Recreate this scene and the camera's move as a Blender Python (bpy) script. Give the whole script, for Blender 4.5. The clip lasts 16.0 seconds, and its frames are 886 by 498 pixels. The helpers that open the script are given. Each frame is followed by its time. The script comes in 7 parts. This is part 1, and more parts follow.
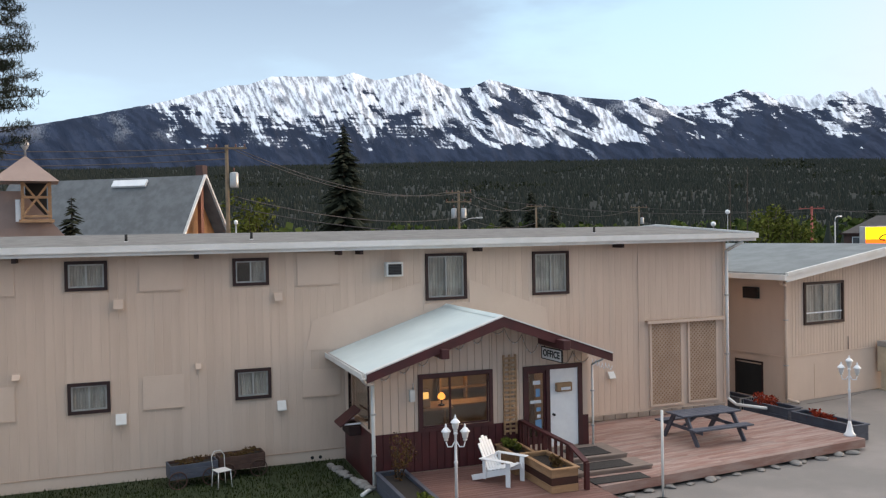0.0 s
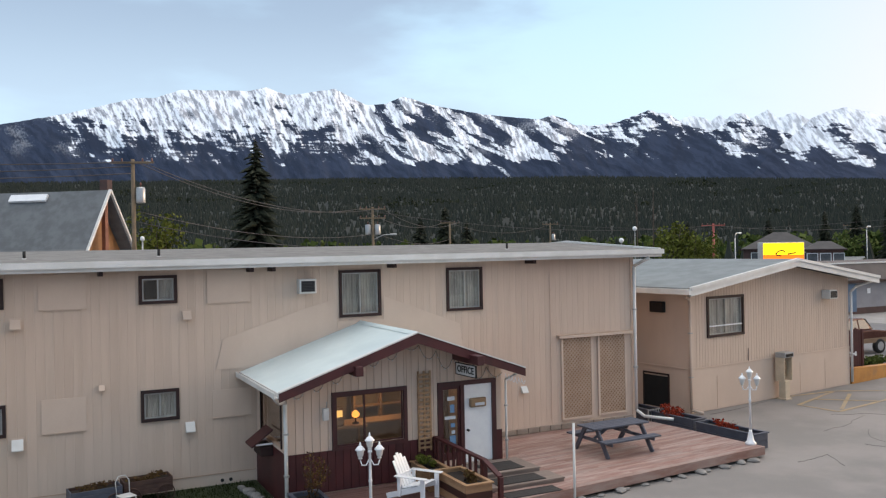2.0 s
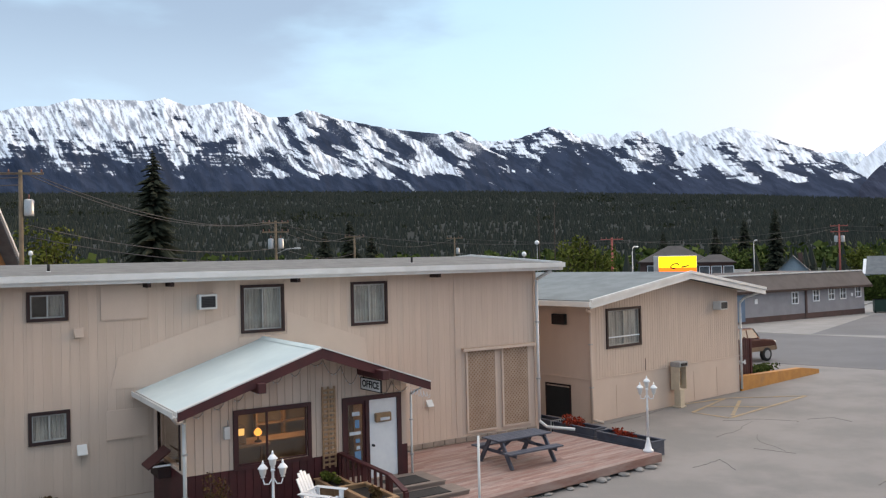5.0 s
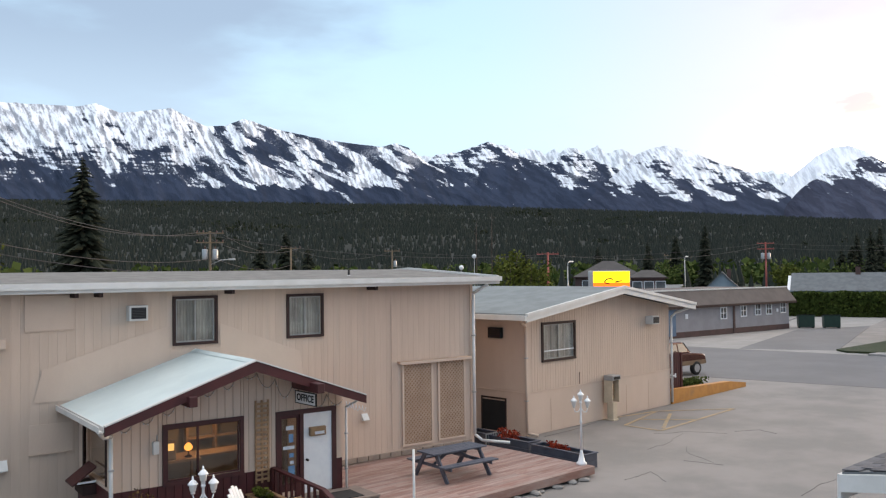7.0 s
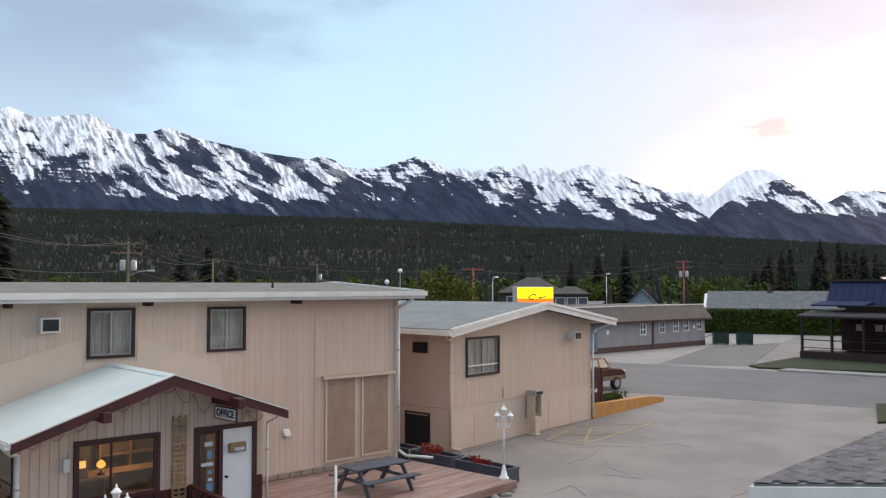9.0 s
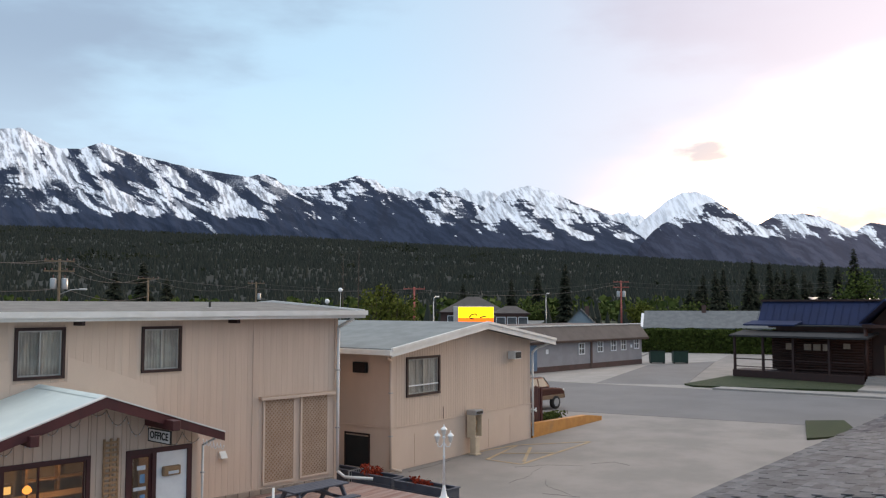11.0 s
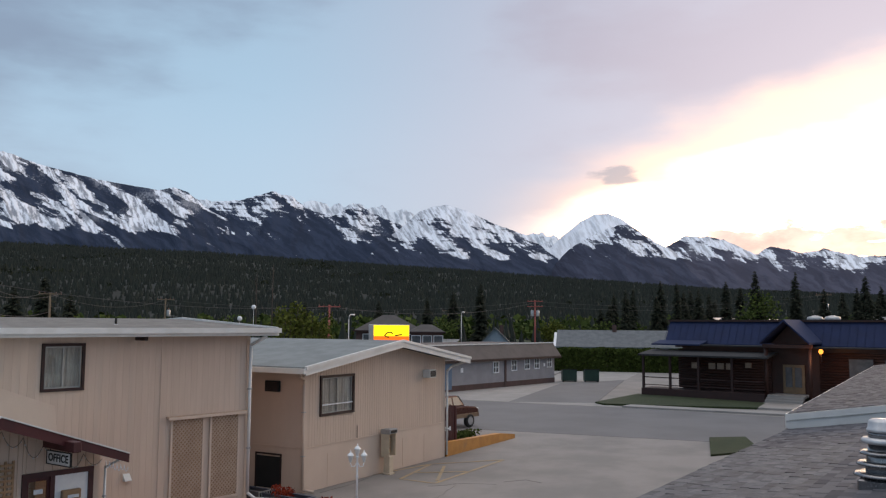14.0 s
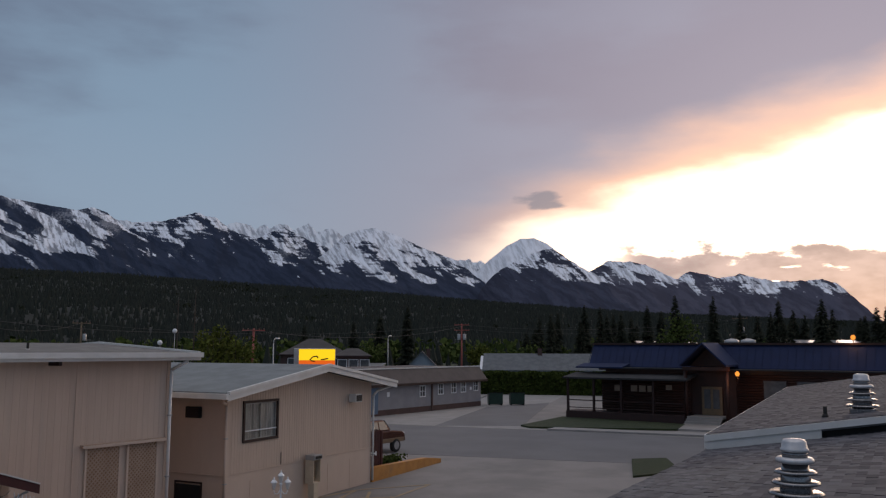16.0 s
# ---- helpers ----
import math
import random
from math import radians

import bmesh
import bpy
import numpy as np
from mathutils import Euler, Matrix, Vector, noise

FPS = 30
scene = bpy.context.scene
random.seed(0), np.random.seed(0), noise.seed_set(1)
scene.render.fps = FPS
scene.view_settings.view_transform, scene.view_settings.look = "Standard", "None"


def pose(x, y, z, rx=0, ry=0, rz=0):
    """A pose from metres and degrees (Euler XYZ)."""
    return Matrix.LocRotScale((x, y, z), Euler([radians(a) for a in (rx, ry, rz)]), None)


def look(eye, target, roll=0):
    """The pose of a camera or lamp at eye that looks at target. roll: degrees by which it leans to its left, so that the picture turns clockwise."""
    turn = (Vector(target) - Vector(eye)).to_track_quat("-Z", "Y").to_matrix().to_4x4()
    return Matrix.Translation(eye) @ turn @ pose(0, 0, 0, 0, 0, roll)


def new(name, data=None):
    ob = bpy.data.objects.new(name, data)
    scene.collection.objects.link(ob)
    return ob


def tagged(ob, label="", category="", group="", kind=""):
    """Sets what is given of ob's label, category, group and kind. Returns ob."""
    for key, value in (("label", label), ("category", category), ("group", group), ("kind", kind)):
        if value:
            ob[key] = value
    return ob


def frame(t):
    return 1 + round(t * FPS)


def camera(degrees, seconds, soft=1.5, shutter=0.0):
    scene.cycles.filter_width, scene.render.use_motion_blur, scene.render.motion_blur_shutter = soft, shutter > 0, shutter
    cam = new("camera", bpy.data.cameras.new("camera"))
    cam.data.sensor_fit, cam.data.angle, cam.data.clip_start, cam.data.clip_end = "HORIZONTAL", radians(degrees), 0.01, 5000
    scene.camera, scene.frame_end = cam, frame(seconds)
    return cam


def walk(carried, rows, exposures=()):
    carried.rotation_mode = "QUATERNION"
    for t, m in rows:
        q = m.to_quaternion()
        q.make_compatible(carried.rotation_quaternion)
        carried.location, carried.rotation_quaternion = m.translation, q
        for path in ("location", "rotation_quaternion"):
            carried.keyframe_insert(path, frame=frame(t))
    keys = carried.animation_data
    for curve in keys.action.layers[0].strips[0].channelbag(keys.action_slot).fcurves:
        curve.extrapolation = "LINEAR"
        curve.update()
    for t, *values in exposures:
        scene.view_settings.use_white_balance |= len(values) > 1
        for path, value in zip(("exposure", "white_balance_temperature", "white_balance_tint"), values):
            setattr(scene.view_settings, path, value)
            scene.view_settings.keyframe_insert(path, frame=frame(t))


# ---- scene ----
# ---- camera and its walk ----
cam = camera(55.19, 16.0, soft=1.25)
EYE = (0.0, 0.0, 5.83)
PATH = [
    (0.0, -20.00, -1.05, 1.04), (0.5, -21.34, -0.85, 1.05), (1.0, -22.94, -0.56, 1.21), (1.5, -24.42, -0.18, 1.12), (2.0, -25.80, -0.05, 1.11),
    (2.5, -26.82, 0.16, 1.02), (3.0, -28.01, 0.40, 1.22), (3.5, -28.88, 0.33, 1.22), (4.0, -30.05, 0.30, 1.42), (6.5, -35.26, 1.60, 0.66),
    (7.0, -36.45, 1.57, 0.70), (7.5, -37.65, 1.55, 0.58), (8.0, -38.72, 1.93, 0.37), (8.5, -39.98, 2.14, 0.21), (9.0, -41.47, 2.52, 0.05),
    (11.5, -46.21, 4.20, -0.21), (12.0, -47.08, 4.58, -0.49), (12.5, -48.26, 4.75, -0.58), (13.0, -49.31, 4.98, -0.60), (13.5, -50.19, 5.14, -0.63),
    (14.0, -51.14, 5.08, -0.37), (14.5, -52.08, 5.30, -0.08), (15.0, -53.77, 5.89, -0.10), (15.5, -54.83, 6.22, -0.27), (16.0, -56.06, 6.69, -0.22)]
EXPOSURES = [(0, 0.50, 6500, 10), (4, 0.50, 6500, 10), (6.5, 0.56, 6500, 10), (9, 0.43, 6500, 10), (11.5, 0.28, 6500, 10), (12.5, 0.10, 6500, 10), (14.5, -0.30, 6350, 14), (16, -1.0, 6250, 17)]
walk(cam, [(t, pose(*EYE, 90 + p, r, yw)) for t, yw, p, r in PATH], EXPOSURES)

# ---- sky, sun ----
SUN_AZ, SUN_EL = 84.0, 7.0


def bearing(az, el=0.0):
    a, e = radians(az), radians(el)
    return Vector((math.sin(a) * math.cos(e), math.cos(a) * math.cos(e), math.sin(e)))


class Nodes:
    """Short hand for building a node tree."""

    def __init__(self, tree):
        self.t = tree
        tree.nodes.clear()

    def n(self, kind, **values):
        node = self.t.nodes.new(kind)
        for key, v in values.items():
            if key in ("operation", "blend_type", "data_type", "noise_dimensions", "sky_type", "sun_disc", "sun_elevation", "sun_rotation", "interpolation_type", "feature", "clamp_factor", "air_density", "dust_density", "distance", "coloring"):
                setattr(node, key, v)
            elif isinstance(v, tuple) and len(v) == 2 and hasattr(v[0], "outputs"):
                self.t.links.new(v[0].outputs[v[1]], node.inputs[self.key(node, key)])
            elif hasattr(v, "outputs"):
                self.t.links.new(v.outputs[0], node.inputs[self.key(node, key)])
            else:
                node.inputs[self.key(node, key)].default_value = v
        return node

    @staticmethod
    def key(node, key):
        return int(key[1:]) if key[0] == "i" and key[1:].isdigit() else key.replace("_", " ")

    def math(self, op, a, b=0.0, c=None):
        extra = {} if c is None else {"i2": c}
        return self.n("ShaderNodeMath", operation=op, i0=a, i1=b, **extra)

    def ramp(self, fac, *stops):
        r = self.n("ShaderNodeValToRGB", Fac=fac)
        el = r.color_ramp.elements
        while len(el) < len(stops):
            el.new(0.5)
        for e, (p, c) in zip(el, stops):
            e.position = p
            e.color = (*c, 1) if isinstance(c, tuple) else (c, c, c, 1)
        return r

    def mix(self, fac, a, b, blend="MIX"):
        m = self.n("ShaderNodeMix", data_type="RGBA", blend_type=blend, i0=fac)
        for i, v in ((6, a), (7, b)):
            if hasattr(v, "outputs"):
                self.t.links.new(v.outputs[0 if v.bl_idname != "ShaderNodeMix" else 2], m.inputs[i])
            else:
                m.inputs[i].default_value = (*v, 1)
        return m

    def smooth(self, v, a, b):
        m = self.n("ShaderNodeMapRange", interpolation_type="SMOOTHSTEP", i0=v, i1=a, i2=b, i3=0.0, i4=1.0)
        return m

    def link(self, a, i, b, j):
        self.t.links.new(a.outputs[i], b.inputs[j])


def make_world():
    w = bpy.data.worlds.new("evening_sky")
    scene.world = w
    w.use_nodes = True
    g = Nodes(w.node_tree)
    co = g.n("ShaderNodeTexCoord")
    xyz = g.n("ShaderNodeSeparateXYZ", Vector=co)
    az = g.math("MULTIPLY", g.math("ARCTAN2", (xyz, 0), (xyz, 1)), 57.2958)
    el = g.math("MULTIPLY", g.math("ARCSINE", (xyz, 2)), 57.2958)
    # clear evening sky, then cloud layers over it
    sky = g.n("ShaderNodeTexSky", sky_type="NISHITA", sun_disc=False, sun_elevation=radians(4.0), sun_rotation=radians(SUN_AZ))
    clear = g.mix(1.0, sky, (0.10, 0.10, 0.10), "MULTIPLY")
    flat = g.n("ShaderNodeVectorMath", operation="MULTIPLY", i0=co, i1=(1.0, 1.0, 3.2))
    big = g.n("ShaderNodeTexNoise", Vector=flat, Scale=2.3, Detail=6.0, Roughness=0.5)
    fine = g.n("ShaderNodeTexNoise", Vector=flat, Scale=5.5, Detail=6.0, Roughness=0.5)
    deck = g.mix(g.smooth(big, 0.40, 0.58), (0.38, 0.55, 0.69), (0.25, 0.325, 0.43))
    deck = g.mix(g.math("MULTIPLY", g.smooth(el, 8.0, 30.0), 0.5), deck, (0.23, 0.315, 0.43))
    # thin pale band of clearer air low over the ridges
    low = g.math("SUBTRACT", 1.0, g.smooth(el, 8.0, 17.0))
    deck = g.mix(g.math("MULTIPLY", low, 0.6), deck, (0.44, 0.565, 0.685))
    # overhead sky, out of view, raised to light ground and walls, as under overcast
    deck = g.mix(g.smooth(el, 36.0, 66.0), deck, (1.42, 1.38, 1.34))
    # warm light towards the hidden sun
    to_sun = g.n("ShaderNodeVectorMath", operation="DOT_PRODUCT", i0=co, i1=tuple(bearing(SUN_AZ, SUN_EL)))
    near = g.smooth((to_sun, 1), 0.68, 0.98)
    deck = g.mix(g.math("MULTIPLY", near, 0.65), deck, (0.46, 0.37, 0.42))
    # bright gap under the cloud deck
    edge = g.math("MULTIPLY_ADD", g.math("SUBTRACT", az, 62.0), 0.29, 8.9)
    edge = g.math("ADD", edge, g.math("MULTIPLY", g.math("SUBTRACT", fine, 0.5), 5.0))
    depth = g.math("SUBTRACT", edge, el)
    side = g.smooth(az, 52.0, 74.0)
    back = g.math("SUBTRACT", 1.0, g.smooth(az, 105.0, 135.0))
    side = g.math("MULTIPLY", side, back)
    rim = g.math("MULTIPLY", g.smooth(depth, -4.0, 1.2), side)
    core = g.math("MULTIPLY", g.smooth(depth, -0.4, 2.6), side)
    deck = g.mix(rim, deck, (1.9, 1.05, 0.55))
    deck = g.mix(core, deck, (5.2, 4.0, 2.7))
    # pale haze of light that spreads from the gap
    glow = g.math("POWER", g.math("MAXIMUM", (to_sun, 1), 0.0), 9.0)
    deck = g.mix(1.0, deck, g.mix(glow, (0.0, 0.0, 0.0), (0.30, 0.27, 0.27)), "ADD")
    # low cumulus along the far ridges
    cell = g.n("ShaderNodeVectorMath", operation="MULTIPLY", i0=co, i1=(1.0, 1.0, 2.4))
    puff = g.n("ShaderNodeTexNoise", Vector=cell, Scale=13.0, Detail=8.0, Roughness=0.6)
    bank = g.math("SUBTRACT", g.math("ADD", 6.5, g.math("MULTIPLY", g.math("SUBTRACT", puff, 0.5), 6.5)), el)
    bank = g.math("MULTIPLY", g.smooth(bank, -0.15, 0.55), g.smooth(az, 65.5, 69.5))
    tone = g.mix(g.smooth(puff, 0.40, 0.66), (0.80, 0.62, 0.60), (0.34, 0.285, 0.34))
    gaps = g.n("ShaderNodeTexNoise", Vector=g.n("ShaderNodeVectorMath", operation="MULTIPLY", i0=co, i1=(1.0, 1.0, 4.5)), Scale=15.0, Detail=5.0)
    bank = g.math("MULTIPLY", bank, g.math("SUBTRACT", 1.0, g.smooth(gaps, 0.62, 0.70)))
    deck = g.mix(g.math("MULTIPLY", bank, 0.94), deck, tone)
    # one small dark cloud
    sc = g.n("ShaderNodeTexNoise", Vector=flat, Scale=26.0, Detail=5.0)
    dx = g.math("MULTIPLY", g.math("SUBTRACT", az, 62.7), 0.50)
    dy = g.math("MULTIPLY", g.math("SUBTRACT", el, 9.9), 1.7)
    rr = g.math("ADD", g.math("MULTIPLY", dx, dx), g.math("MULTIPLY", dy, dy))
    small = g.math("SUBTRACT", 1.0, g.smooth(g.math("ADD", rr, g.math("MULTIPLY", g.math("SUBTRACT", sc, 0.5), 4.2)), 0.0, 1.0))
    deck = g.mix(g.math("MULTIPLY", small, 0.8), deck, (0.44, 0.42, 0.46))
    total = g.mix(0.90, clear, deck)
    bg = g.n("ShaderNodeBackground", Color=(total, 2), Strength=1.3)
    out = g.n("ShaderNodeOutputWorld", Surface=bg)


make_world()
sun = new("sun", bpy.data.lights.new("sun", "SUN"))
sun.data.energy, sun.data.angle, sun.data.color = 0.5, radians(12), (1.0, 0.78, 0.58)
sun.matrix_world = look(tuple(bearing(SUN_AZ, SUN_EL) * 60), (0, 0, 0))

# ---- materials ----


def surface(name, a, b, scale=4.0, rough=0.7, bump=0.0, grain=60.0, metal=0.0, vary=0.0, stretch=(1, 1, 1), dirt=None, spread=(0.35, 0.65), detail=6.0):
    """Two tones mixed by noise at two scales, with relief; vary: a change from piece to piece; dirt: a third colour in patches."""
    m = bpy.data.materials.new(name)
    m.use_nodes = True
    g = Nodes(m.node_tree)
    co = g.n("ShaderNodeTexCoord")
    v = g.n("ShaderNodeVectorMath", operation="MULTIPLY", i0=(co, 3), i1=stretch)
    info = g.n("ShaderNodeObjectInfo")
    shift = g.n("ShaderNodeVectorMath", operation="ADD", i0=v, i1=(0, 0, 0))
    if vary:
        off = g.n("ShaderNodeCombineXYZ", X=g.math("MULTIPLY", (info, 5), 37.0), Y=g.math("MULTIPLY", (info, 5), 11.0), Z=0.0)
        g.link(off, 0, shift, 1)
    big = g.n("ShaderNodeTexNoise", Vector=shift, Scale=scale, Detail=detail, Roughness=0.6)
    fine = g.n("ShaderNodeTexNoise", Vector=shift, Scale=grain, Detail=3.0, Roughness=0.6)
    col = g.mix(g.smooth(big, *spread), a, b)
    col = g.mix(g.math("MULTIPLY", g.math("SUBTRACT", 1.0, fine), 0.22), col, tuple(0.55 * c for c in a))
    if dirt:
        spot = g.n("ShaderNodeTexNoise", Vector=shift, Scale=scale * 0.37, Detail=8.0, Roughness=0.68)
        col = g.mix(g.math("MULTIPLY", g.smooth(spot, 0.52, 0.72), 0.7), col, dirt)
    if vary:
        hsv = g.n("ShaderNodeHueSaturation", Color=(col, 2), Value=g.math("MULTIPLY_ADD", (info, 5), vary, 1.0 - vary / 2))
        src = (hsv, 0)
    else:
        src = (col, 2)
    bs = g.n("ShaderNodeBsdfPrincipled", Base_Color=src, Metallic=metal, Roughness=g.math("MULTIPLY_ADD", fine, 0.16, rough - 0.08))
    if bump:
        bp = g.n("ShaderNodeBump", Height=fine, Strength=min(1.0, bump), Distance=0.01)
        g.link(bp, 0, bs, "Normal")
    g.n("ShaderNodeOutputMaterial", Surface=bs)
    return m


def glowing(name, colour, strength):
    m = bpy.data.materials.new(name)
    m.use_nodes = True
    g = Nodes(m.node_tree)
    g.n("ShaderNodeOutputMaterial", Surface=g.n("ShaderNodeEmission", Color=(*colour, 1), Strength=strength))
    return m


def glass(name, tint=(0.95, 0.94, 0.92)):
    m = bpy.data.materials.new(name)
    m.use_nodes = True
    g = Nodes(m.node_tree)
    clear = g.n("ShaderNodeBsdfTransparent", Color=(*tint, 1))
    gloss = g.n("ShaderNodeBsdfGlossy", Color=(1, 1, 1, 1), Roughness=0.03)
    edge = g.n("ShaderNodeLayerWeight", Blend=0.5)
    fr = g.math("MULTIPLY_ADD", g.math("POWER", (edge, 1), 4.0), 0.7, 0.045)
    mx = g.n("ShaderNodeMixShader", i0=fr, i1=clear, i2=gloss)
    g.n("ShaderNodeOutputMaterial", Surface=mx)
    return m


SIDING = surface("cream_siding", (0.61, 0.475, 0.385), (0.56, 0.43, 0.345), 0.9, 0.75, 0.25, 90, vary=0.05, stretch=(3, 3, 0.35), dirt=(0.47, 0.385, 0.32))
STUCCO = surface("cream_panel", (0.63, 0.495, 0.405), (0.58, 0.45, 0.365), 0.7, 0.8, 0.3, 50, stretch=(1, 1, 0.5), dirt=(0.52, 0.43, 0.36))
WHITE = surface("white_trim_paint", (0.70, 0.69, 0.68), (0.62, 0.61, 0.59), 1.5, 0.5, 0.1, 60, dirt=(0.60, 0.58, 0.54))
BRIGHT = surface("white_enamel", (0.82, 0.83, 0.85), (0.76, 0.77, 0.80), 3.0, 0.4, 0.05, 80)
MAROON = surface("maroon_paint", (0.068, 0.012, 0.014), (0.046, 0.009, 0.011), 1.6, 0.55, 0.2, 70, vary=0.12)
DARK_MAROON = surface("dark_maroon_trim", (0.058, 0.014, 0.016), (0.042, 0.011, 0.013), 2.0, 0.5, 0.1, 60)
BROWN = surface("dark_brown_trim", (0.030, 0.010, 0.009), (0.021, 0.008, 0.008), 3.0, 0.7, 0.1, 60)
ALU = surface("aluminium_sash", (0.42, 0.42, 0.41), (0.34, 0.34, 0.33), 5.0, 0.45, 0.05, 80, metal=0.3)
GRAVEL = surface("gravel_roof", (0.19, 0.18, 0.17), (0.135, 0.128, 0.12), 2.2, 0.9, 0.5, 38, dirt=(0.18, 0.17, 0.16))
TIN = surface("pale_metal_roof", (0.62, 0.70, 0.70), (0.54, 0.62, 0.63), 0.8, 0.42, 0.05, 40, dirt=(0.48, 0.55, 0.56))
ASPHALT = surface("worn_lot", (0.2566, 0.2349, 0.2236), (0.1931, 0.181, 0.174), 0.35, 0.88, 0.6, 22, dirt=(0.1496, 0.1418, 0.1375), detail=9.0)
ROADM = surface("road_asphalt", (0.1591, 0.1548, 0.1591), (0.1333, 0.129, 0.1333), 0.25, 0.85, 0.4, 22, dirt=(0.1204, 0.1161, 0.1204))
CONCRETE = surface("pale_concrete", (0.3024, 0.2856, 0.2772), (0.252, 0.2394, 0.2268), 0.6, 0.85, 0.35, 30, dirt=(0.21, 0.2016, 0.1932))
GRASS = surface("lawn", (0.027, 0.0396, 0.0108), (0.0189, 0.0288, 0.0081), 1.2, 0.95, 1.0, 45, dirt=(0.0495, 0.0468, 0.0216))
DECK = surface("red_worn_deck", (0.235, 0.124, 0.102), (0.335, 0.25, 0.225), 1.1, 0.75, 0.4, 60, vary=0.26, stretch=(0.6, 3, 3), dirt=(0.40, 0.335, 0.305), detail=9.0)
DECK_DARK = surface("dark_red_deck", (0.15, 0.072, 0.060), (0.20, 0.105, 0.088), 1.3, 0.7, 0.35, 60, vary=0.20, stretch=(0.5, 5, 5), dirt=(0.22, 0.15, 0.13))
WOOD = surface("raw_cedar", (0.36, 0.22, 0.12), (0.27, 0.155, 0.08), 2.0, 0.7, 0.3, 50, vary=0.25, stretch=(1, 1, 4))
LATTICE = surface("lattice_paint", (0.50, 0.36, 0.27), (0.43, 0.30, 0.22), 2.0, 0.75, 0.2, 60)
STEEL_BLUE = surface("blue_grey_paint", (0.075, 0.085, 0.115), (0.055, 0.062, 0.088), 3.0, 0.55, 0.2, 60, vary=0.1)
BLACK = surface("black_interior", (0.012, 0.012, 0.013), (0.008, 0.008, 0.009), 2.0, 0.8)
CURTAIN = surface("grey_curtain", (0.50, 0.49, 0.47), (0.30, 0.29, 0.28), 2.2, 0.85, 0.2, 40, stretch=(2, 1, 0.4))
ROOM = surface("dim_room_wall", (0.22, 0.17, 0.12), (0.18, 0.14, 0.10), 2.0, 0.8)
GLASS = glass("window_glass")
SHINGLE = surface("grey_shingle", (0.112, 0.110, 0.122), (0.078, 0.077, 0.086), 6.0, 0.9, 0.6, 70, vary=0.6)
SLATE = surface("grey_roofing", (0.145, 0.155, 0.165), (0.105, 0.112, 0.12), 1.5, 0.85, 0.5, 30, dirt=(0.09, 0.095, 0.10))
BLUE_ROOF = surface("blue_metal_roof", (0.00765, 0.0187, 0.07225), (0.00595, 0.01445, 0.0578), 0.8, 0.85, 0.05, 20)
LOG = surface("dark_red_log", (0.0434, 0.01178, 0.0062), (0.02728, 0.00806, 0.00496), 1.5, 0.6, 0.3, 30, vary=0.2)
GREYWALL = surface("grey_stucco_wall", (0.30, 0.29, 0.31), (0.26, 0.25, 0.27), 1.0, 0.85, 0.3, 20)
ORANGE = surface("orange_kerb_paint", (0.50, 0.225, 0.045), (0.42, 0.18, 0.035), 2.5, 0.6, 0.2, 40, dirt=(0.30, 0.16, 0.07))
BARK = surface("bark", (0.065, 0.045, 0.033), (0.04, 0.028, 0.022), 4.0, 0.9, 0.6, 20, stretch=(1, 1, 0.3))
SPRUCE = surface("spruce_needles", (0.014, 0.026, 0.016), (0.022, 0.036, 0.020), 0.8, 0.85, 0.3, 12)
LEAF = surface("spring_leaves", (0.085, 0.105, 0.018), (0.055, 0.075, 0.014), 1.2, 0.8, 0.2, 15)
POLE = surface("pole_wood", (0.20, 0.145, 0.09), (0.145, 0.105, 0.07), 2.0, 0.85, 0.3, 30)
GALV = surface("galvanised_metal", (0.45, 0.45, 0.45), (0.38, 0.38, 0.39), 2.0, 0.3, 0.05, 30, metal=0.5)
VENT_METAL = surface("dull_vent_aluminium", (0.27, 0.27, 0.28), (0.20, 0.20, 0.21), 3.0, 0.25, 0.05, 30, metal=0.85)
ENAMEL_GREY = surface("weathered_galvanised_cap", (0.58, 0.58, 0.60), (0.46, 0.46, 0.48), 4.0, 0.35, 0.08, 60, metal=0.4)
CABLE = surface("weathered_cable", (0.065, 0.054, 0.053), (0.05, 0.043, 0.042), 2.0, 0.7)

# ---- building blocks ----


def box(bm, x0, x1, y0, y1, z0, z1):
    v = [bm.verts.new(p) for p in ((x0, y0, z0), (x1, y0, z0), (x1, y1, z0), (x0, y1, z0), (x0, y0, z1), (x1, y0, z1), (x1, y1, z1), (x0, y1, z1))]
    for f in ((3, 2, 1, 0), (4, 5, 6, 7), (0, 1, 5, 4), (1, 2, 6, 5), (2, 3, 7, 6), (3, 0, 4, 7)):
        bm.faces.new([v[i] for i in f])
    return v


def bevel(bm, w, seg=1):
    bmesh.ops.bevel(bm, geom=bm.edges[:], offset=w, segments=seg, profile=0.6, affect="EDGES", clamp_overlap=True)
    return bm


def boxes(*dims, round=0.0):
    bm = bmesh.new()
    for d in dims:
        box(bm, *d)
    return bevel(bm, round) if round else bm


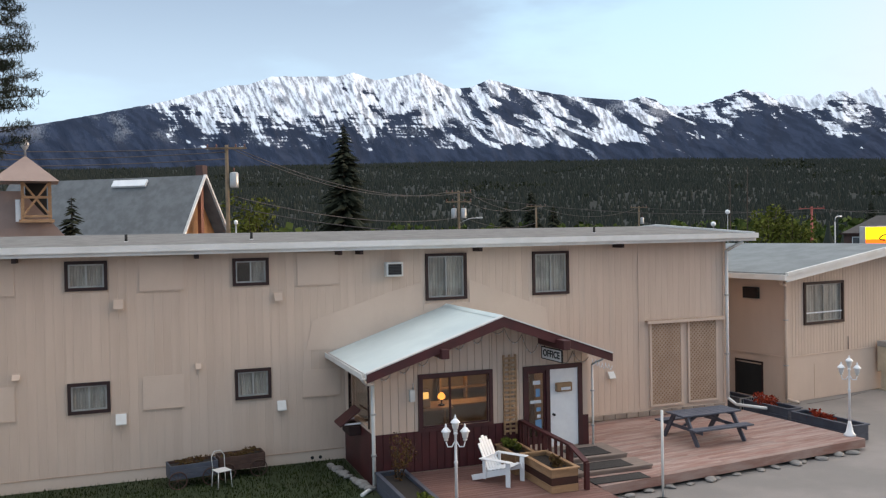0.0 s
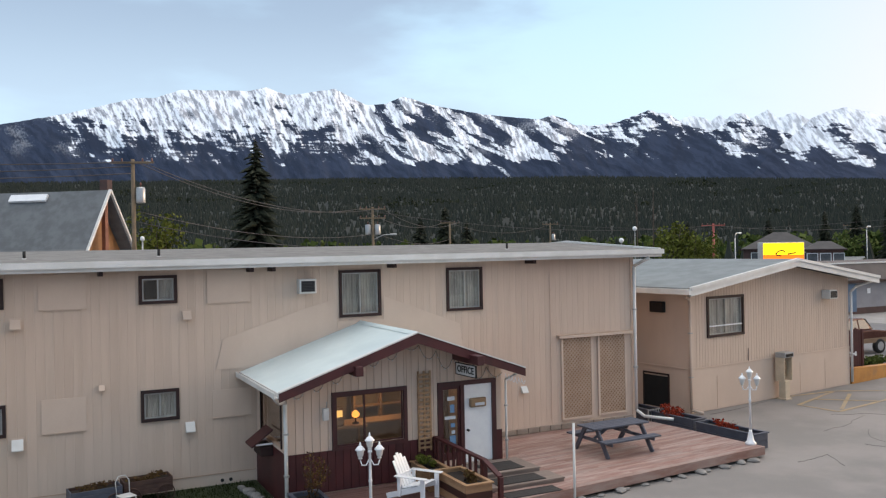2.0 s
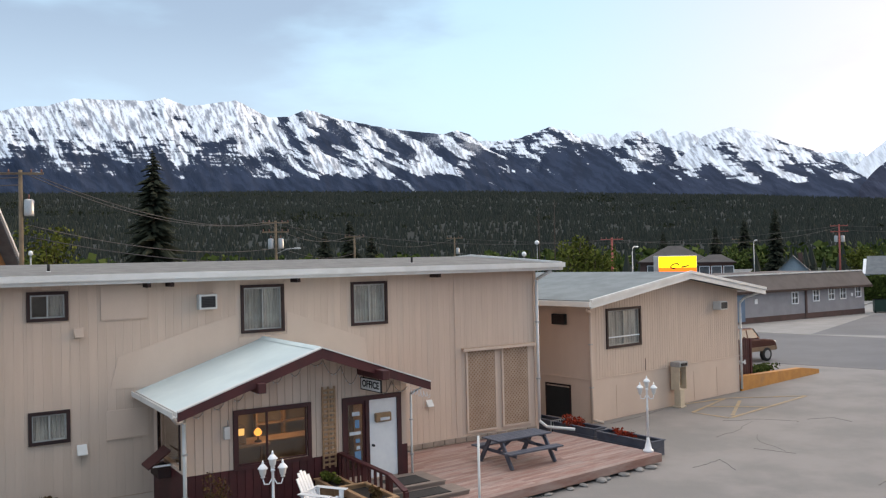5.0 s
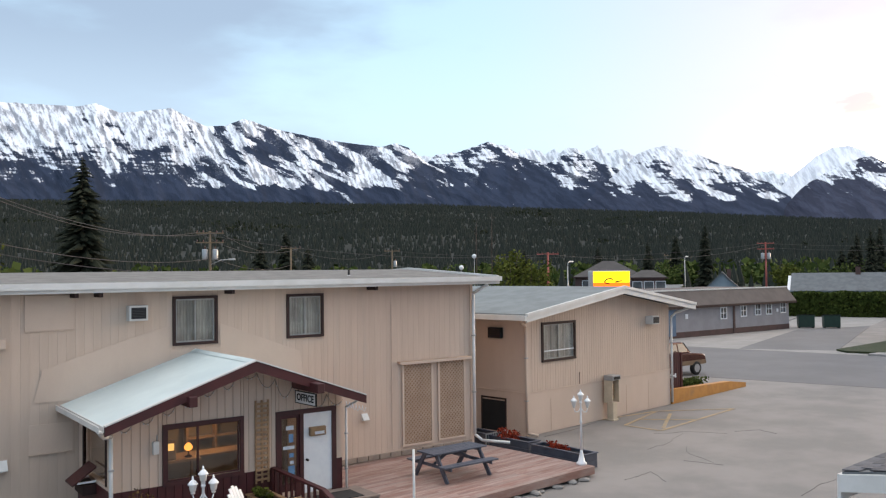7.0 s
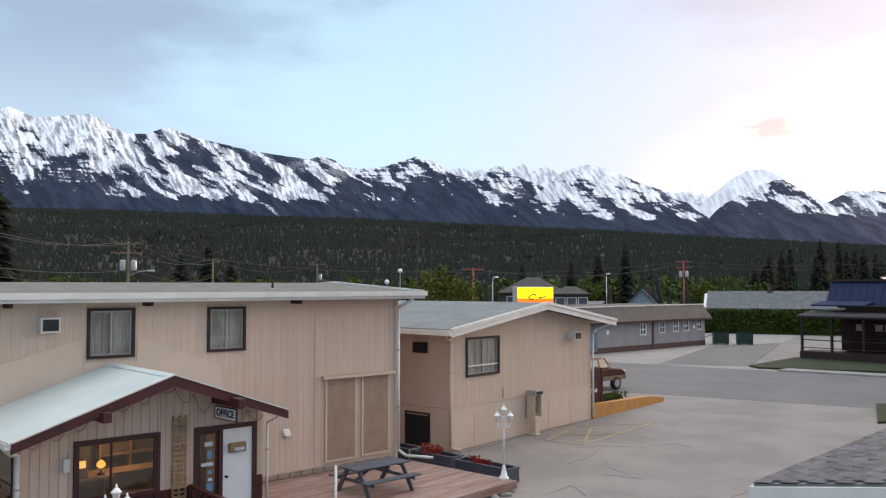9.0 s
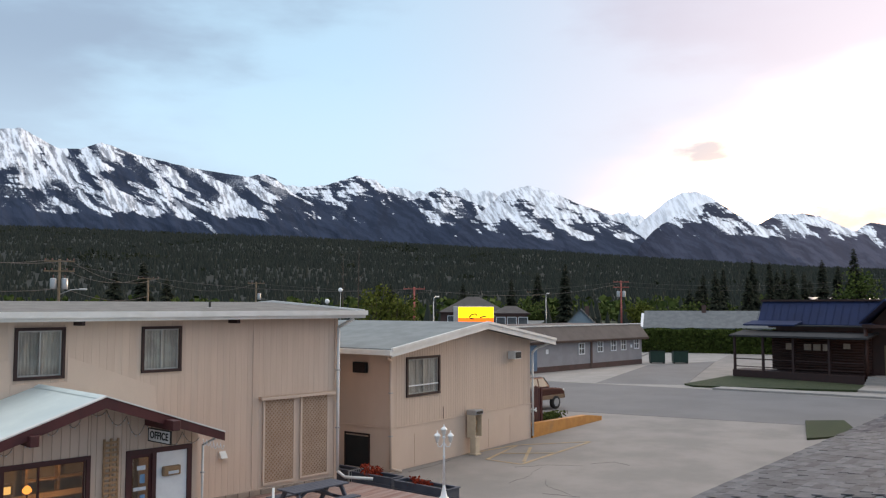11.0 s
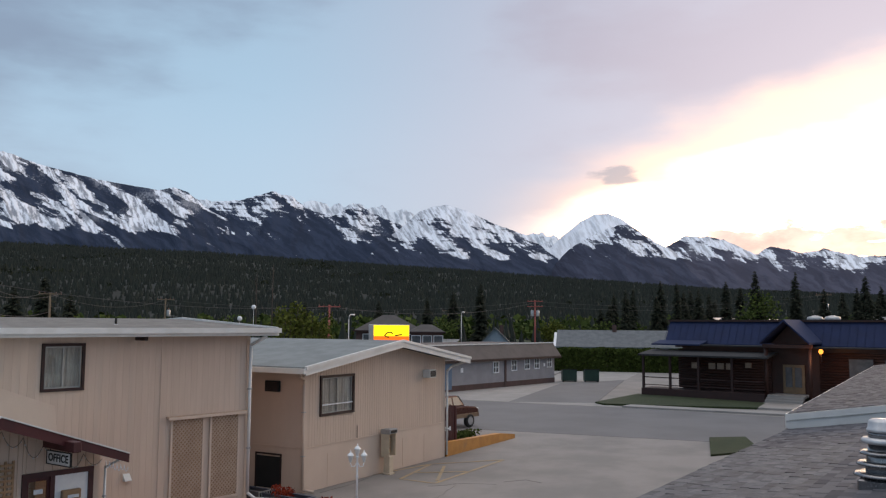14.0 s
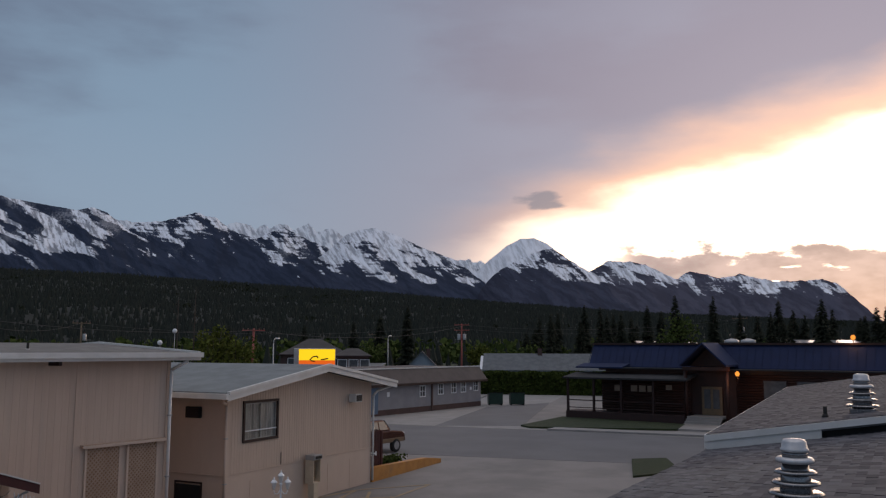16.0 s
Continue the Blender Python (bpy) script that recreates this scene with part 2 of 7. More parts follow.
def tube(bm, p0, p1, r0, r1=None, n=10, cap=True):
    """A tapered round bar between two points."""
    p0, p1 = Vector(p0), Vector(p1)
    r1 = r0 if r1 is None else r1
    q = (p1 - p0).to_track_quat("Z", "Y")
    ring = [[bm.verts.new(p + q @ Vector((r * math.cos(2 * math.pi * i / n), r * math.sin(2 * math.pi * i / n), 0))) for i in range(n)] for p, r in ((p0, r0), (p1, max(r1, 1e-4)))]
    for i in range(n):
        f = bm.faces.new((ring[0][i], ring[0][(i + 1) % n], ring[1][(i + 1) % n], ring[1][i]))
        f.smooth = True
    if cap:
        bm.faces.new(ring[0][::-1])
        bm.faces.new(ring[1])
    return bm


def lathe(bm, profile, n=16, at=(0, 0, 0)):
    """A turned shape from (radius, height) pairs."""
    rings = [[bm.verts.new((at[0] + r * math.cos(2 * math.pi * i / n), at[1] + r * math.sin(2 * math.pi * i / n), at[2] + z)) for i in range(n)] for r, z in profile]
    for a, b in zip(rings, rings[1:]):
        for i in range(n):
            bm.faces.new((a[i], a[(i + 1) % n], b[(i + 1) % n], b[i])).smooth = True
    bm.faces.new(rings[0][::-1])
    bm.faces.new(rings[-1])
    return bm


def prism(bm, outline, a, b, axis="y"):
    """An outline pushed through from a to b along an axis."""
    def at(p, d):
        return {"y": (p[0], d, p[1]), "x": (d, p[0], p[1]), "z": (p[0], p[1], d)}[axis]
    lo, hi = [bm.verts.new(at(p, a)) for p in outline], [bm.verts.new(at(p, b)) for p in outline]
    bm.faces.new(lo), bm.faces.new(hi[::-1])
    for i in range(len(lo)):
        j = (i + 1) % len(lo)
        bm.faces.new((lo[j], lo[i], hi[i], hi[j]))
    bmesh.ops.recalc_face_normals(bm, faces=bm.faces[:])
    return bm


def mesh_of(name, bm, material):
    me = bpy.data.meshes.new(name)
    bmesh.ops.recalc_face_normals(bm, faces=bm.faces[:])
    bm.to_mesh(me)
    bm.free()
    me.materials.append(material)
    return me


def part(name, bm, material, parent=None, label="", m=None):
    ob = new(name, mesh_of(name, bm, material))
    if parent:
        ob.parent = parent
    if m is not None:
        ob.matrix_local = m
    return tagged(ob, label) if label else ob


def thing(name, label, category, m=None, group="", kind=""):
    ob = new(name)
    ob.empty_display_size = 0.2
    if m is not None:
        ob.matrix_world = m
    return tagged(ob, label, category, group, kind)


def setting(name, bm, material, label, category):
    return tagged(part(name, bm, material), label, category, kind="structure")


def holed(x0, x1, z0, z1, y0, y1, holes):
    """A wall slab with rectangular openings that go through it."""
    bm = bmesh.new()
    xs = sorted({x0, x1, *(v for h in holes for v in h[:2])})
    for a, b in zip(xs, xs[1:]):
        cuts = sorted((h[2], h[3]) for h in holes if h[0] < (a + b) / 2 < h[1])
        z = z0
        for c, d in [*cuts, (z1, z1)]:
            if c - z > 1e-4:
                box(bm, a, b, y0, y1, z, c)
            z = d
    return bm


def planks(parent, x0, x1, z0, top, holes, y, material, width=0.2, gap=0.012, thick=0.016, name="board"):
    """Upright boards on a wall's face, cut round its openings. top: a height or a function of x."""
    rise = top if callable(top) else (lambda x: top)
    n = max(1, round((x1 - x0) / width))
    w = (x1 - x0) / n
    shared = {}
    for i in range(n):
        a, b = x0 + i * w + gap / 2, x0 + (i + 1) * w - gap / 2
        spans = [(a, b, z0, None)]
        for h in holes:
            nxt = []
            for p, q, lo, hi in spans:
                top_here = hi if hi is not None else max(rise(p), rise(q))
                if h[1] <= p or h[0] >= q or h[3] <= lo or h[2] >= top_here:
                    nxt.append((p, q, lo, hi))
                    continue
                if h[0] > p + 0.004:
                    nxt.append((p, h[0], lo, hi))
                if h[1] < q - 0.004:
                    nxt.append((h[1], q, lo, hi))
                c, d = max(p, h[0]), min(q, h[1])
                if h[2] > lo:
                    nxt.append((c, d, lo, h[2]))
                if h[3] < top_here:
                    nxt.append((c, d, h[3], hi))
            spans = nxt
        for p, q, lo, hi in spans:
            za, zb = (rise(p), rise(q)) if hi is None else (hi, hi)
            if min(za, zb) - lo < 0.01:
                continue
            key = tuple(round(v, 3) for v in (q - p, za - lo, zb - lo))
            if key not in shared:
                bm = bmesh.new()
                v = [bm.verts.new(c) for c in ((0, 0, 0), (q - p, 0, 0), (q - p, 0, zb - lo), (0, 0, za - lo))]
                e = min(0.006, (q - p) / 4)
                u = [bm.verts.new(c) for c in ((e, -thick, 0), (q - p - e, -thick, 0), (q - p - e, -thick, zb - lo), (e, -thick, za - lo))]
                bm.faces.new(u)
                for i0 in range(4):
                    j0 = (i0 + 1) % 4
                    bm.faces.new((v[i0], v[j0], u[j0], u[i0]))
                shared[key] = mesh_of(name, bm, material)
            ob = new(name, shared[key])
            ob.parent = parent
            ob.location = (p, y, lo)


def window_unit(name, x0, x1, z0, z1, y, parent, border=0.07, split=0.5, curtain=0.75, rail=False, trim=None):
    """A slider window: dark border, metal sashes, panes, and a curtain that hangs behind."""
    w = part(name, boxes((x0 - border, x1 + border, y - 0.045, y + 0.02, z1, z1 + border), (x0 - border, x1 + border, y - 0.05, y + 0.02, z0 - border, z0),
                         (x0 - border, x0, y - 0.045, y + 0.02, z0, z1), (x1, x1 + border, y - 0.045, y + 0.02, z0, z1)), trim or BROWN, parent)
    xm = x0 + (x1 - x0) * split
    s = 0.035
    for a, b, dy in ((x0, xm + s / 2, 0.0), (xm - s / 2, x1, 0.04)):
        part("sash", boxes((a, b, y + dy, y + dy + 0.03, z1 - s, z1), (a, b, y + dy, y + dy + 0.03, z0, z0 + s), (a, a + s, y + dy, y + dy + 0.03, z0 + s, z1 - s),
                           (b - s, b, y + dy, y + dy + 0.03, z0 + s, z1 - s)), trim or ALU, w)
        g = part("pane", boxes((a + s, b - s, y + dy + 0.012, y + dy + 0.017, z0 + s, z1 - s)), GLASS, w)
        g.visible_shadow = False
    if rail:
        part("rail", boxes((x0, x1, y - 0.008, y + 0.03, z0 + 0.28, z0 + 0.32)), BRIGHT, w)
    if curtain:
        bm = bmesh.new()
        n = 40
        a, b = x0 + (x1 - x0) * (1 - curtain), x1 - 0.003
        fold = [(a + (b - a) * i / n, y + 0.088 + 0.010 * math.sin(i * 1.9) + 0.010 * math.sin(i * 0.7 + x0)) for i in range(n + 1)]
        for (xa, ya), (xb, yb) in zip(fold, fold[1:]):
            f0, f1, f2, f3 = [[bm.verts.new((px, py + d, pz)) for px, py in ((xa, ya), (xb, yb))] for d in (0.0, 0.004) for pz in (z0 + 0.002, z1 - 0.002)]
            bm.faces.new((f0[0], f0[1], f1[1], f1[0]))
            bm.faces.new((f2[1], f2[0], f3[0], f3[1]))
        bmesh.ops.remove_doubles(bm, verts=bm.verts[:], dist=1e-5)
        for e0 in (0, n):
            q = [v for v in bm.verts if abs(v.co.x - fold[e0][0]) < 1e-5]
            q.sort(key=lambda v: (v.co.z, v.co.y))
            bm.faces.new((q[0], q[1], q[3], q[2]))
        part("curtain", bm, CURTAIN, w)
    return w


# ---- land and mountains ----


def grid_mesh(name, cols, rows, point, material):
    """A sheet of cols x rows points."""
    pts = np.array([point(i, j) for j in range(rows) for i in range(cols)], dtype=np.float64)
    idx = np.arange(cols * rows).reshape(rows, cols)
    quads = np.stack([idx[:-1, :-1], idx[:-1, 1:], idx[1:, 1:], idx[1:, :-1]], -1).reshape(-1, 4)
    me = bpy.data.meshes.new(name)
    me.from_pydata(pts.tolist(), [], quads.tolist())
    me.polygons.foreach_set("use_smooth", np.ones(len(quads), dtype=bool))
    me.materials.append(material)
    return new(name, me)


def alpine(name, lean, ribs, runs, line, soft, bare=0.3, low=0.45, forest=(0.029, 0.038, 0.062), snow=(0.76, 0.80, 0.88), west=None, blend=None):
    """Snow above dark forest; the sheet's coordinates are bearing in degrees and height in units of a degree at the
    crest.
    lean: how far the gullies drift sideways on their way down; ribs, runs: weight of the fine rock ribs and of the long
    snow chutes;
    line: height of the mean snow line; bare: rock showing through; low: where the closed forest begins; west: bearing
    at which the snow begins;
    blend: bearings between which the ribbed face gives way to long slanting chutes; forest: slope colour with blue
    distance haze mixed in."""
    m = bpy.data.materials.new(name)
    m.use_nodes = True
    g = Nodes(m.node_tree)
    uv = g.n("ShaderNodeUVMap")
    s = g.n("ShaderNodeSeparateXYZ", Vector=uv)
    u, v = (s, 0), (s, 1)

    def at(x, y, z):
        return g.n("ShaderNodeCombineXYZ", X=x, Y=y, Z=z)

    def less(n, k):
        return g.math("MULTIPLY", g.math("SUBTRACT", n, 0.5), k)

    wob = g.n("ShaderNodeTexNoise", Vector=at(g.math("MULTIPLY", u, 0.9), g.math("MULTIPLY", v, 1.1), 29.0), Scale=0.8, Detail=5.0, Roughness=0.6)
    wu = g.math("ADD", u, less(wob, 1.5))
    zone = g.smooth(wu, *blend) if blend else 0.0
    drift = g.math("MULTIPLY", v, g.math("MULTIPLY_ADD", zone, 0.5, lean) if blend else lean)
    across = g.math("ADD", wu, drift)
    # broad chutes, long down the slope and narrow across it
    chute = g.n("ShaderNodeTexNoise", Vector=at(g.math("MULTIPLY", across, 0.85), g.math("MULTIPLY", v, 0.55), 0.0), Scale=1.0, Detail=4.0, Roughness=0.55)
    finger = g.n("ShaderNodeTexNoise", Vector=at(g.math("MULTIPLY", across, 1.5), g.math("MULTIPLY", v, 0.8), 5.0), Scale=1.0, Detail=5.0, Roughness=0.6)
    # ribs of rock under the crest
    rib = g.n("ShaderNodeTexNoise", Vector=at(g.math("MULTIPLY", g.math("ADD", u, g.math("MULTIPLY", v, lean * 0.45)), 3.8), g.math("MULTIPLY", v, 1.3), 9.0), Scale=1.0, Detail=5.0, Roughness=0.6)
    # ledges that run level across the face
    ledge = g.n("ShaderNodeTexNoise", Vector=at(g.math("MULTIPLY", u, 0.55), g.math("MULTIPLY", v, 5.0), 13.0), Scale=1.0, Detail=5.0, Roughness=0.62)
    grit = g.n("ShaderNodeTexNoise", Vector=at(g.math("MULTIPLY", u, 9.0), g.math("MULTIPLY", v, 8.0), 11.0), Scale=1.0, Detail=4.0, Roughness=0.7)
    patch = g.n("ShaderNodeTexNoise", Vector=at(g.math("MULTIPLY", u, 0.5), g.math("MULTIPLY", v, 0.6), 41.0), Scale=1.0, Detail=3.0)
    # ribbed face: snow thick above, in fingers below
    face = g.math("MULTIPLY", g.math("SUBTRACT", v, line), 0.27)
    face = g.math("ADD", face, g.math("ADD", less(finger, 1.9), g.math("ADD", less(rib, ribs), g.math("ADD", less(ledge, 1.5), less(patch, 1.9)))))
    if blend:
        long_ = g.math("ADD", less(chute, 4.6 * runs), g.math("ADD", less(patch, 1.0), g.math("ADD", less(finger, 0.8), less(ledge, 0.5))))
        face = g.n("ShaderNodeMix", data_type="FLOAT", i0=zone, i2=face, i3=long_)
    elif runs:
        face = g.math("ADD", face, less(chute, 3.2 * runs))
    face = g.math("ADD", face, less(grit, 0.42))
    shut = g.math("SUBTRACT", 1.0, g.smooth(g.math("ADD", v, g.math("ADD", less(finger, 1.3), less(patch, 1.0))), low - 0.25, low + 0.35))
    face = g.math("SUBTRACT", face, g.math("MULTIPLY", shut, 1.2))
    if west is not None:
        face = g.math("SUBTRACT", face, g.math("MULTIPLY", g.math("SUBTRACT", 1.0, g.smooth(g.math("ADD", wu, g.math("MULTIPLY", v, 0.35)), west, west + 2.4)), 1.2))
    cover = g.smooth(face, -soft, soft)
    thin = g.math("MULTIPLY", g.math("SUBTRACT", 1.0, g.smooth(g.math("ADD", rib, less(grit, 0.3)), 0.40, 0.56)), bare)
    cover = g.math("MULTIPLY", cover, g.math("SUBTRACT", 1.0, thin))
    # thin snow among the trees
    dust = g.math("MULTIPLY", g.smooth(g.math("ADD", patch, less(grit, 0.5)), 0.52, 0.70), g.math("MULTIPLY", g.smooth(v, low, low + 1.6), 0.26))
    cover = g.math("MAXIMUM", cover, dust)
    # forest and rock tones both carry the painted blue haze
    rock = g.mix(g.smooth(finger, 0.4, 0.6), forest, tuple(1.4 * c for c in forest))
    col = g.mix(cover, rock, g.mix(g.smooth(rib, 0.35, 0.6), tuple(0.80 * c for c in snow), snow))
    bp = g.n("ShaderNodeBump", Height=rib, Strength=0.35, Distance=20.0)
    bs = g.n("ShaderNodeBsdfPrincipled", Base_Color=(col, 2), Roughness=0.95, Specular_IOR_Level=0.0, Normal=bp)
    g.n("ShaderNodeOutputMaterial", Surface=bs)
    return m


def profile(stops, az):
    return float(np.interp(az, [p[0] for p in stops], [p[1] for p in stops]))


# summits and saddles: bearing, elevation in degrees
MASSIF = [(-30, 3.5), (-5.1, 7.2), (2.0, 8.8), (5.9, 9.9), (7.3, 10.0), (8.8, 10.55), (13.2, 10.6), (14.2, 10.86), (15.6, 10.35), (17.8, 10.66), (18.7, 10.8), (20.8, 9.75), (22.1, 9.8), (23.3, 10.3),
          (25.2, 9.7), (28.7, 9.0), (32.4, 8.55), (33.3, 8.8), (34.2, 8.5), (35.6, 7.4), (37.5, 6.5), (40.5, 5.6), (43.5, 4.6), (48, 2.5)]
DOME = [(32.5, 4.4), (34.2, 6.2), (35.2, 7.3), (36.1, 8.0), (37.7, 8.2), (39.6, 8.8), (40.9, 8.5), (41.8, 7.8), (43.4, 7.3), (45.5, 6.5), (48.5, 5.2), (52, 3.0)]
SADDLE = [(41.0, 5.8), (43.4, 7.2), (45.3, 8.1), (46.2, 7.6), (48.3, 6.7), (51.5, 5.6), (55.5, 3.0)]
SNOW_DOME = [(45.5, 4.6), (48.3, 6.6), (49.4, 7.65), (50.3, 8.0), (51.3, 8.15), (52.6, 7.8), (54.7, 6.85), (57.0, 6.0), (58.7, 4.6), (62, 3.0)]
PYRAMID = [(57.4, 2.6), (58.8, 4.3), (59.7, 5.25), (61.2, 6.1), (62.4, 6.6), (63.4, 6.78), (64.2, 6.3), (65.3, 5.55), (66.6, 4.85), (68.3, 3.85), (70.6, 2.4)]
WHITE_CAP = [(56.6, 4.2), (58.4, 5.3), (59.2, 6.05), (60.4, 7.0), (61.3, 7.45), (62.2, 7.5), (63.1, 7.1), (64.4, 6.1), (67, 4.2)]
EAST_PEAK = [(63.5, 3.6), (65.4, 5.0), (66.4, 5.5), (67.1, 5.9), (68.3, 5.85), (69.5, 5.65), (70.3, 5.2), (72.3, 4.3), (74.5, 3.2), (76.5, 2.2)]
EAST_RIDGE = [(68.5, 3.4), (71.6, 4.7), (72.3, 5.15), (74.2, 4.65), (75.4, 4.9), (77.4, 4.35), (80.2, 4.42), (81.0, 4.2), (82.1, 3.1), (83.4, 1.8), (100, 1.2)]
FAR_RIDGE = [(24, 9.0), (33, 8.2), (35.2, 8.1), (37.0, 7.8), (40, 7.8), (42.4, 8.3), (43.4, 7.95), (45.3, 8.3), (46.0, 7.9), (46.9, 8.4), (47.5, 7.8), (48.5, 8.1), (49.6, 7.4), (53, 6.4), (56, 6.0), (57.9, 6.25), (59.5, 5.6), (64, 5.0), (70, 4.4)]


def range_of(name, stops, step, r_top, r_base, z_base, rough, jag, material, seed, label, lean=2.0):
    """One mountain: a sheet that rises from its foot to its crest, furrowed by spurs that drift sideways on their way down."""
    az0, az1 = stops[0][0], stops[-1][0]
    cols, rows = int((az1 - az0) / step) + 1, 80
    def point(i, j):
        a = az0 + i * step
        f = j / (rows - 1)
        r = r_base + (r_top - r_base) * f
        crest = profile(stops, a) + jag * (noise.fractal(Vector((a * 1.9, seed, 0)), 0.9, 2.2, 6) + 0.6 * abs(noise.noise(Vector((a * 3.1, seed + 5, 0)))) - 0.2)
        top = r_top * math.tan(radians(crest))
        slant = a + lean * f
        spur = noise.fractal(Vector((slant * 0.75, f * 1.1, seed + 9)), 0.8, 2.1, 6)
        mid = 4 * f * (1 - f)
        z = z_base + (top - z_base) * f ** 1.12 + mid * rough * spur
        r += mid * rough * 1.3 * noise.fractal(Vector((slant * 0.9, f * 1.6, seed + 20)), 0.8, 2.1, 5)
        d = bearing(a)
        return (d.x * r, d.y * r, z)
    ob = grid_mesh(name, cols, rows, point, material)
    # bearing, and height above the valley floor as an angle at the crest's distance
    me = ob.data
    co = np.zeros(len(me.vertices) * 3)
    me.vertices.foreach_get("co", co)
    co = co.reshape(-1, 3)
    flat = np.stack([np.degrees(np.arctan2(co[:, 0], co[:, 1])), np.degrees(np.arctan2(co[:, 2], np.hypot(co[:, 0], co[:, 1]))) - 4.0], 1)
    idx = np.zeros(len(me.loops), dtype=np.int32)
    me.loops.foreach_get("vertex_index", idx)
    me.uv_layers.new(name="slope").data.foreach_set("uv", flat[idx].reshape(-1))
    return tagged(ob, label, "mountain", kind="structure")


# distance haze painted into the slope colour; farther mountains get paler, bluer forest values
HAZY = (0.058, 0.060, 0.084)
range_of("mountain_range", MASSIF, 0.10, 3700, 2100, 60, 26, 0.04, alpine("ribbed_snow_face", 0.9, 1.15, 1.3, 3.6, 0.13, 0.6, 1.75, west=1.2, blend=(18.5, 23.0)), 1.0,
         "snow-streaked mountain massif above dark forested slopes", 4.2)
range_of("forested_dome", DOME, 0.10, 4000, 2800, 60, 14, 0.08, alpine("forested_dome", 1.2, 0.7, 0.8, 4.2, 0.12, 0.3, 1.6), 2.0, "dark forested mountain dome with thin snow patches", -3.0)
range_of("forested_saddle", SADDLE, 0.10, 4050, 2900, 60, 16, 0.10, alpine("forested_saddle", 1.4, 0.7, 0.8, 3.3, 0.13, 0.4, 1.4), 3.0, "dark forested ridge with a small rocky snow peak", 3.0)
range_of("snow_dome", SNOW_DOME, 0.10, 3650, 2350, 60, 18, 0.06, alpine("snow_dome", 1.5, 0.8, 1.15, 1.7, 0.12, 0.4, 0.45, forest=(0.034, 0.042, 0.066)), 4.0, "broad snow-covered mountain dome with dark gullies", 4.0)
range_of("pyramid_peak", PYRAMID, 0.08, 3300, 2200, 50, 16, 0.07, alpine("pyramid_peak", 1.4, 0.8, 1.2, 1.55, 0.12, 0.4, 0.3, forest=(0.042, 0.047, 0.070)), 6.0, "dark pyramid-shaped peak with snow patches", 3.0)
range_of("white_cap", WHITE_CAP, 0.10, 4000, 3000, 80, 25, 0.03, alpine("white_cap", 1.0, 0.4, 0.1, -1.5, 0.3, 0.08, -1.5), 7.0, "smooth white snow cap behind the pyramid peak", 2.0)
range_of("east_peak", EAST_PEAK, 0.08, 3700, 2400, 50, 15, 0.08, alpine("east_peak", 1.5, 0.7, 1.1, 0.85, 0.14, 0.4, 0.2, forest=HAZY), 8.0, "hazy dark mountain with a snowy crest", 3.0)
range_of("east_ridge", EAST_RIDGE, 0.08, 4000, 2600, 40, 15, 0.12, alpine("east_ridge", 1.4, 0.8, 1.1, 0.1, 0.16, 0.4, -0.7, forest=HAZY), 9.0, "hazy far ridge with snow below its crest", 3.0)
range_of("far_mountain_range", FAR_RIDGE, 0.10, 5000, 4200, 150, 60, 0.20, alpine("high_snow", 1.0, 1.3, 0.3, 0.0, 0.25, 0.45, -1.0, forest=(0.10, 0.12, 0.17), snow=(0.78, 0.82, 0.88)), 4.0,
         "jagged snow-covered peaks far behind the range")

HILL = [(-40, 4.6), (-7.5, 4.75), (5.8, 5.15), (20.7, 5.35), (35.6, 5.1), (47, 4.45), (52.7, 4.1), (67.6, 2.85), (79.4, 2.1), (83.4, 1.9), (110, 1.4)]


def hill_z(az, r):
    """The height of the wooded bench at a bearing and distance."""
    f = min(1.0, max(0.0, (r - 420) / 1180))
    top = 1600 * math.tan(radians(profile(HILL, az)) * 0.93)
    p = bearing(az) * r
    return top * f ** 1.15 + f * (1 - f) * 46 * noise.fractal(Vector((p.x / 330, p.y / 330, 2.0)), 0.9, 2.0, 4) - 1.5


FLOOR = surface("forest_floor", (0.013, 0.015, 0.012), (0.017, 0.019, 0.014), 0.01, 0.95)
tagged(grid_mesh("wooded_hill", 240, 46, lambda i, j: (lambda a, r: (bearing(a).x * r, bearing(a).y * r, hill_z(a, r)))(-40 + i * 150 / 239, 400 + j * 1350 / 45), FLOOR),
       "dark wooded bench below the mountains", "hill", kind="structure")


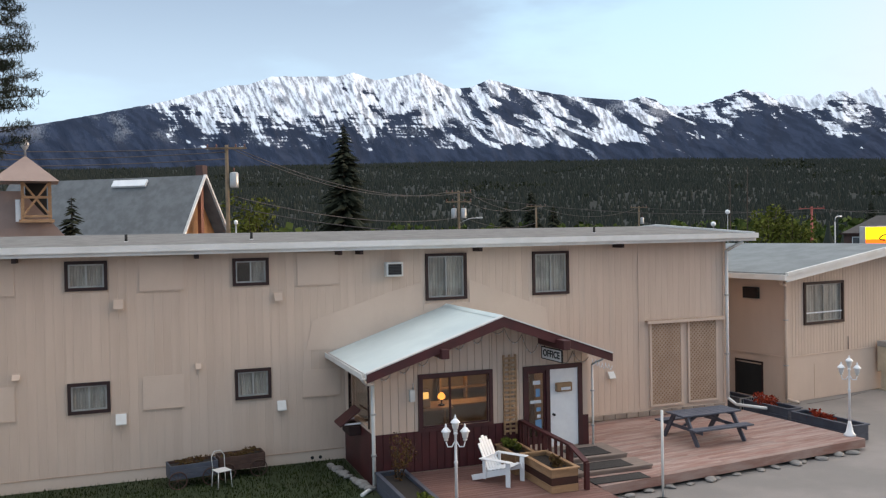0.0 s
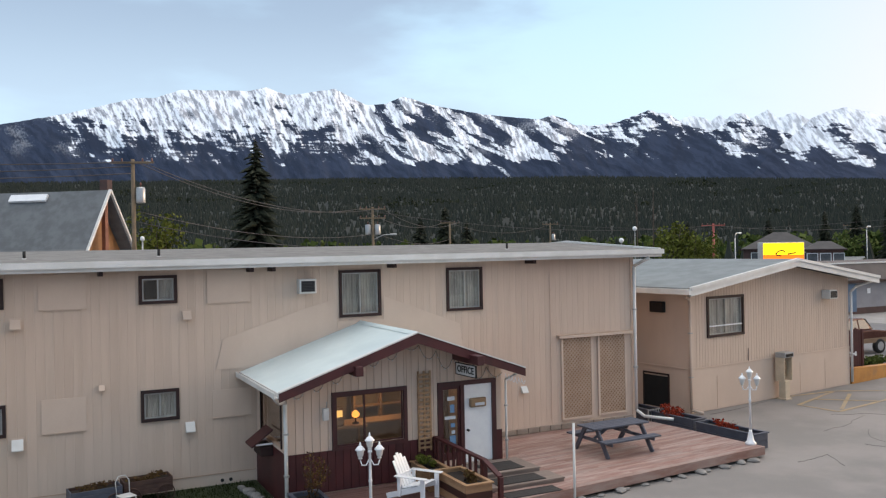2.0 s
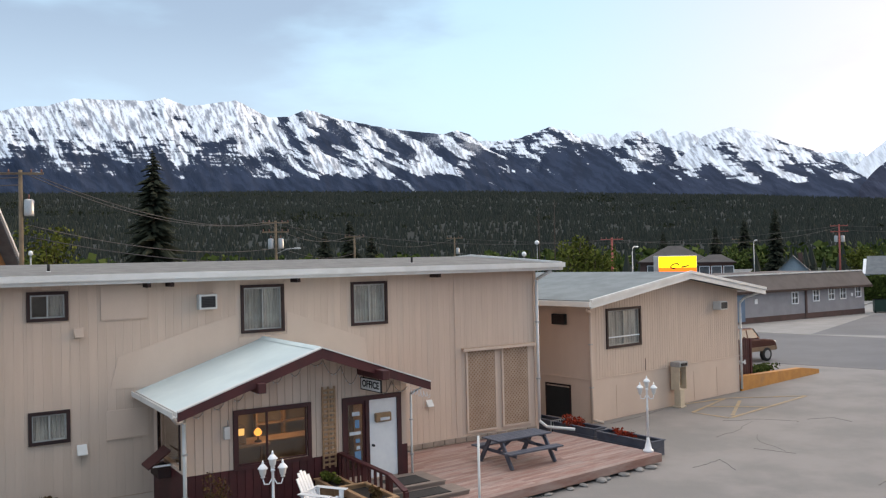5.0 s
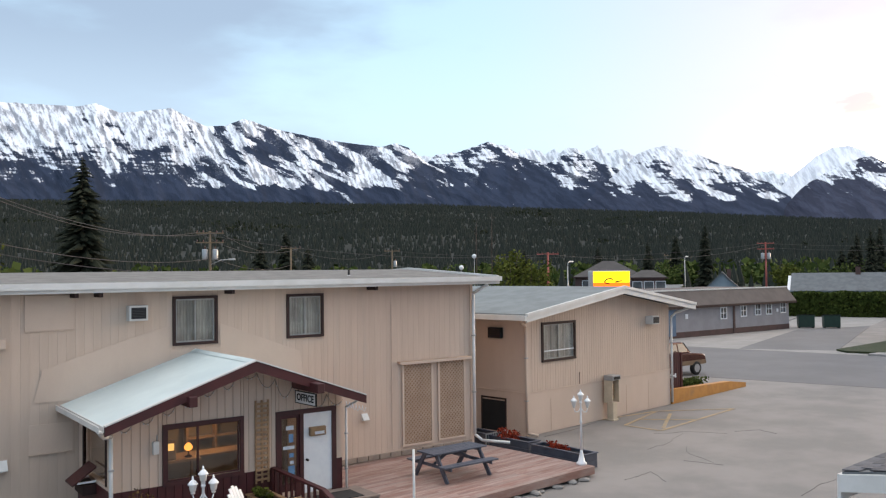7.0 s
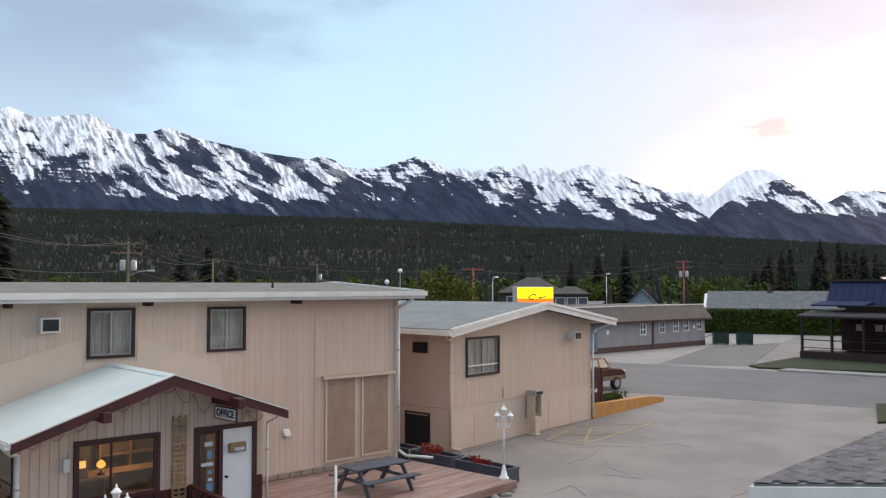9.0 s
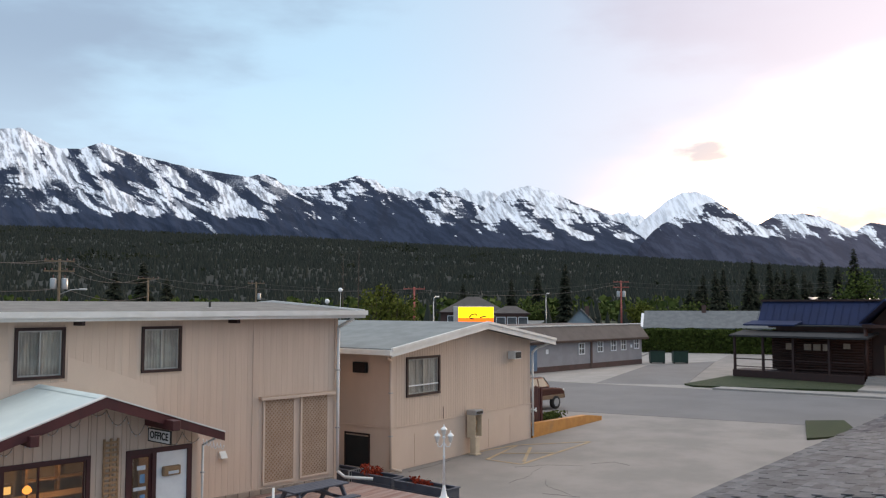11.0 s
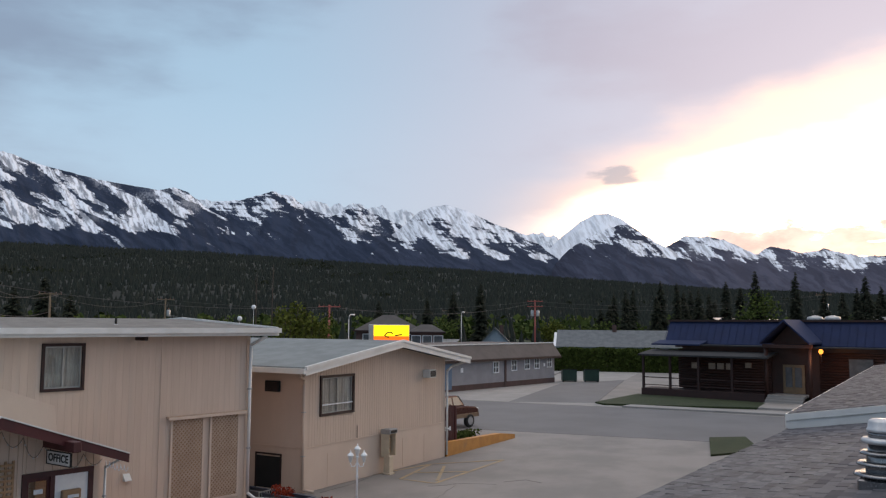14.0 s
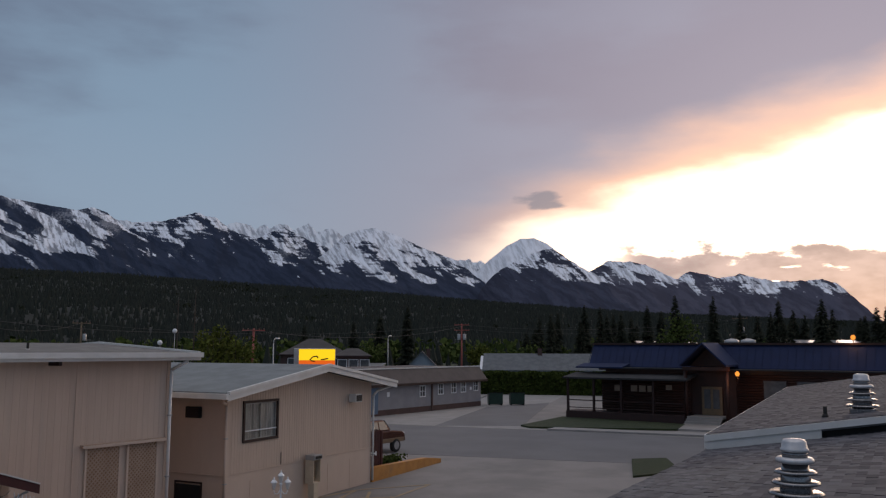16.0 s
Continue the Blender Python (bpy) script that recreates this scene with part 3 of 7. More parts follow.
def mass_of_trees(name, rows, material, label, sides=5, tiers=2):
    """Many small conifers or rounded trees in one mesh. rows: x, y, z, height, radius, kind (0 conifer, 1 round)."""
    verts, faces, base = [], [], 0
    rnd = random.Random(7)
    if sides < 0:
        # crowns of loose leaf clumps
        for x, y, z, h, r, k in rows:
            for _ in range(-sides):
                d = Vector((rnd.gauss(0, 1), rnd.gauss(0, 1), rnd.gauss(0, 1))).normalized() * (0.5 + 0.55 * rnd.random())
                c = Vector((x + d.x * r, y + d.y * r, z + h * 0.58 + d.z * h * 0.42))
                q = Euler((rnd.uniform(0, 6), rnd.uniform(0, 6), rnd.uniform(0, 6))).to_matrix()
                s = r * rnd.uniform(0.28, 0.5) * (18 / -sides) ** 0.4
                verts += [tuple(c + q @ Vector(v)) for v in ((-s, 0, 0), (0, -s, 0.1 * s), (s, 0, 0), (0, s, -0.1 * s))]
                faces.append((base, base + 1, base + 2, base + 3))
                base += 4
        rows = ()
    for x, y, z, h, r, k in rows:
        turn = rnd.random() * 6.3
        if k < 0.5:
            for t in range(tiers):
                lo, hi = h * (0.08 + 0.40 * t / tiers), h * (0.62 + 0.38 * t / max(1, tiers - 1)) if tiers > 1 else h
                rr = r * (1 - 0.45 * t / tiers)
                ring = [(x + rr * (0.75 + 0.5 * rnd.random()) * math.cos(turn + 6.2832 * i / sides), y + rr * (0.75 + 0.5 * rnd.random()) * math.sin(turn + 6.2832 * i / sides), z + lo) for i in range(sides)]
                verts += ring + [(x, y, z + hi)]
                faces += [(base + i, base + (i + 1) % sides, base + sides) for i in range(sides)]
                base += sides + 1
        else:
            ring0 = [(x + r * 0.8 * (0.7 + 0.6 * rnd.random()) * math.cos(turn + 6.2832 * i / sides), y + r * 0.8 * (0.7 + 0.6 * rnd.random()) * math.sin(turn + 6.2832 * i / sides), z + h * 0.2) for i in range(sides)]
            ring1 = [(x + r * (0.7 + 0.6 * rnd.random()) * math.cos(turn + 6.2832 * i / sides), y + r * (0.7 + 0.6 * rnd.random()) * math.sin(turn + 6.2832 * i / sides), z + h * 0.62) for i in range(sides)]
            verts += ring0 + ring1 + [(x, y, z + h)]
            for i in range(sides):
                j = (i + 1) % sides
                faces += [(base + i, base + j, base + sides + j), (base + i, base + sides + j, base + sides + i), (base + sides + i, base + sides + j, base + 2 * sides)]
            base += 2 * sides + 1
    me = bpy.data.meshes.new(name)
    me.from_pydata(verts, [], faces)
    me.materials.append(material)
    return tagged(new(name, me), label, "trees", kind="stuff")


def island_leaf(name, a, b, spread=0.0):
    """Foliage whose tone changes from tree to tree."""
    m = bpy.data.materials.new(name)
    m.use_nodes = True
    g = Nodes(m.node_tree)
    geo = g.n("ShaderNodeNewGeometry")
    col = g.mix((geo, 8), a, b)
    g.n("ShaderNodeOutputMaterial", Surface=g.n("ShaderNodeBsdfPrincipled", Base_Color=(col, 2), Roughness=0.9, Specular_IOR_Level=0.1))
    return m


CONIFERS = island_leaf("conifer_crowns", (0.027, 0.032, 0.028), (0.041, 0.047, 0.039))
ASPENS = island_leaf("aspen_crowns", (0.022, 0.027, 0.016), (0.036, 0.041, 0.024))


def hill_trees():
    rnd = random.Random(3)
    conifers, aspens = [], []
    for _ in range(85000):
        a = rnd.uniform(-34, 100)
        r = math.sqrt(rnd.uniform(430 ** 2, 1740 ** 2))
        p = bearing(a) * r
        patch = noise.fractal(Vector((p.x / 210, p.y / 130, 8.0)), 0.8, 2.0, 4)
        h = rnd.uniform(4.5, 8.5)
        if r > 760 and patch > 0.40 and rnd.random() < 0.4:
            aspens.append((p.x, p.y, hill_z(a, r) - 1, h * 0.8, h * 0.34, 1))
        else:
            conifers.append((p.x, p.y, hill_z(a, r) - 1, h, h * 0.26, 0))
    mass_of_trees("hill_forest", conifers, CONIFERS, "dense dark conifer forest covering the wooded bench", 5, 1)
    mass_of_trees("aspen_stands", aspens, ASPENS, "pale green aspen stands among the conifers", -9)


hill_trees()

# ---- ground, road, lawns ----
setting("ground", boxes((-900, 1200, -700, 1300, -1.2, 0.0)), ASPHALT, "worn pale asphalt of the motel lot and town ground", "ground")


def strip(name, outline, z0, z1, material, label, category):
    return setting(name, prism(bmesh.new(), outline, z0, z1, "z"), material, label, category)


strip("field", [(-300, 70), (900, 70), (900, 800), (-300, 800)], -0.1, 0.02, GRASS, "rough green ground of the town behind the buildings", "ground")
strip("road", [(46.5, 4), (58.5, 4), (55.6, 28), (43, 80), (30, 80), (38.5, 29)], -0.1, 0.010, ROADM, "smooth grey asphalt street", "road")
strip("far_lot", [(55.6, 28.4), (60, 33.5), (110, 52), (110, 70), (46, 70)], -0.1, 0.014, CONCRETE, "pale concrete lot beyond the street", "ground")
strip("gravel_patch", [(57.5, 31.5), (84, 42.5), (74, 44.5), (54, 37)], -0.1, 0.022, ROADM, "darker patch of asphalt in the far lot", "ground")
strip("pavement", [(60.2, 4), (61.6, 4), (57.2, 28.5), (55.6, 28.4)], -0.1, 0.13, CONCRETE, "pale concrete pavement along the street", "pavement")
strip("lawn_restaurant", [(60.9, 20.7), (65.2, 20.7), (66.4, 32.4), (57.2, 31.4), (56.3, 30.2)], -0.1, 0.14, GRASS, "short green lawn before the log restaurant", "lawn")
strip("entry_walk", [(61.3, 18.3), (65.4, 18.9), (65.4, 21.5), (60.95, 20.6)], -0.1, 0.145, CONCRETE, "pale concrete walk up to the restaurant steps", "path")
strip("lawn_corner", [(37.7, 14.9), (43.5, 17.25), (45.0, 15.9), (40.6, 13.6)], -0.1, 0.09, GRASS, "small green lawn corner beside the lot", "lawn")
strip("lawn_motel", [(-16, 17.4), (5.0, 17.4), (5.0, 21.6), (-16, 21.6)], -0.1, 0.03, GRASS, "dark green lawn along the motel wall", "lawn")

# ---- main motel building ----
FACE = 21.56
LEFT, RIGHT, BACK = -16.0, 17.05, 31.0
SLOTS = [(-1.55, -0.63, 4.64, 5.33), (-1.55, -0.63, 1.75, 2.47), (2.27, 3.15, 4.62, 5.30), (2.27, 3.15, 1.78, 2.53), (7.32, 8.50, 4.04, 5.29), (10.50, 11.64, 4.05, 5.27),
         (-5.40, -4.50, 4.64, 5.33), (-5.40, -4.50, 1.75, 2.47)]
SLOTS = [(a + 0.07, b - 0.07, c + 0.07, d - 0.07) for a, b, c, d in SLOTS]
motel = thing("motel_building", "two-storey motel in cream vertical siding with a low roof", "building", kind="structure")
part("front_wall", holed(LEFT, RIGHT, 0.0, 5.46, FACE, FACE + 0.2, SLOTS), STUCCO, motel)
part("side_wall", boxes((RIGHT - 0.2, RIGHT, FACE + 0.2, BACK, 0, 5.46)), STUCCO, motel)
part("side_wall", boxes((LEFT, LEFT + 0.2, FACE + 0.2, BACK, 0, 5.46)), STUCCO, motel)
part("back_wall", boxes((LEFT, RIGHT, BACK, BACK + 0.2, 0, 5.46)), STUCCO, motel)
part("upper_floor", boxes((LEFT + 0.2, RIGHT - 0.2, FACE + 0.2, BACK, 2.75, 2.95)), ROOM, motel)
part("inner_wall", boxes((LEFT + 0.2, RIGHT - 0.2, FACE + 3.0, FACE + 3.1, 0.1, 2.75), (LEFT + 0.2, RIGHT - 0.2, FACE + 3.0, FACE + 3.1, 2.95, 5.4)), ROOM, motel)
RZ = 5.46
roof_section = [(FACE - 0.55, RZ + 0.02), (FACE - 0.55, RZ + 0.20), (FACE + 4.6, RZ + 0.50), (BACK + 0.6, RZ + 0.22), (BACK + 0.6, RZ + 0.02)]
part("roof", prism(bmesh.new(), roof_section, LEFT - 0.5, RIGHT + 0.62, "x"), GRAVEL, motel, "grey gravelled low roof")
part("fascia", boxes((LEFT - 0.5, RIGHT + 0.70, FACE - 0.60, FACE - 0.55, RZ - 0.02, RZ + 0.13), (LEFT - 0.5, RIGHT + 0.72, FACE - 0.70, FACE - 0.60, RZ + 0.07, RZ + 0.22)), WHITE, motel, "white fascia board and gutter")
part("fascia", prism(bmesh.new(), [(FACE - 0.549, RZ - 0.02), (FACE - 0.549, RZ + 0.25), (FACE + 4.6, RZ + 0.56), (BACK + 0.6, RZ + 0.28), (BACK + 0.6, RZ - 0.02)], RIGHT + 0.622, RIGHT + 0.72, "x"), WHITE, motel, "white fascia board along the roof's end")
for h, drawn in zip(SLOTS, (0.97, 0.97, 0.45, 0.92, 0.97, 0.97, 0.97, 0.97)):
    window_unit("window", *h, FACE - 0.01, motel, 0.075, curtain=drawn)

# ---- second building ----
B2 = pose(20.17, 22.44, 0, 0, 0, 8.2)
annex = thing("side_building", "single-storey cream motel wing with a low gable roof", "building", B2, kind="structure")
L2, D2, PK = 9.65, 11.0, 5.1


def gable2(x):
    return 4.30 + 0.70 * (1 - abs(x - PK) / PK) if x < PK else 4.30 + 0.70 * (1 - (x - PK) / (L2 - PK))


W2 = (0.95, 2.80, 2.62, 3.88)
part("front_wall", holed(0, L2, 0, 4.28, 0, 0.2, [W2]), STUCCO, annex)
part("gable", prism(bmesh.new(), [(0, 4.28), (L2, 4.28), (PK, 4.98)], 0, 0.2), STUCCO, annex)
part("side_wall", boxes((0, 0.2, 0.2, D2, 0, 4.28)), STUCCO, annex)
part("side_wall", boxes((L2 - 0.2, L2, 0.2, D2, 0, 4.28)), STUCCO, annex)
part("back_wall", boxes((0, L2, D2, D2 + 0.2, 0, 4.28)), STUCCO, annex)
part("inner_wall", boxes((0.2, L2 - 0.2, 3.0, 3.1, 0, 4.2)), ROOM, annex)
PALE_ROOF = surface("pale_blue_grey_roofing", (0.215, 0.235, 0.24), (0.165, 0.18, 0.185), 1.2, 0.85, 0.4, 30, dirt=(0.14, 0.15, 0.155))
for sx0, sz0, sx1, sz1 in ((-0.85, 4.22, PK, 5.05), (L2 + 0.95, 4.22, PK, 5.05)):
    part("roof_slope", prism(bmesh.new(), [(sx0, sz0), (sx1, sz1), (sx1, sz1 + 0.14), (sx0, sz0 + 0.14)], -0.72, D2 + 0.5), PALE_ROOF, annex, "grey roofing on the low gable")
    part("bargeboard", prism(bmesh.new(), [(sx0, sz0 - 0.14), (sx1, sz1 - 0.14), (sx1, sz1 + 0.06), (sx0, sz0 + 0.06)], -0.78, -0.724), WHITE, annex, "white bargeboard of the gable")
    part("edge_board", prism(bmesh.new(), [(sx0, sz0 + 0.062), (sx1, sz1 + 0.062), (sx1, sz1 + 0.17), (sx0, sz0 + 0.17)], -0.83, -0.724), WHITE, annex, "white upper edge board of the gable")
part("gutter", boxes((-0.97, -0.86, -0.79, D2, 4.14, 4.32)), WHITE, annex)
window_unit("window", *W2, -0.01, annex, 0.09, curtain=0.97, rail=True)

# ---- near shingled roof beside the camera ----
near_roof = thing("motel_wing_roof", "grey shingled roof of the near motel wing", "roof", kind="structure")
NR = pose(9.2, 5.02, 0, 0, 0, 5.3)
for nm, bm, mt in (("roof_deck", prism(bmesh.new(), [(0, 3.42), (0, 3.555), (-7.0, 4.64), (-14.0, 3.6), (-14.0, 3.42)], 0.0, 30, "x"), SLATE), ("fascia", boxes((-0.04, 30, 0.002, 0.04, 3.24, 3.53)), WHITE),
                   ("end_fascia", prism(bmesh.new(), [(0, 3.34), (0, 3.53), (-7.0, 4.615), (-7.0, 4.40)], -0.06, -0.004, "x"), WHITE), ("wing_wall", boxes((0.5, 29, -13.5, -0.6, 0, 3.42)), STUCCO)):
    part(nm, bm, mt, near_roof, m=NR)
raised = thing("raised_roof", "raised shingled roof section with a pale fascia", "roof", pose(19.6, 5.98, 0, 0, 0, 8.4), kind="structure")
part("roof_deck", prism(bmesh.new(), [(0, 3.72), (0, 3.895), (-7.0, 4.98), (-7.0, 4.80)], 0.0, 28, "x"), SLATE, raised)
part("rake_board", prism(bmesh.new(), [(0.02, 3.76), (0.02, 3.90), (-7.0, 4.985), (-7.0, 4.845)], -0.07, -0.003, "x"), WHITE, raised, "pale fascia board")
part("rake_soffit", prism(bmesh.new(), [(0.0, 3.50), (0.0, 3.755), (-2.4, 4.125), (-2.4, 3.87)], -0.04, 0.2, "x"), WHITE, raised, "pale lower fascia board")
part("eave_board", boxes((0.0, 28, 0.001, 0.05, 3.6, 3.90)), WHITE, raised)
# black sheet puts the shade of the gap under the rake into colour
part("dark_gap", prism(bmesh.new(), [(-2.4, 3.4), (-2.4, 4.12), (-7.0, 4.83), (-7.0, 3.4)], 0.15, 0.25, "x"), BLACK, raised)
part("support_wall", boxes((0.3, 27, -6.8, -0.5, 0.0, 3.72)), STUCCO, raised)

# ---- details of the main building ----


def hood_vent(x, z, w, h, m=None, deep=0.14):
    v = thing("dryer_vent", "white sheet-metal hooded vent on the cream wall", "vent", pose(x, FACE - 0.018, z) if m is None else m, "wall vents")
    part("hood", prism(bmesh.new(), [(0, 0), (-deep, -h * 0.9), (-deep, -h), (0, -h)], 0, w, "x"), WHITE if z < 2 else STUCCO, v)
    part("flange", boxes((-0.02, w + 0.02, -0.008, 0.0, -h - 0.02, 0.02)), STUCCO, v)
    return v


for vx, vz, vw, vh in ((-0.51, 4.41, 0.22, 0.24), (3.27, 4.42, 0.2, 0.22), (1.33, 2.76, 0.13, 0.13), (-0.52, 1.69, 0.24, 0.26), (3.29, 1.69, 0.22, 0.25), (-2.70, 2.78, 0.16, 0.13), (12.87, 1.72, 0.2, 0.2), (4.55, 2.80, 0.14, 0.16)):
    hood_vent(vx, vz, vw, vh)

for px0, px1, pz0, pz1 in ((0.08, 1.1, 4.58, 5.40), (0.1, 1.06, 1.74, 2.52), (3.87, 4.93, 4.58, 5.40), (3.95, 4.92, 1.72, 2.40), (-3.9, -2.62, 4.58, 5.40), (-3.9, -2.66, 1.72, 2.50)):
    p = thing("patch_panel", "cream painted board panel covering an old opening", "panel", pose(px0, FACE - 0.017, pz0), "covered openings")
    part("sheet", boxes((0, px1 - px0, -0.012, 0, 0, pz1 - pz0), round=0.003), STUCCO, p)
    part("bottom_strip", boxes((0, px1 - px0, -0.028, 0, -0.022, -0.002)), SIDING, p)

patch = bmesh.new()
prism(patch, [(4.05, 2.9), (4.25, 3.66), (6.3, 4.30), (7.245, 4.55), (7.245, 2.9)], FACE - 0.024, FACE - 0.016)
prism(patch, [(8.575, 2.9), (8.575, 4.56), (10.9, 3.68), (11.0, 2.9)], FACE - 0.024, FACE - 0.016)
box(patch, 7.246, 8.574, FACE - 0.034, FACE - 0.018, 2.9, 3.94)
part("smooth_patch", patch, STUCCO, motel, "plain cream sheet where an old roof met the wall")
part("seam_strip", boxes((13.94, 13.965, FACE - 0.03, FACE - 0.016, 0.6, 5.4)), STUCCO, motel)
part("corner_board", boxes((RIGHT - 0.1, RIGHT + 0.02, FACE - 0.04, FACE - 0.017, 0.3, 5.44)), STUCCO, motel)
part("soffit_rafter", boxes(*[(x, x + 0.09, FACE - 0.5, FACE, 5.33, 5.45) for x in (-2.6, 1.35, 4.85, 5.4, 8.7, 13.1)]), BROWN, motel)
base_stone = surface("grey_base_course", (0.34, 0.27, 0.22), (0.25, 0.20, 0.165), 3.0, 0.9, 0.5, 25)
for i in range(16):
    part("base_block", boxes((10.75 + i * 0.39, 11.12 + i * 0.39, FACE - 0.06, FACE - 0.002, 0.30, 0.46), round=0.012), base_stone, motel)
part("foundation", boxes((LEFT, 5.0, FACE - 0.010, FACE - 0.001, 0.0, 0.298)), STUCCO, motel)
# darker strip drawn as the thin shadow line above the foundation
part("foundation_strip", boxes((LEFT, 5.0, FACE - 0.022, FACE - 0.001, 0.30, 0.318)), LATTICE, motel)
for hx in (4.16, 4.37):
    part("drain_hole", tube(bmesh.new(), (hx, FACE - 0.018, 0.13), (hx, FACE - 0.009, 0.13), 0.045, n=12), BLACK, motel)
for rx in (2.9, 13.2, -0.2):
    rp = thing("roof_pipe", "dark vent pipe standing on the gravel roof", "pipe", pose(rx, FACE + 1.2, RZ + 0.27), "roof pipes")
    part("stack", tube(bmesh.new(), (0, 0, 0), (0, 0, 0.22), 0.035), BLACK, rp)
    part("collar", tube(bmesh.new(), (0, 0, -0.02), (0, 0, 0.05), 0.07, 0.045), GALV, rp)


def downpipe(pts, r, m=None, label="white painted metal downpipe on the corner", paint=None):
    d = thing("downpipe", label, "downpipe", m, "downpipes")
    for i, (a, b) in enumerate(zip(pts, pts[1:])):
        part("pipe_length" if i else "elbow", tube(bmesh.new(), a, b, r, n=8), paint or WHITE, d)
    for z in (0.3, 0.7):
        a, b = max(zip(pts, pts[1:]), key=lambda s: (Vector(s[1]) - Vector(s[0])).length)
        c = Vector(a).lerp(Vector(b), z)
        part("strap", boxes((c.x - r - 0.01, c.x + r + 0.01, c.y - r - 0.006, c.y + r + 0.006, c.z - 0.02, c.z + 0.02)), GALV, d)
    return d


downpipe([(RIGHT + 0.25, FACE - 0.55, 5.42), (RIGHT - 0.02, FACE - 0.12, 5.15), (RIGHT - 0.02, FACE - 0.12, 0.62), (RIGHT + 0.1, FACE - 0.35, 0.45), (RIGHT + 0.75, FACE - 0.95, 0.38)], 0.05)

TINTED_GRILLE = surface("dark_grey_grille", (0.055, 0.055, 0.06), (0.04, 0.04, 0.045), 4.0, 0.6)
ac = thing("air_conditioner", "beige window air conditioner set through the upper wall", "air conditioner", pose(6.17, FACE - 0.02, 4.72))
part("housing", boxes((0, 0.46, -0.22, 0.1, 0, 0.38), round=0.012), WHITE, ac)
part("grille_back", boxes((0.05, 0.41, -0.226, -0.221, 0.05, 0.33)), BLACK, ac)
for i in range(7):
    part("louvre", boxes((0.05, 0.41, -0.24, -0.226, 0.06 + i * 0.04, 0.075 + i * 0.04)), TINTED_GRILLE, ac)


def lattice_panel(x0, x1, z0, z1):
    lp = thing("wooden_screen", "tan wooden diagonal lattice fixed to the cream wall", "screen", pose(x0, FACE - 0.03, z0), "wall screens")
    w, h = x1 - x0, z1 - z0
    # darker wood-toned sheet paints the shade on the wall behind the slats
    part("backing", boxes((0.0, w, 0.004, 0.012, 0, h)), WOOD, lp)
    part("frame", boxes((-0.06, 0, -0.035, 0.01, -0.06, h + 0.06), (w, w + 0.06, -0.035, 0.01, -0.06, h + 0.06), (0, w, -0.035, 0.01, -0.06, 0), (0, w, -0.035, 0.01, h, h + 0.06)), STUCCO, lp)
    pitch = 0.125
    for lean, dy in ((1, -0.012), (-1, -0.024)):
        n = int((w + h) / pitch)
        for i in range(1, n):
            c = i * pitch
            # the bar follows x + lean * z = const inside the frame
            if lean > 0:
                a, b = (max(0, c - h), min(h, c)), (min(w, c), max(0, c - w))
            else:
                a, b = (max(0, c - h), h - min(h, c)), (min(w, c), h - max(0, c - w))
            d = Vector((b[0] - a[0], 0, b[1] - a[1]))
            if d.length < 0.12:
                continue
            u = Vector((-d.z, 0, d.x)).normalized() * 0.019
            bm = bmesh.new()
            lo = [bm.verts.new((p[0] + s * u.x, dy, p[1] + s * u.z)) for p, s in ((a, -1), (b, -1), (b, 1), (a, 1))]
            hi = [bm.verts.new((v.co.x, dy - 0.010, v.co.z)) for v in lo]
            bm.faces.new(hi)
            for k in range(4):
                bm.faces.new((lo[k], lo[(k + 1) % 4], hi[(k + 1) % 4], hi[k]))
            part("slat", bm, LATTICE, lp)


lattice_panel(14.36, 15.38, 0.62, 3.02)
lattice_panel(15.70, 16.66, 0.64, 3.04)
ledge = thing("lattice_ledge", "weathered wooden ledge over the lattice panels", "ledge", pose(14.15, FACE - 0.02, 3.10))
part("shelf", boxes((0, 2.75, -0.16, 0, 0, 0.045), round=0.006), LATTICE, ledge)
part("drip_strip", boxes((0, 2.75, -0.17, -0.155, -0.05, 0.03)), STUCCO, ledge)

# ---- office ----
OY = 18.7
office = thing("office_building", "small gabled motel office with cream boards over maroon boards", "building", kind="structure")
OX0, OX1, OPX = 5.05, 10.60, 7.90


def office_top(x):
    return 3.72 - 0.335 * abs(x - OPX) if x < OPX else 3.72 - 0.36 * abs(x - OPX)


OWIN, OSIDE, ODOOR = (6.20, 7.90, 1.30, 2.47), (8.90, 9.42, 0.62, 2.44), (9.52, 10.30, 0.52, 2.46)
part("front_wall", holed(OX0, OX1, 0.0, 2.60, OY, OY + 0.15, [OWIN, OSIDE, ODOOR]), STUCCO, office)
part("gable", prism(bmesh.new(), [(OX0, 2.60), (OX1, 2.60), (OX1, office_top(OX1)), (OPX, 3.72), (OX0, office_top(OX0))], OY, OY + 0.15), STUCCO, office)
SW = (19.15, 21.0, 1.30, 2.35)
side = holed(SW[0] - 0.30, FACE - 0.05, 0.0, 2.65, 0.0, 0.15, [SW])
for v in side.verts:
    v.co = Vector((OX0 + v.co.y, v.co.x, v.co.z))
part("side_wall", side, STUCCO, office)
part("side_wall", boxes((OX1 - 0.15, OX1, OY + 0.15, FACE - 0.05, 0, 2.65)), STUCCO, office)
part("floor", boxes((OX0 + 0.15, OX1 - 0.15, OY + 0.15, FACE - 0.06, 0.0, 0.48)), ROOM, office)
part("inner_wall", boxes((OX0 + 0.16, OX1 - 0.16, FACE - 0.12, FACE - 0.07, 0.48, 2.6)), ROOM, office)
part("ceiling", boxes((OX0 + 0.16, OX1 - 0.16, OY + 0.16, FACE - 0.12, 2.6, 2.66)), ROOM, office)
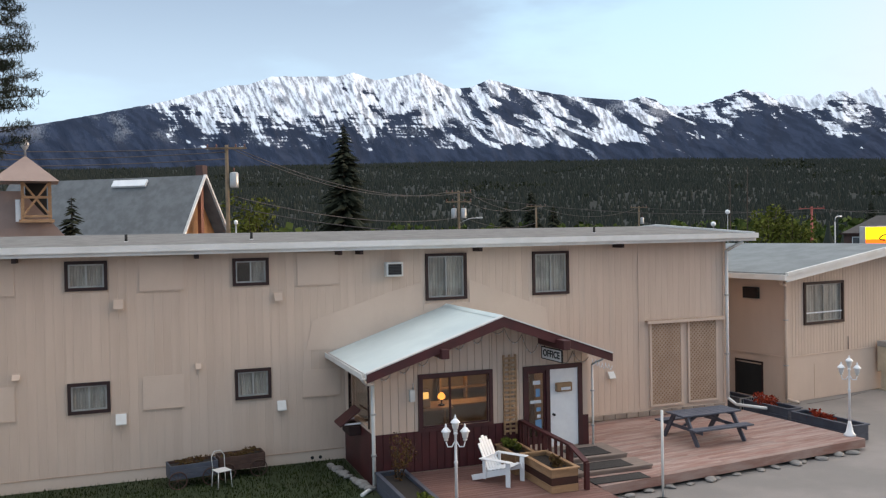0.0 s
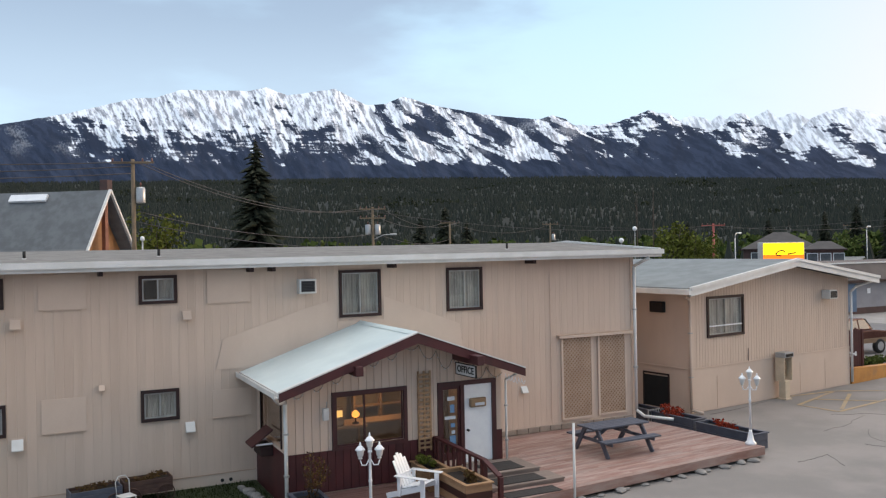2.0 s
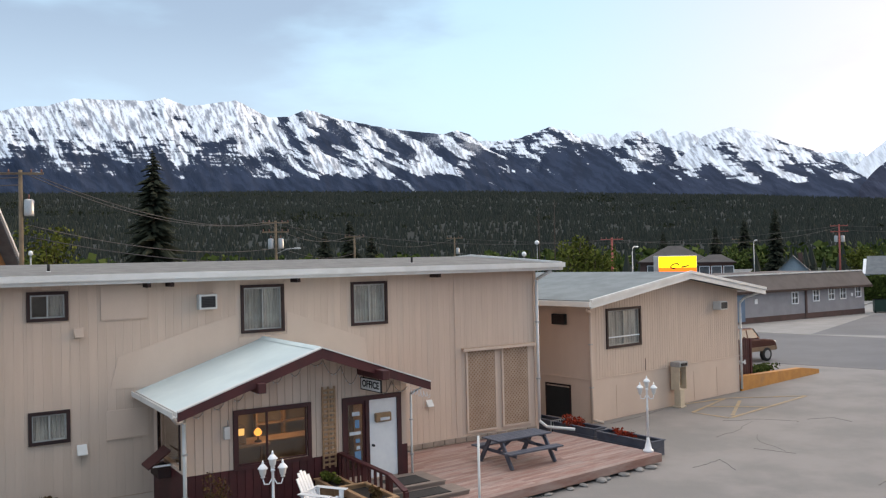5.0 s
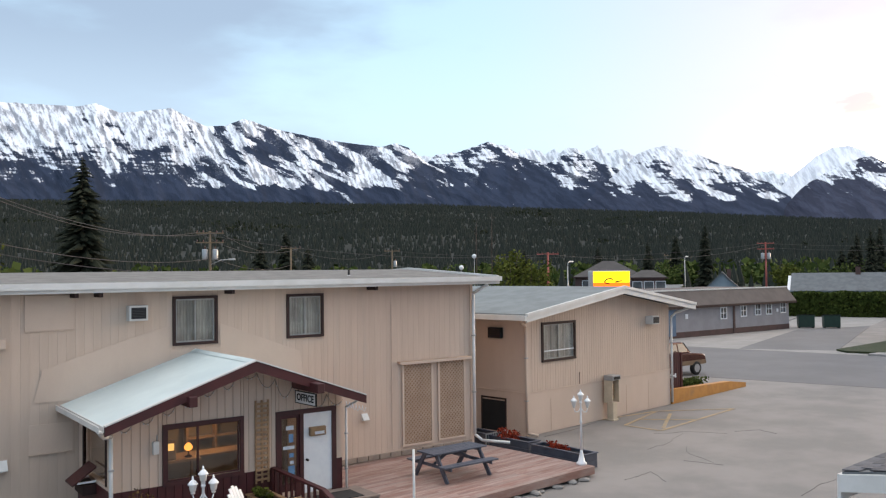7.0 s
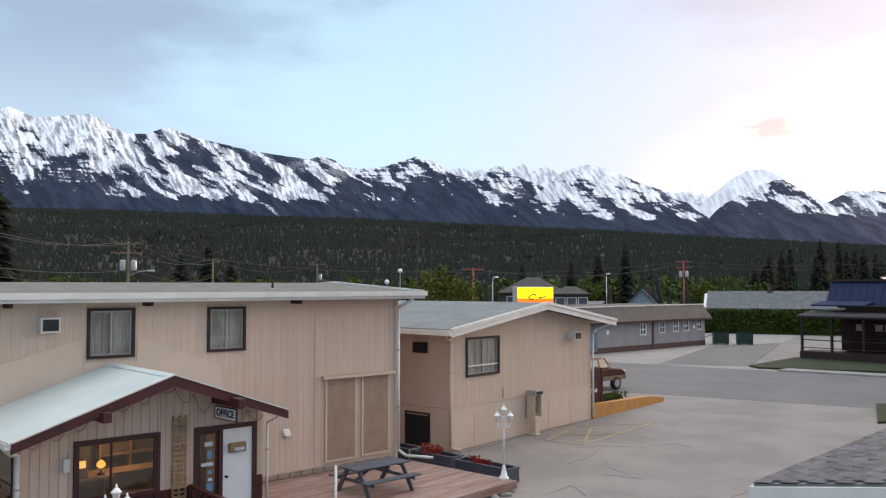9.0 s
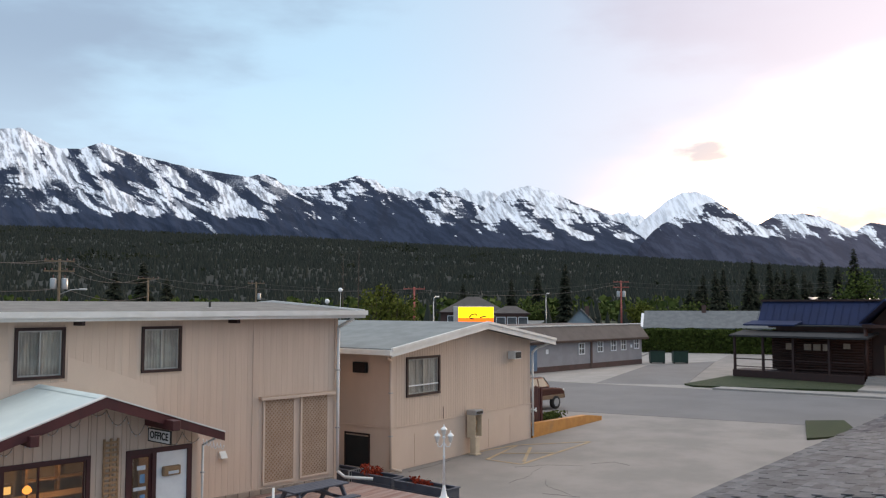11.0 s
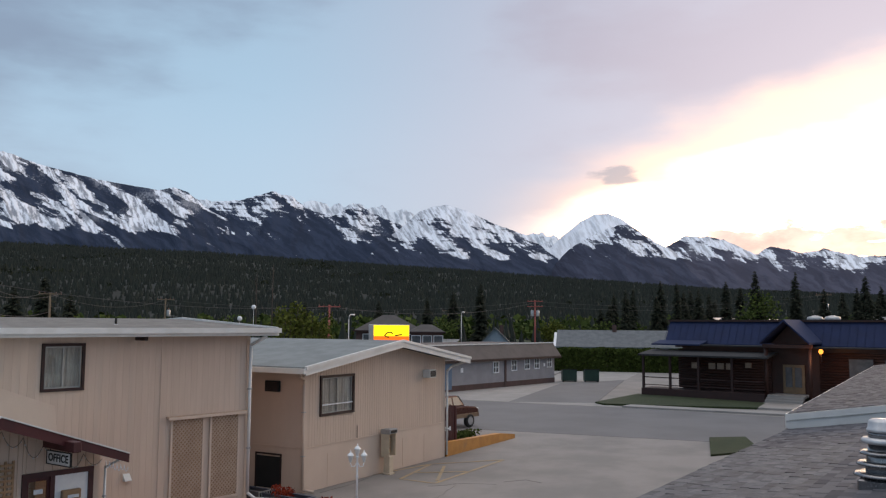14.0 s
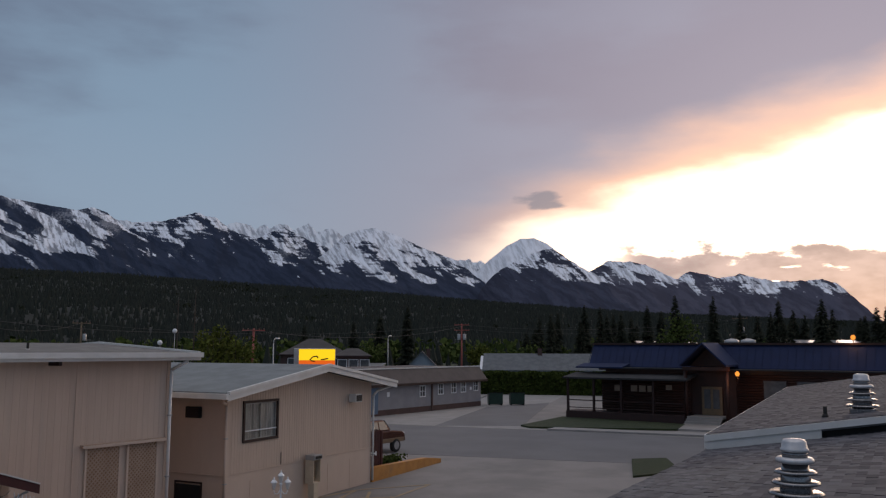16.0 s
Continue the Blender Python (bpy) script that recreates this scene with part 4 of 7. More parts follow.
part("side_wainscot", boxes((OX0 - 0.02, OX0 - 0.002, OY - 0.02, FACE - 0.03, 0.0, 1.22)), MAROON, office)
part("side_pane", boxes((OX0 + 0.05, OX0 + 0.06, SW[0], SW[1], SW[2], SW[3])), GLASS, office)
part("side_frame", boxes((OX0 - 0.03, OX0 + 0.04, SW[0] - 0.06, SW[0], SW[2], SW[3]), (OX0 - 0.03, OX0 + 0.04, SW[1], SW[1] + 0.06, SW[2], SW[3]), (OX0 - 0.03, OX0 + 0.04, SW[0] - 0.06, SW[1] + 0.06, SW[3], SW[3] + 0.06)), BROWN, office)
for sgn, rise in ((-1, 0.335), (1, 0.36)):
    w = 3.25 if sgn < 0 else 2.85
    e = OPX + sgn * w
    ze = 3.90 - rise * w
    part("roof_sheet", prism(bmesh.new(), [(e, ze), (OPX, 3.90), (OPX, 3.83), (e, ze - 0.07)], 17.80, FACE - 0.02), TIN, office, "pale grey-green metal roof sheet")
    part("bargeboard", prism(bmesh.new(), [(e, ze - 0.005), (OPX, 3.895), (OPX, 3.66), (e, ze - 0.20)], 17.74, 17.798), MAROON, office, "maroon painted bargeboard")
    part("roof_edge", prism(bmesh.new(), [(e, ze + 0.03), (OPX, 3.93), (OPX, 3.90), (e, ze)], 17.72, 17.84), WHITE, office, "white metal drip edge")
part("ridge_cap", prism(bmesh.new(), [(OPX - 0.13, 3.87), (OPX, 3.935), (OPX + 0.13, 3.87), (OPX, 3.90)], 17.85, FACE - 0.03), TIN, office)
gut = bmesh.new()
prism(gut, [(4.53, 2.70), (4.64, 2.70), (4.64, 2.82), (4.62, 2.82), (4.62, 2.72), (4.55, 2.72), (4.55, 2.82), (4.53, 2.82)], 17.75, FACE - 0.05)
part("gutter", gut, WHITE, office, "white metal gutter")
for bx, bz in ((6.42, 3.04), (9.31, 3.09)):
    part("beam_end", boxes((bx - 0.09, bx + 0.09, 17.60 if bx < 7 else 17.35, 18.69, bz, bz + 0.22), round=0.01), MAROON, office)
planks(office, OX0, OX1, 1.24, office_top, [(OWIN[0] - 0.09, OWIN[1] + 0.09, OWIN[2] - 0.09, OWIN[3] + 0.09), (8.80, 10.42, 0.3, 2.56)], OY, SIDING, 0.19, 0.016, 0.018)
part("wainscot_sheet", boxes((OX0, 8.80, OY - 0.005, OY - 0.001, 0.29, 1.237), (10.42, OX1, OY - 0.005, OY - 0.001, 0.29, 1.237)), MAROON, office)
planks(office, OX0, 8.80, 0.30, 1.235, [], OY, MAROON, 0.19, 0.012, 0.022)
planks(office, 10.42, OX1, 0.30, 1.235, [], OY, MAROON, 0.19, 0.012, 0.022)
ow = window_unit("window", *OWIN, OY - 0.01, office, 0.09, split=0.42, curtain=0, trim=DARK_MAROON)
dframe = part("door_frame", boxes((8.80, 8.90, OY - 0.05, OY + 0.1, 0.48, 2.44), (9.42, 9.52, OY - 0.05, OY + 0.1, 0.48, 2.44), (10.30, 10.42, OY - 0.05, OY + 0.1, 0.48, 2.44), (8.80, 10.42, OY - 0.055, OY + 0.1, 2.44, 2.55)), DARK_MAROON, office)
sl = part("glass_door", boxes((8.90, 8.96, OY, OY + 0.04, 0.62, 2.44), (9.36, 9.42, OY, OY + 0.04, 0.62, 2.44), (8.96, 9.36, OY, OY + 0.04, 2.36, 2.44), (8.96, 9.36, OY, OY + 0.04, 0.62, 0.80)), MAROON, office)
part("pane", boxes((8.96, 9.36, OY + 0.015, OY + 0.022, 0.80, 2.36)), GLASS, sl).visible_shadow = False
STICK = surface("pale_notice_paper", (0.62, 0.66, 0.70), (0.50, 0.56, 0.64), 8.0, 0.6)
BLUESTICK = surface("blue_sticker", (0.16, 0.30, 0.48), (0.12, 0.24, 0.42), 8.0, 0.5)
for nx0, nx1, nz0, nz1, nm in ((9.08, 9.28, 2.08, 2.18, STICK), (9.15, 9.27, 1.78, 1.98, BLUESTICK), (9.0, 9.3, 1.62, 1.70, STICK), (9.16, 9.28, 1.42, 1.52, BLUESTICK), (9.13, 9.30, 0.98, 1.22, BLUESTICK), (9.18, 9.28, 1.26, 1.34, STICK)):
    part("notice", boxes((nx0, nx1, OY + 0.008, OY + 0.012, nz0, nz1)), nm, sl)
door = part("door", boxes((9.52, 10.30, OY - 0.02, OY + 0.03, 0.52, 2.44), round=0.004), BRIGHT, office, "plain white office door")
part("knob", lathe(bmesh.new(), [(0.03, 0), (0.03, 0.01), (0.012, 0.02), (0.012, 0.045), (0.03, 0.055), (0.032, 0.075), (0.015, 0.09)], 12), BLACK, door, m=pose(9.61, OY - 0.02, 1.32, 90))
BRASS = surface("tan_mailbox_metal", (0.30, 0.19, 0.10), (0.23, 0.14, 0.08), 5.0, 0.5)
mb = part("mail_box", boxes((9.66, 10.10, OY - 0.13, OY - 0.021, 1.88, 2.10), round=0.02), BRASS, door, "tan metal letter box")
part("slot_card", boxes((9.78, 10.04, OY - 0.136, OY - 0.131, 1.92, 1.99)), STICK, mb)

sign = thing("office_sign", "white board with dark lettering OFFICE hanging under the beam", "sign", pose(9.29, 18.08, 2.77, 0, 0, -86))
part("board", boxes((-0.44, 0.44, -0.015, 0.015, 0.0, 0.26), round=0.005), WHITE, sign)
part("frame", boxes((-0.465, 0.465, -0.02, 0.02, 0.26, 0.28), (-0.465, 0.465, -0.02, 0.02, -0.02, 0.0), (-0.465, -0.44, -0.02, 0.02, 0.0, 0.26), (0.44, 0.465, -0.02, 0.02, 0.0, 0.26)), BLACK, sign)
txt = bpy.data.curves.new("lettering", "FONT")
txt.body, txt.size, txt.align_x, txt.align_y, txt.extrude = "OFFICE", 0.225, "CENTER", "CENTER", 0.004
txt.offset, txt.space_character = 0.006, 1.06
txt.materials.append(BLACK)
lt = new("lettering", txt)
lt.parent = sign
lt.matrix_local = pose(0, -0.020, 0.13, 90)
for hx in (-0.34, 0.34):
    part("hanger", tube(bmesh.new(), (hx, 0, 0.27), (hx, 0, 0.345), 0.01), BLACK, sign)

trellis = thing("wooden_trellis", "narrow raw-wood ladder trellis against the office wall", "trellis", pose(8.26, OY - 0.06, 0.95))
for tx in (0.0, 0.15, 0.31):
    part("upright", boxes((tx - 0.006, tx + 0.042, -0.012, 0.012, 0, 1.93)), WOOD, trellis)
for i in range(17):
    part("rung", boxes((0, 0.34, -0.028, -0.013, 0.06 + i * 0.11, 0.112 + i * 0.11)), WOOD, trellis)

ebox = thing("meter_box", "grey metal electric box on the office wall", "box", pose(5.88, OY - 0.02, 1.95))
part("case", boxes((0, 0.13, -0.1, 0, 0, 0.28), round=0.01), WHITE, ebox)
part("conduit", tube(bmesh.new(), (0.1, -0.04, 0.28), (0.1, -0.04, 0.42), 0.015), GALV, ebox)


def run(points, r, n=6):
    """One unbroken tube along a line of points."""
    bm = bmesh.new()
    pts = [Vector(p) for p in points]
    rings = []
    for i, p in enumerate(pts):
        d = (pts[min(i + 1, len(pts) - 1)] - pts[max(i - 1, 0)]).normalized()
        s = d.cross(Vector((0, 0, 1)))
        s = s.normalized() if s.length > 1e-3 else Vector((1, 0, 0))
        t = s.cross(d)
        rings.append([bm.verts.new(p + (s * math.cos(6.2832 * k / n) + t * math.sin(6.2832 * k / n)) * r) for k in range(n)])
    for a, b in zip(rings, rings[1:]):
        for k in range(n):
            bm.faces.new((a[k], a[(k + 1) % n], b[(k + 1) % n], b[k])).smooth = True
    bm.faces.new(rings[0][::-1])
    bm.faces.new(rings[-1])
    return bm


def sag(a, b, drop, n=14):
    a, b = Vector(a), Vector(b)
    return [a.lerp(b, i / n) - Vector((0, 0, drop * 4 * (i / n) * (1 - i / n))) for i in range(n + 1)]


fairy = thing("string_lights", "drooping unlit string lights under the office gable", "string lights")
rnd = random.Random(5)
stops = [5.1 + i * 0.46 for i in range(13)]
WIRE = surface("pale_wire", (0.22, 0.20, 0.17), (0.17, 0.155, 0.13), 3.0, 0.6)
for a, b in zip(stops, stops[1:]):
    za, zb = office_top(a) - 0.06, office_top(b) - 0.06
    pts = sag((a, OY - 0.035, za), (b, OY - 0.035, zb), 0.16 + 0.22 * rnd.random(), 10)
    part("wire", run(pts, 0.008, 5), WIRE, fairy)
    for p in pts[1::2]:
        part("bulb", lathe(bmesh.new(), [(0.006, 0.0), (0.012, -0.015), (0.008, -0.035)], 6, tuple(p)), STICK, fairy)
for i in range(6):
    a = 10.2 + i * 0.09
    part("wire", run(sag((a, 17.78, 2.78 - i * 0.03), (a + 0.1, 17.78, 2.72 - i * 0.03), 0.10 + 0.08 * rnd.random(), 8), 0.007, 5), STICK, fairy)

downpipe([(4.58, 17.95, 2.70), (4.75, 18.2, 2.52), (5.0, 18.60, 2.45), (5.0, 18.60, 0.1), (4.6, 18.2, 0.06)], 0.045, label="white metal downpipe on the office corner")
downpipe([(10.66, 18.0, 2.72), (10.66, 18.58, 2.5), (10.66, 18.58, 0.32)], 0.03, label="slim white downpipe beside the office door")

# small shuttered flap box on the office's side
flap = thing("wall_flap", "maroon slanted wooden flap over a small side hatch", "awning", pose(OX0 - 0.02, 20.2, 1.0))
bm = bmesh.new()
prism(bm, [(0.0, 0.62), (-0.5, 0.26), (-0.5, 0.22), (0.0, 0.58)], -0.34, 0.34)
part("flap_board", bm, MAROON, flap)
part("hatch_box", boxes((-0.30, 0, -0.35, 0.35, 0.0, 0.22), round=0.01), BROWN, flap)
for by in (-0.32, 0.28):
    part("arm", boxes((-0.4, 0.0, by, by + 0.04, 0.26, 0.30)), BRIGHT, flap)

# office interior
counter = thing("office_counter", "wooden reception counter inside the office", "counter", pose(6.4, 20.3, 0.48))
part("top", boxes((-0.1, 3.2, -0.3, 0.3, 0.98, 1.03), round=0.01), WOOD, counter)
part("front", boxes((0, 3.1, -0.2, 0.25, 0.0, 0.98)), ROOM, counter)
lamp_shade = glowing("lit_lamp_shade", (1.0, 0.34, 0.06), 1.5)
warm_box = glowing("lit_display", (1.0, 0.55, 0.16), 0.9)
tl = thing("table_lamp", "glowing orange table lamp behind the office window", "lamp", pose(6.98, 19.5, 1.62))
part("foot", lathe(bmesh.new(), [(0.09, 0), (0.08, 0.02), (0.02, 0.05), (0.02, 0.14)], 12), BROWN, tl)
part("shade", lathe(bmesh.new(), [(0.04, 0.14), (0.09, 0.18), (0.10, 0.23), (0.06, 0.29), (0.02, 0.32)], 14), lamp_shade, tl)
stand = thing("side_table", "dark wooden side table under the office window", "table", pose(6.6, 19.5, 0.48))
part("top", boxes((-0.5, 0.6, -0.25, 0.25, 1.08, 1.13)), WOOD, stand)
for lx, ly in ((-0.45, -0.2), (0.5, -0.2), (-0.45, 0.16), (0.5, 0.16)):
    part("leg", boxes((lx, lx + 0.05, ly, ly + 0.05, 0, 1.08)), WOOD, stand)
dc = thing("display_case", "small lit amber display case inside the office", "display case", pose(6.3, 19.5, 1.61))
part("case", boxes((0, 0.36, -0.1, 0.1, 0.0, 0.42), round=0.01), WOOD, dc)
part("lit_face", boxes((0.05, 0.31, -0.108, -0.102, 0.22, 0.38)), warm_box, dc)
shelf = thing("wall_shelf", "tall wooden shelf frame against the office's back wall", "shelf", pose(7.5, 21.2, 0.48))
for sx in (0.0, 0.75, 1.5):
    part("post", boxes((sx, sx + 0.06, -0.1, 0.1, 0, 1.95)), WOOD, shelf)
for sz in (0.6, 1.2, 1.85):
    part("board", boxes((0.06, 1.5, -0.1, 0.1, sz, sz + 0.04)), WOOD, shelf)
# unseen warm point light added to brighten the office room
bulb = new("office_fill_light", bpy.data.lights.new("office_fill_light", "POINT"))
bulb.data.energy, bulb.data.color, bulb.data.shadow_soft_size = 24, (1.0, 0.66, 0.34), 0.12
bulb.location = (7.7, 20.2, 2.45)

# ---- decks, steps, rail ----
left_deck = thing("left_deck", "low red-stained wooden deck before the office window", "deck", kind="structure")
part("frame", boxes((5.72, 9.3, 14.4, 18.66, 0.0, 0.262)), BROWN, left_deck)
for i in range(30):
    part("plank", boxes((5.70, 9.32, 14.4 + i * 0.142, 14.532 + i * 0.142, 0.264, 0.29), round=0.004), DECK_DARK, left_deck)
right_deck = thing("right_deck", "wide red-stained wooden deck with worn pale boards", "deck", pose(9.35, 16.02, 0, 0, 0, 6.2), kind="structure")
part("frame", boxes((0.02, 8.38, 0.04, 4.62, 0.12, 0.272)), BROWN, right_deck)
part("skirt_board", boxes((0.0, 8.42, -0.04, 0.0, 0.08, 0.30), round=0.004), DECK, right_deck, "red board along the deck's edge")
part("skirt_board", boxes((8.39, 8.43, 0.0, 4.2, 0.12, 0.30), round=0.004), DECK, right_deck)
rows = 33
for i in range(rows):
    cut = 1.0 + (i * 2.7) % 5.5
    y0 = 0.0 + i * 0.142
    part("plank", boxes((0.0, cut, y0, y0 + 0.138, 0.274, 0.30), round=0.004), DECK, right_deck)
    part("plank", boxes((cut + 0.006, 8.40, y0, y0 + 0.138, 0.274, 0.30), round=0.004), DECK, right_deck)
part("back_strip", boxes((1.2, 7.6, rows * 0.142, rows * 0.142 + 0.36, 0.262, 0.294)), DECK, right_deck)
rnd = random.Random(11)
STONE = surface("grey_stone", (0.26, 0.25, 0.24), (0.18, 0.17, 0.165), 4.0, 0.9, 0.5, 20, vary=0.3)
for i in range(14):
    s = 0.07 + 0.07 * rnd.random()
    bm = bmesh.new()
    bmesh.ops.create_icosphere(bm, subdivisions=2, radius=s)
    for v in bm.verts:
        v.co *= 1 + 0.3 * noise.noise(v.co * 9 + Vector((i, 0, 0)))
        v.co.x *= 1.35
        v.co.z = v.co.z * 0.45
    st = tagged(new("edging_stone", mesh_of("edging_stone", bm, STONE)), "grey rough stone edging the deck on the lot", "stone", "deck stones")
    st.matrix_world = right_deck.matrix_world @ pose(0.5 + i * 0.55 + 0.35 * rnd.random(), -0.06 - 0.07 * rnd.random(), s * 0.30, 0, 0, 360 * rnd.random())

for i in range(11):
    s = 0.09 + 0.06 * rnd.random()
    bm = bmesh.new()
    bmesh.ops.create_icosphere(bm, subdivisions=2, radius=s)
    for v in bm.verts:
        v.co *= 1 + 0.35 * noise.noise(v.co * 8 + Vector((i, 7, 0)))
        v.co.z = v.co.z * 0.6
    st = tagged(new("edging_stone", mesh_of("edging_stone", bm, STONE)), "pale rough stone edging the lawn beside the office", "stone", "lawn stones")
    st.matrix_world = pose(4.45 + 0.04 * i + 0.05 * rnd.random(), 20.9 - 0.235 * i, 0.03 + s * 0.35, 0, 0, 360 * rnd.random())

MAT = surface("black_rubber_mat", (0.035, 0.032, 0.032), (0.025, 0.023, 0.023), 6.0, 0.9, 0.4, 60)
TREAD = surface("weathered_step_wood", (0.24, 0.19, 0.165), (0.19, 0.15, 0.13), 2.0, 0.8, 0.3, 40, stretch=(0.4, 4, 4))
porch = thing("porch_step", "grey weathered wooden landing before the office door", "steps")
part("landing", boxes((8.95, 10.95, 17.50, 18.64, 0.30, 0.50), round=0.008), TREAD, porch)
part("tread", boxes((9.0, 11.15, 16.75, 17.49, 0.302, 0.40), round=0.008), TREAD, porch)
part("nosing", boxes((9.0, 11.15, 16.72, 16.748, 0.37, 0.405)), TREAD, porch)
part("nosing", boxes((8.95, 10.95, 17.47, 17.498, 0.47, 0.505)), TREAD, porch)
for mx0, mx1, my0, my1, mz in ((9.6, 10.6, 17.65, 18.3, 0.502), (9.4, 10.7, 16.85, 17.35, 0.402), (9.3, 10.7, 16.15, 16.55, 0.302)):
    mt = thing("door_mat", "dark rubber door mat lying on the steps", "mat", pose(mx0, my0, mz), "door mats")
    part("pad", boxes((0, mx1 - mx0, 0, my1 - my0, 0, 0.012), round=0.004), MAT, mt)
    part("rim", boxes((0, mx1 - mx0, -0.02, -0.001, 0, 0.016), (0, mx1 - mx0, my1 - my0 + 0.001, my1 - my0 + 0.02, 0, 0.016)), BLACK, mt)

rail = thing("porch_rail", "maroon painted wooden hand rail beside the steps", "railing")
A, B, C = Vector((8.68, 18.60, 1.27)), Vector((8.92, 16.55, 1.12)), Vector((8.98, 15.95, 0.88))


def beam(a, b, w, h):
    """A rectangular bar from a to b."""
    a, b = Vector(a), Vector(b)
    bm = boxes((-w / 2, w / 2, -h / 2, h / 2, 0, (b - a).length), round=0.006)
    d = (b - a).normalized()
    side_v = d.cross(Vector((0, 0, 1)))
    side_v = side_v.normalized() if side_v.length > 1e-3 else Vector((1, 0, 0))
    up = side_v.cross(d)
    m = Matrix((side_v, up, d)).transposed().to_4x4()
    bm.transform(Matrix.Translation(a) @ m)
    return bm


part("top_rail", beam(A, B, 0.13, 0.05), MAROON, rail)
part("top_rail", beam(B, C, 0.13, 0.05), MAROON, rail)
part("bottom_rail", beam(A - Vector((0, 0, 0.62)), B - Vector((0, 0, 0.62)), 0.06, 0.05), MAROON, rail)
for i in range(9):
    p = A.lerp(B, (i + 0.5) / 9)
    part("baluster", boxes((p.x - 0.025, p.x + 0.025, p.y - 0.03, p.y + 0.03, p.z - 0.62, p.z - 0.02)), MAROON, rail)
for p, z0 in ((A, 0.29), (B, 0.29), (C, 0.29), (A.lerp(B, 0.5), 0.29)):
    part("post", boxes((p.x - 0.05, p.x + 0.05, p.y - 0.05, p.y + 0.05, z0, p.z - 0.01), round=0.005), MAROON, rail)

SOIL = surface("dark_soil", (0.03, 0.022, 0.018), (0.022, 0.017, 0.014), 6.0, 0.95, 0.8, 30)


def trough(x0, x1, y0, y1, z0, z1, paint, label, bands=2, m=None):
    t = thing("planter_box", label, "planter", m, "planter boxes")
    h = (z1 - z0) / bands
    rim_paint = paint
    for i in range(bands):
        a, b = z0 + i * h + 0.003, z0 + (i + 1) * h - 0.003
        paint = LOG if bands == 3 and i == 1 else rim_paint
        part("side_plank", boxes((x0, x1, y0, y0 + 0.035, a, b), round=0.004), paint, t)
        part("side_plank", boxes((x0, x1, y1 - 0.035, y1, a, b), round=0.004), paint, t)
        part("end_plank", boxes((x0, x0 + 0.035, y0 + 0.036, y1 - 0.036, a, b), round=0.004), paint, t)
        part("end_plank", boxes((x1 - 0.035, x1, y0 + 0.036, y1 - 0.036, a, b), round=0.004), paint, t)
    paint = rim_paint
    part("rim", boxes((x0 - 0.03, x1 + 0.03, y0 - 0.03, y0 + 0.06, z1, z1 + 0.03), (x0 - 0.03, x1 + 0.03, y1 - 0.06, y1 + 0.03, z1, z1 + 0.03), (x0 - 0.03, x0 + 0.06, y0 + 0.06, y1 - 0.06, z1, z1 + 0.03),
                      (x1 - 0.06, x1 + 0.03, y0 + 0.06, y1 - 0.06, z1, z1 + 0.03)), paint, t)
    part("soil", boxes((x0 + 0.036, x1 - 0.036, y0 + 0.036, y1 - 0.036, z0 + 0.02, z1 - 0.07)), SOIL, t)
    return t


trough(8.02, 8.56, 17.50, 18.58, 0.292, 0.74, WOOD, "raw cedar planter box with dark soil by the rail")
trough(8.14, 8.78, 15.95, 17.44, 0.292, 0.78, WOOD, "large raw cedar planter box with banded planks", 3)
trough(5.02, 5.68, 15.2, 18.5, 0.0, 0.42, STEEL_BLUE, "blue-grey wooden planter box with a shrub")
trough(0, 0.52, 0, 2.9, 0.02, 0.44, STEEL_BLUE, "blue-grey wooden planter box with red flowers", m=pose(17.98, 19.95, 0, 0, 0, 4))
trough(0, 0.55, 0, 2.15, 0.02, 0.44, STEEL_BLUE, "blue-grey wooden planter box with red flowers by the lamp post", m=pose(18.02, 17.55, 0, 0, 0, 4))


def leaf_cloud(centre, size, count, leaf, seed, lumps=5, shape=None):
    """Many small leaves in a lumpy volume, as one mesh."""
    rnd = random.Random(seed)
    c, s = Vector(centre), Vector(size)
    blobs = [(Vector((rnd.uniform(-0.6, 0.6), rnd.uniform(-0.6, 0.6), rnd.uniform(-0.6, 0.6))), rnd.uniform(0.35, 0.62)) for _ in range(lumps)]
    verts, faces = [], []
    while len(faces) < count:
        b, r = rnd.choice(blobs)
        d = Vector((rnd.gauss(0, 1), rnd.gauss(0, 1), rnd.gauss(0, 1))).normalized() * r * (0.45 + 0.6 * rnd.random())
        p = b + d
        p = c + Vector((p.x * s.x, p.y * s.y, p.z * s.z))
        q = Euler((rnd.uniform(0, 6.3), rnd.uniform(0, 6.3), rnd.uniform(0, 6.3))).to_matrix()
        l = leaf * rnd.uniform(0.6, 1.3)
        i = len(verts)
        verts += [tuple(p + q @ Vector(v)) for v in ((-l * 0.4, 0, 0), (0, -l * 0.5, l * 0.1), (l * 0.45, 0, 0), (0, l * 0.6, -l * 0.1))]
        faces.append((i, i + 1, i + 2, i + 3))
    me = bpy.data.meshes.new("leaves")
    me.from_pydata(verts, [], faces)
    return me


def leafy(name, me, material, parent, label=""):
    me.materials.append(material)
    ob = new(name, me)
    ob.parent = parent
    return tagged(ob, label) if label else ob


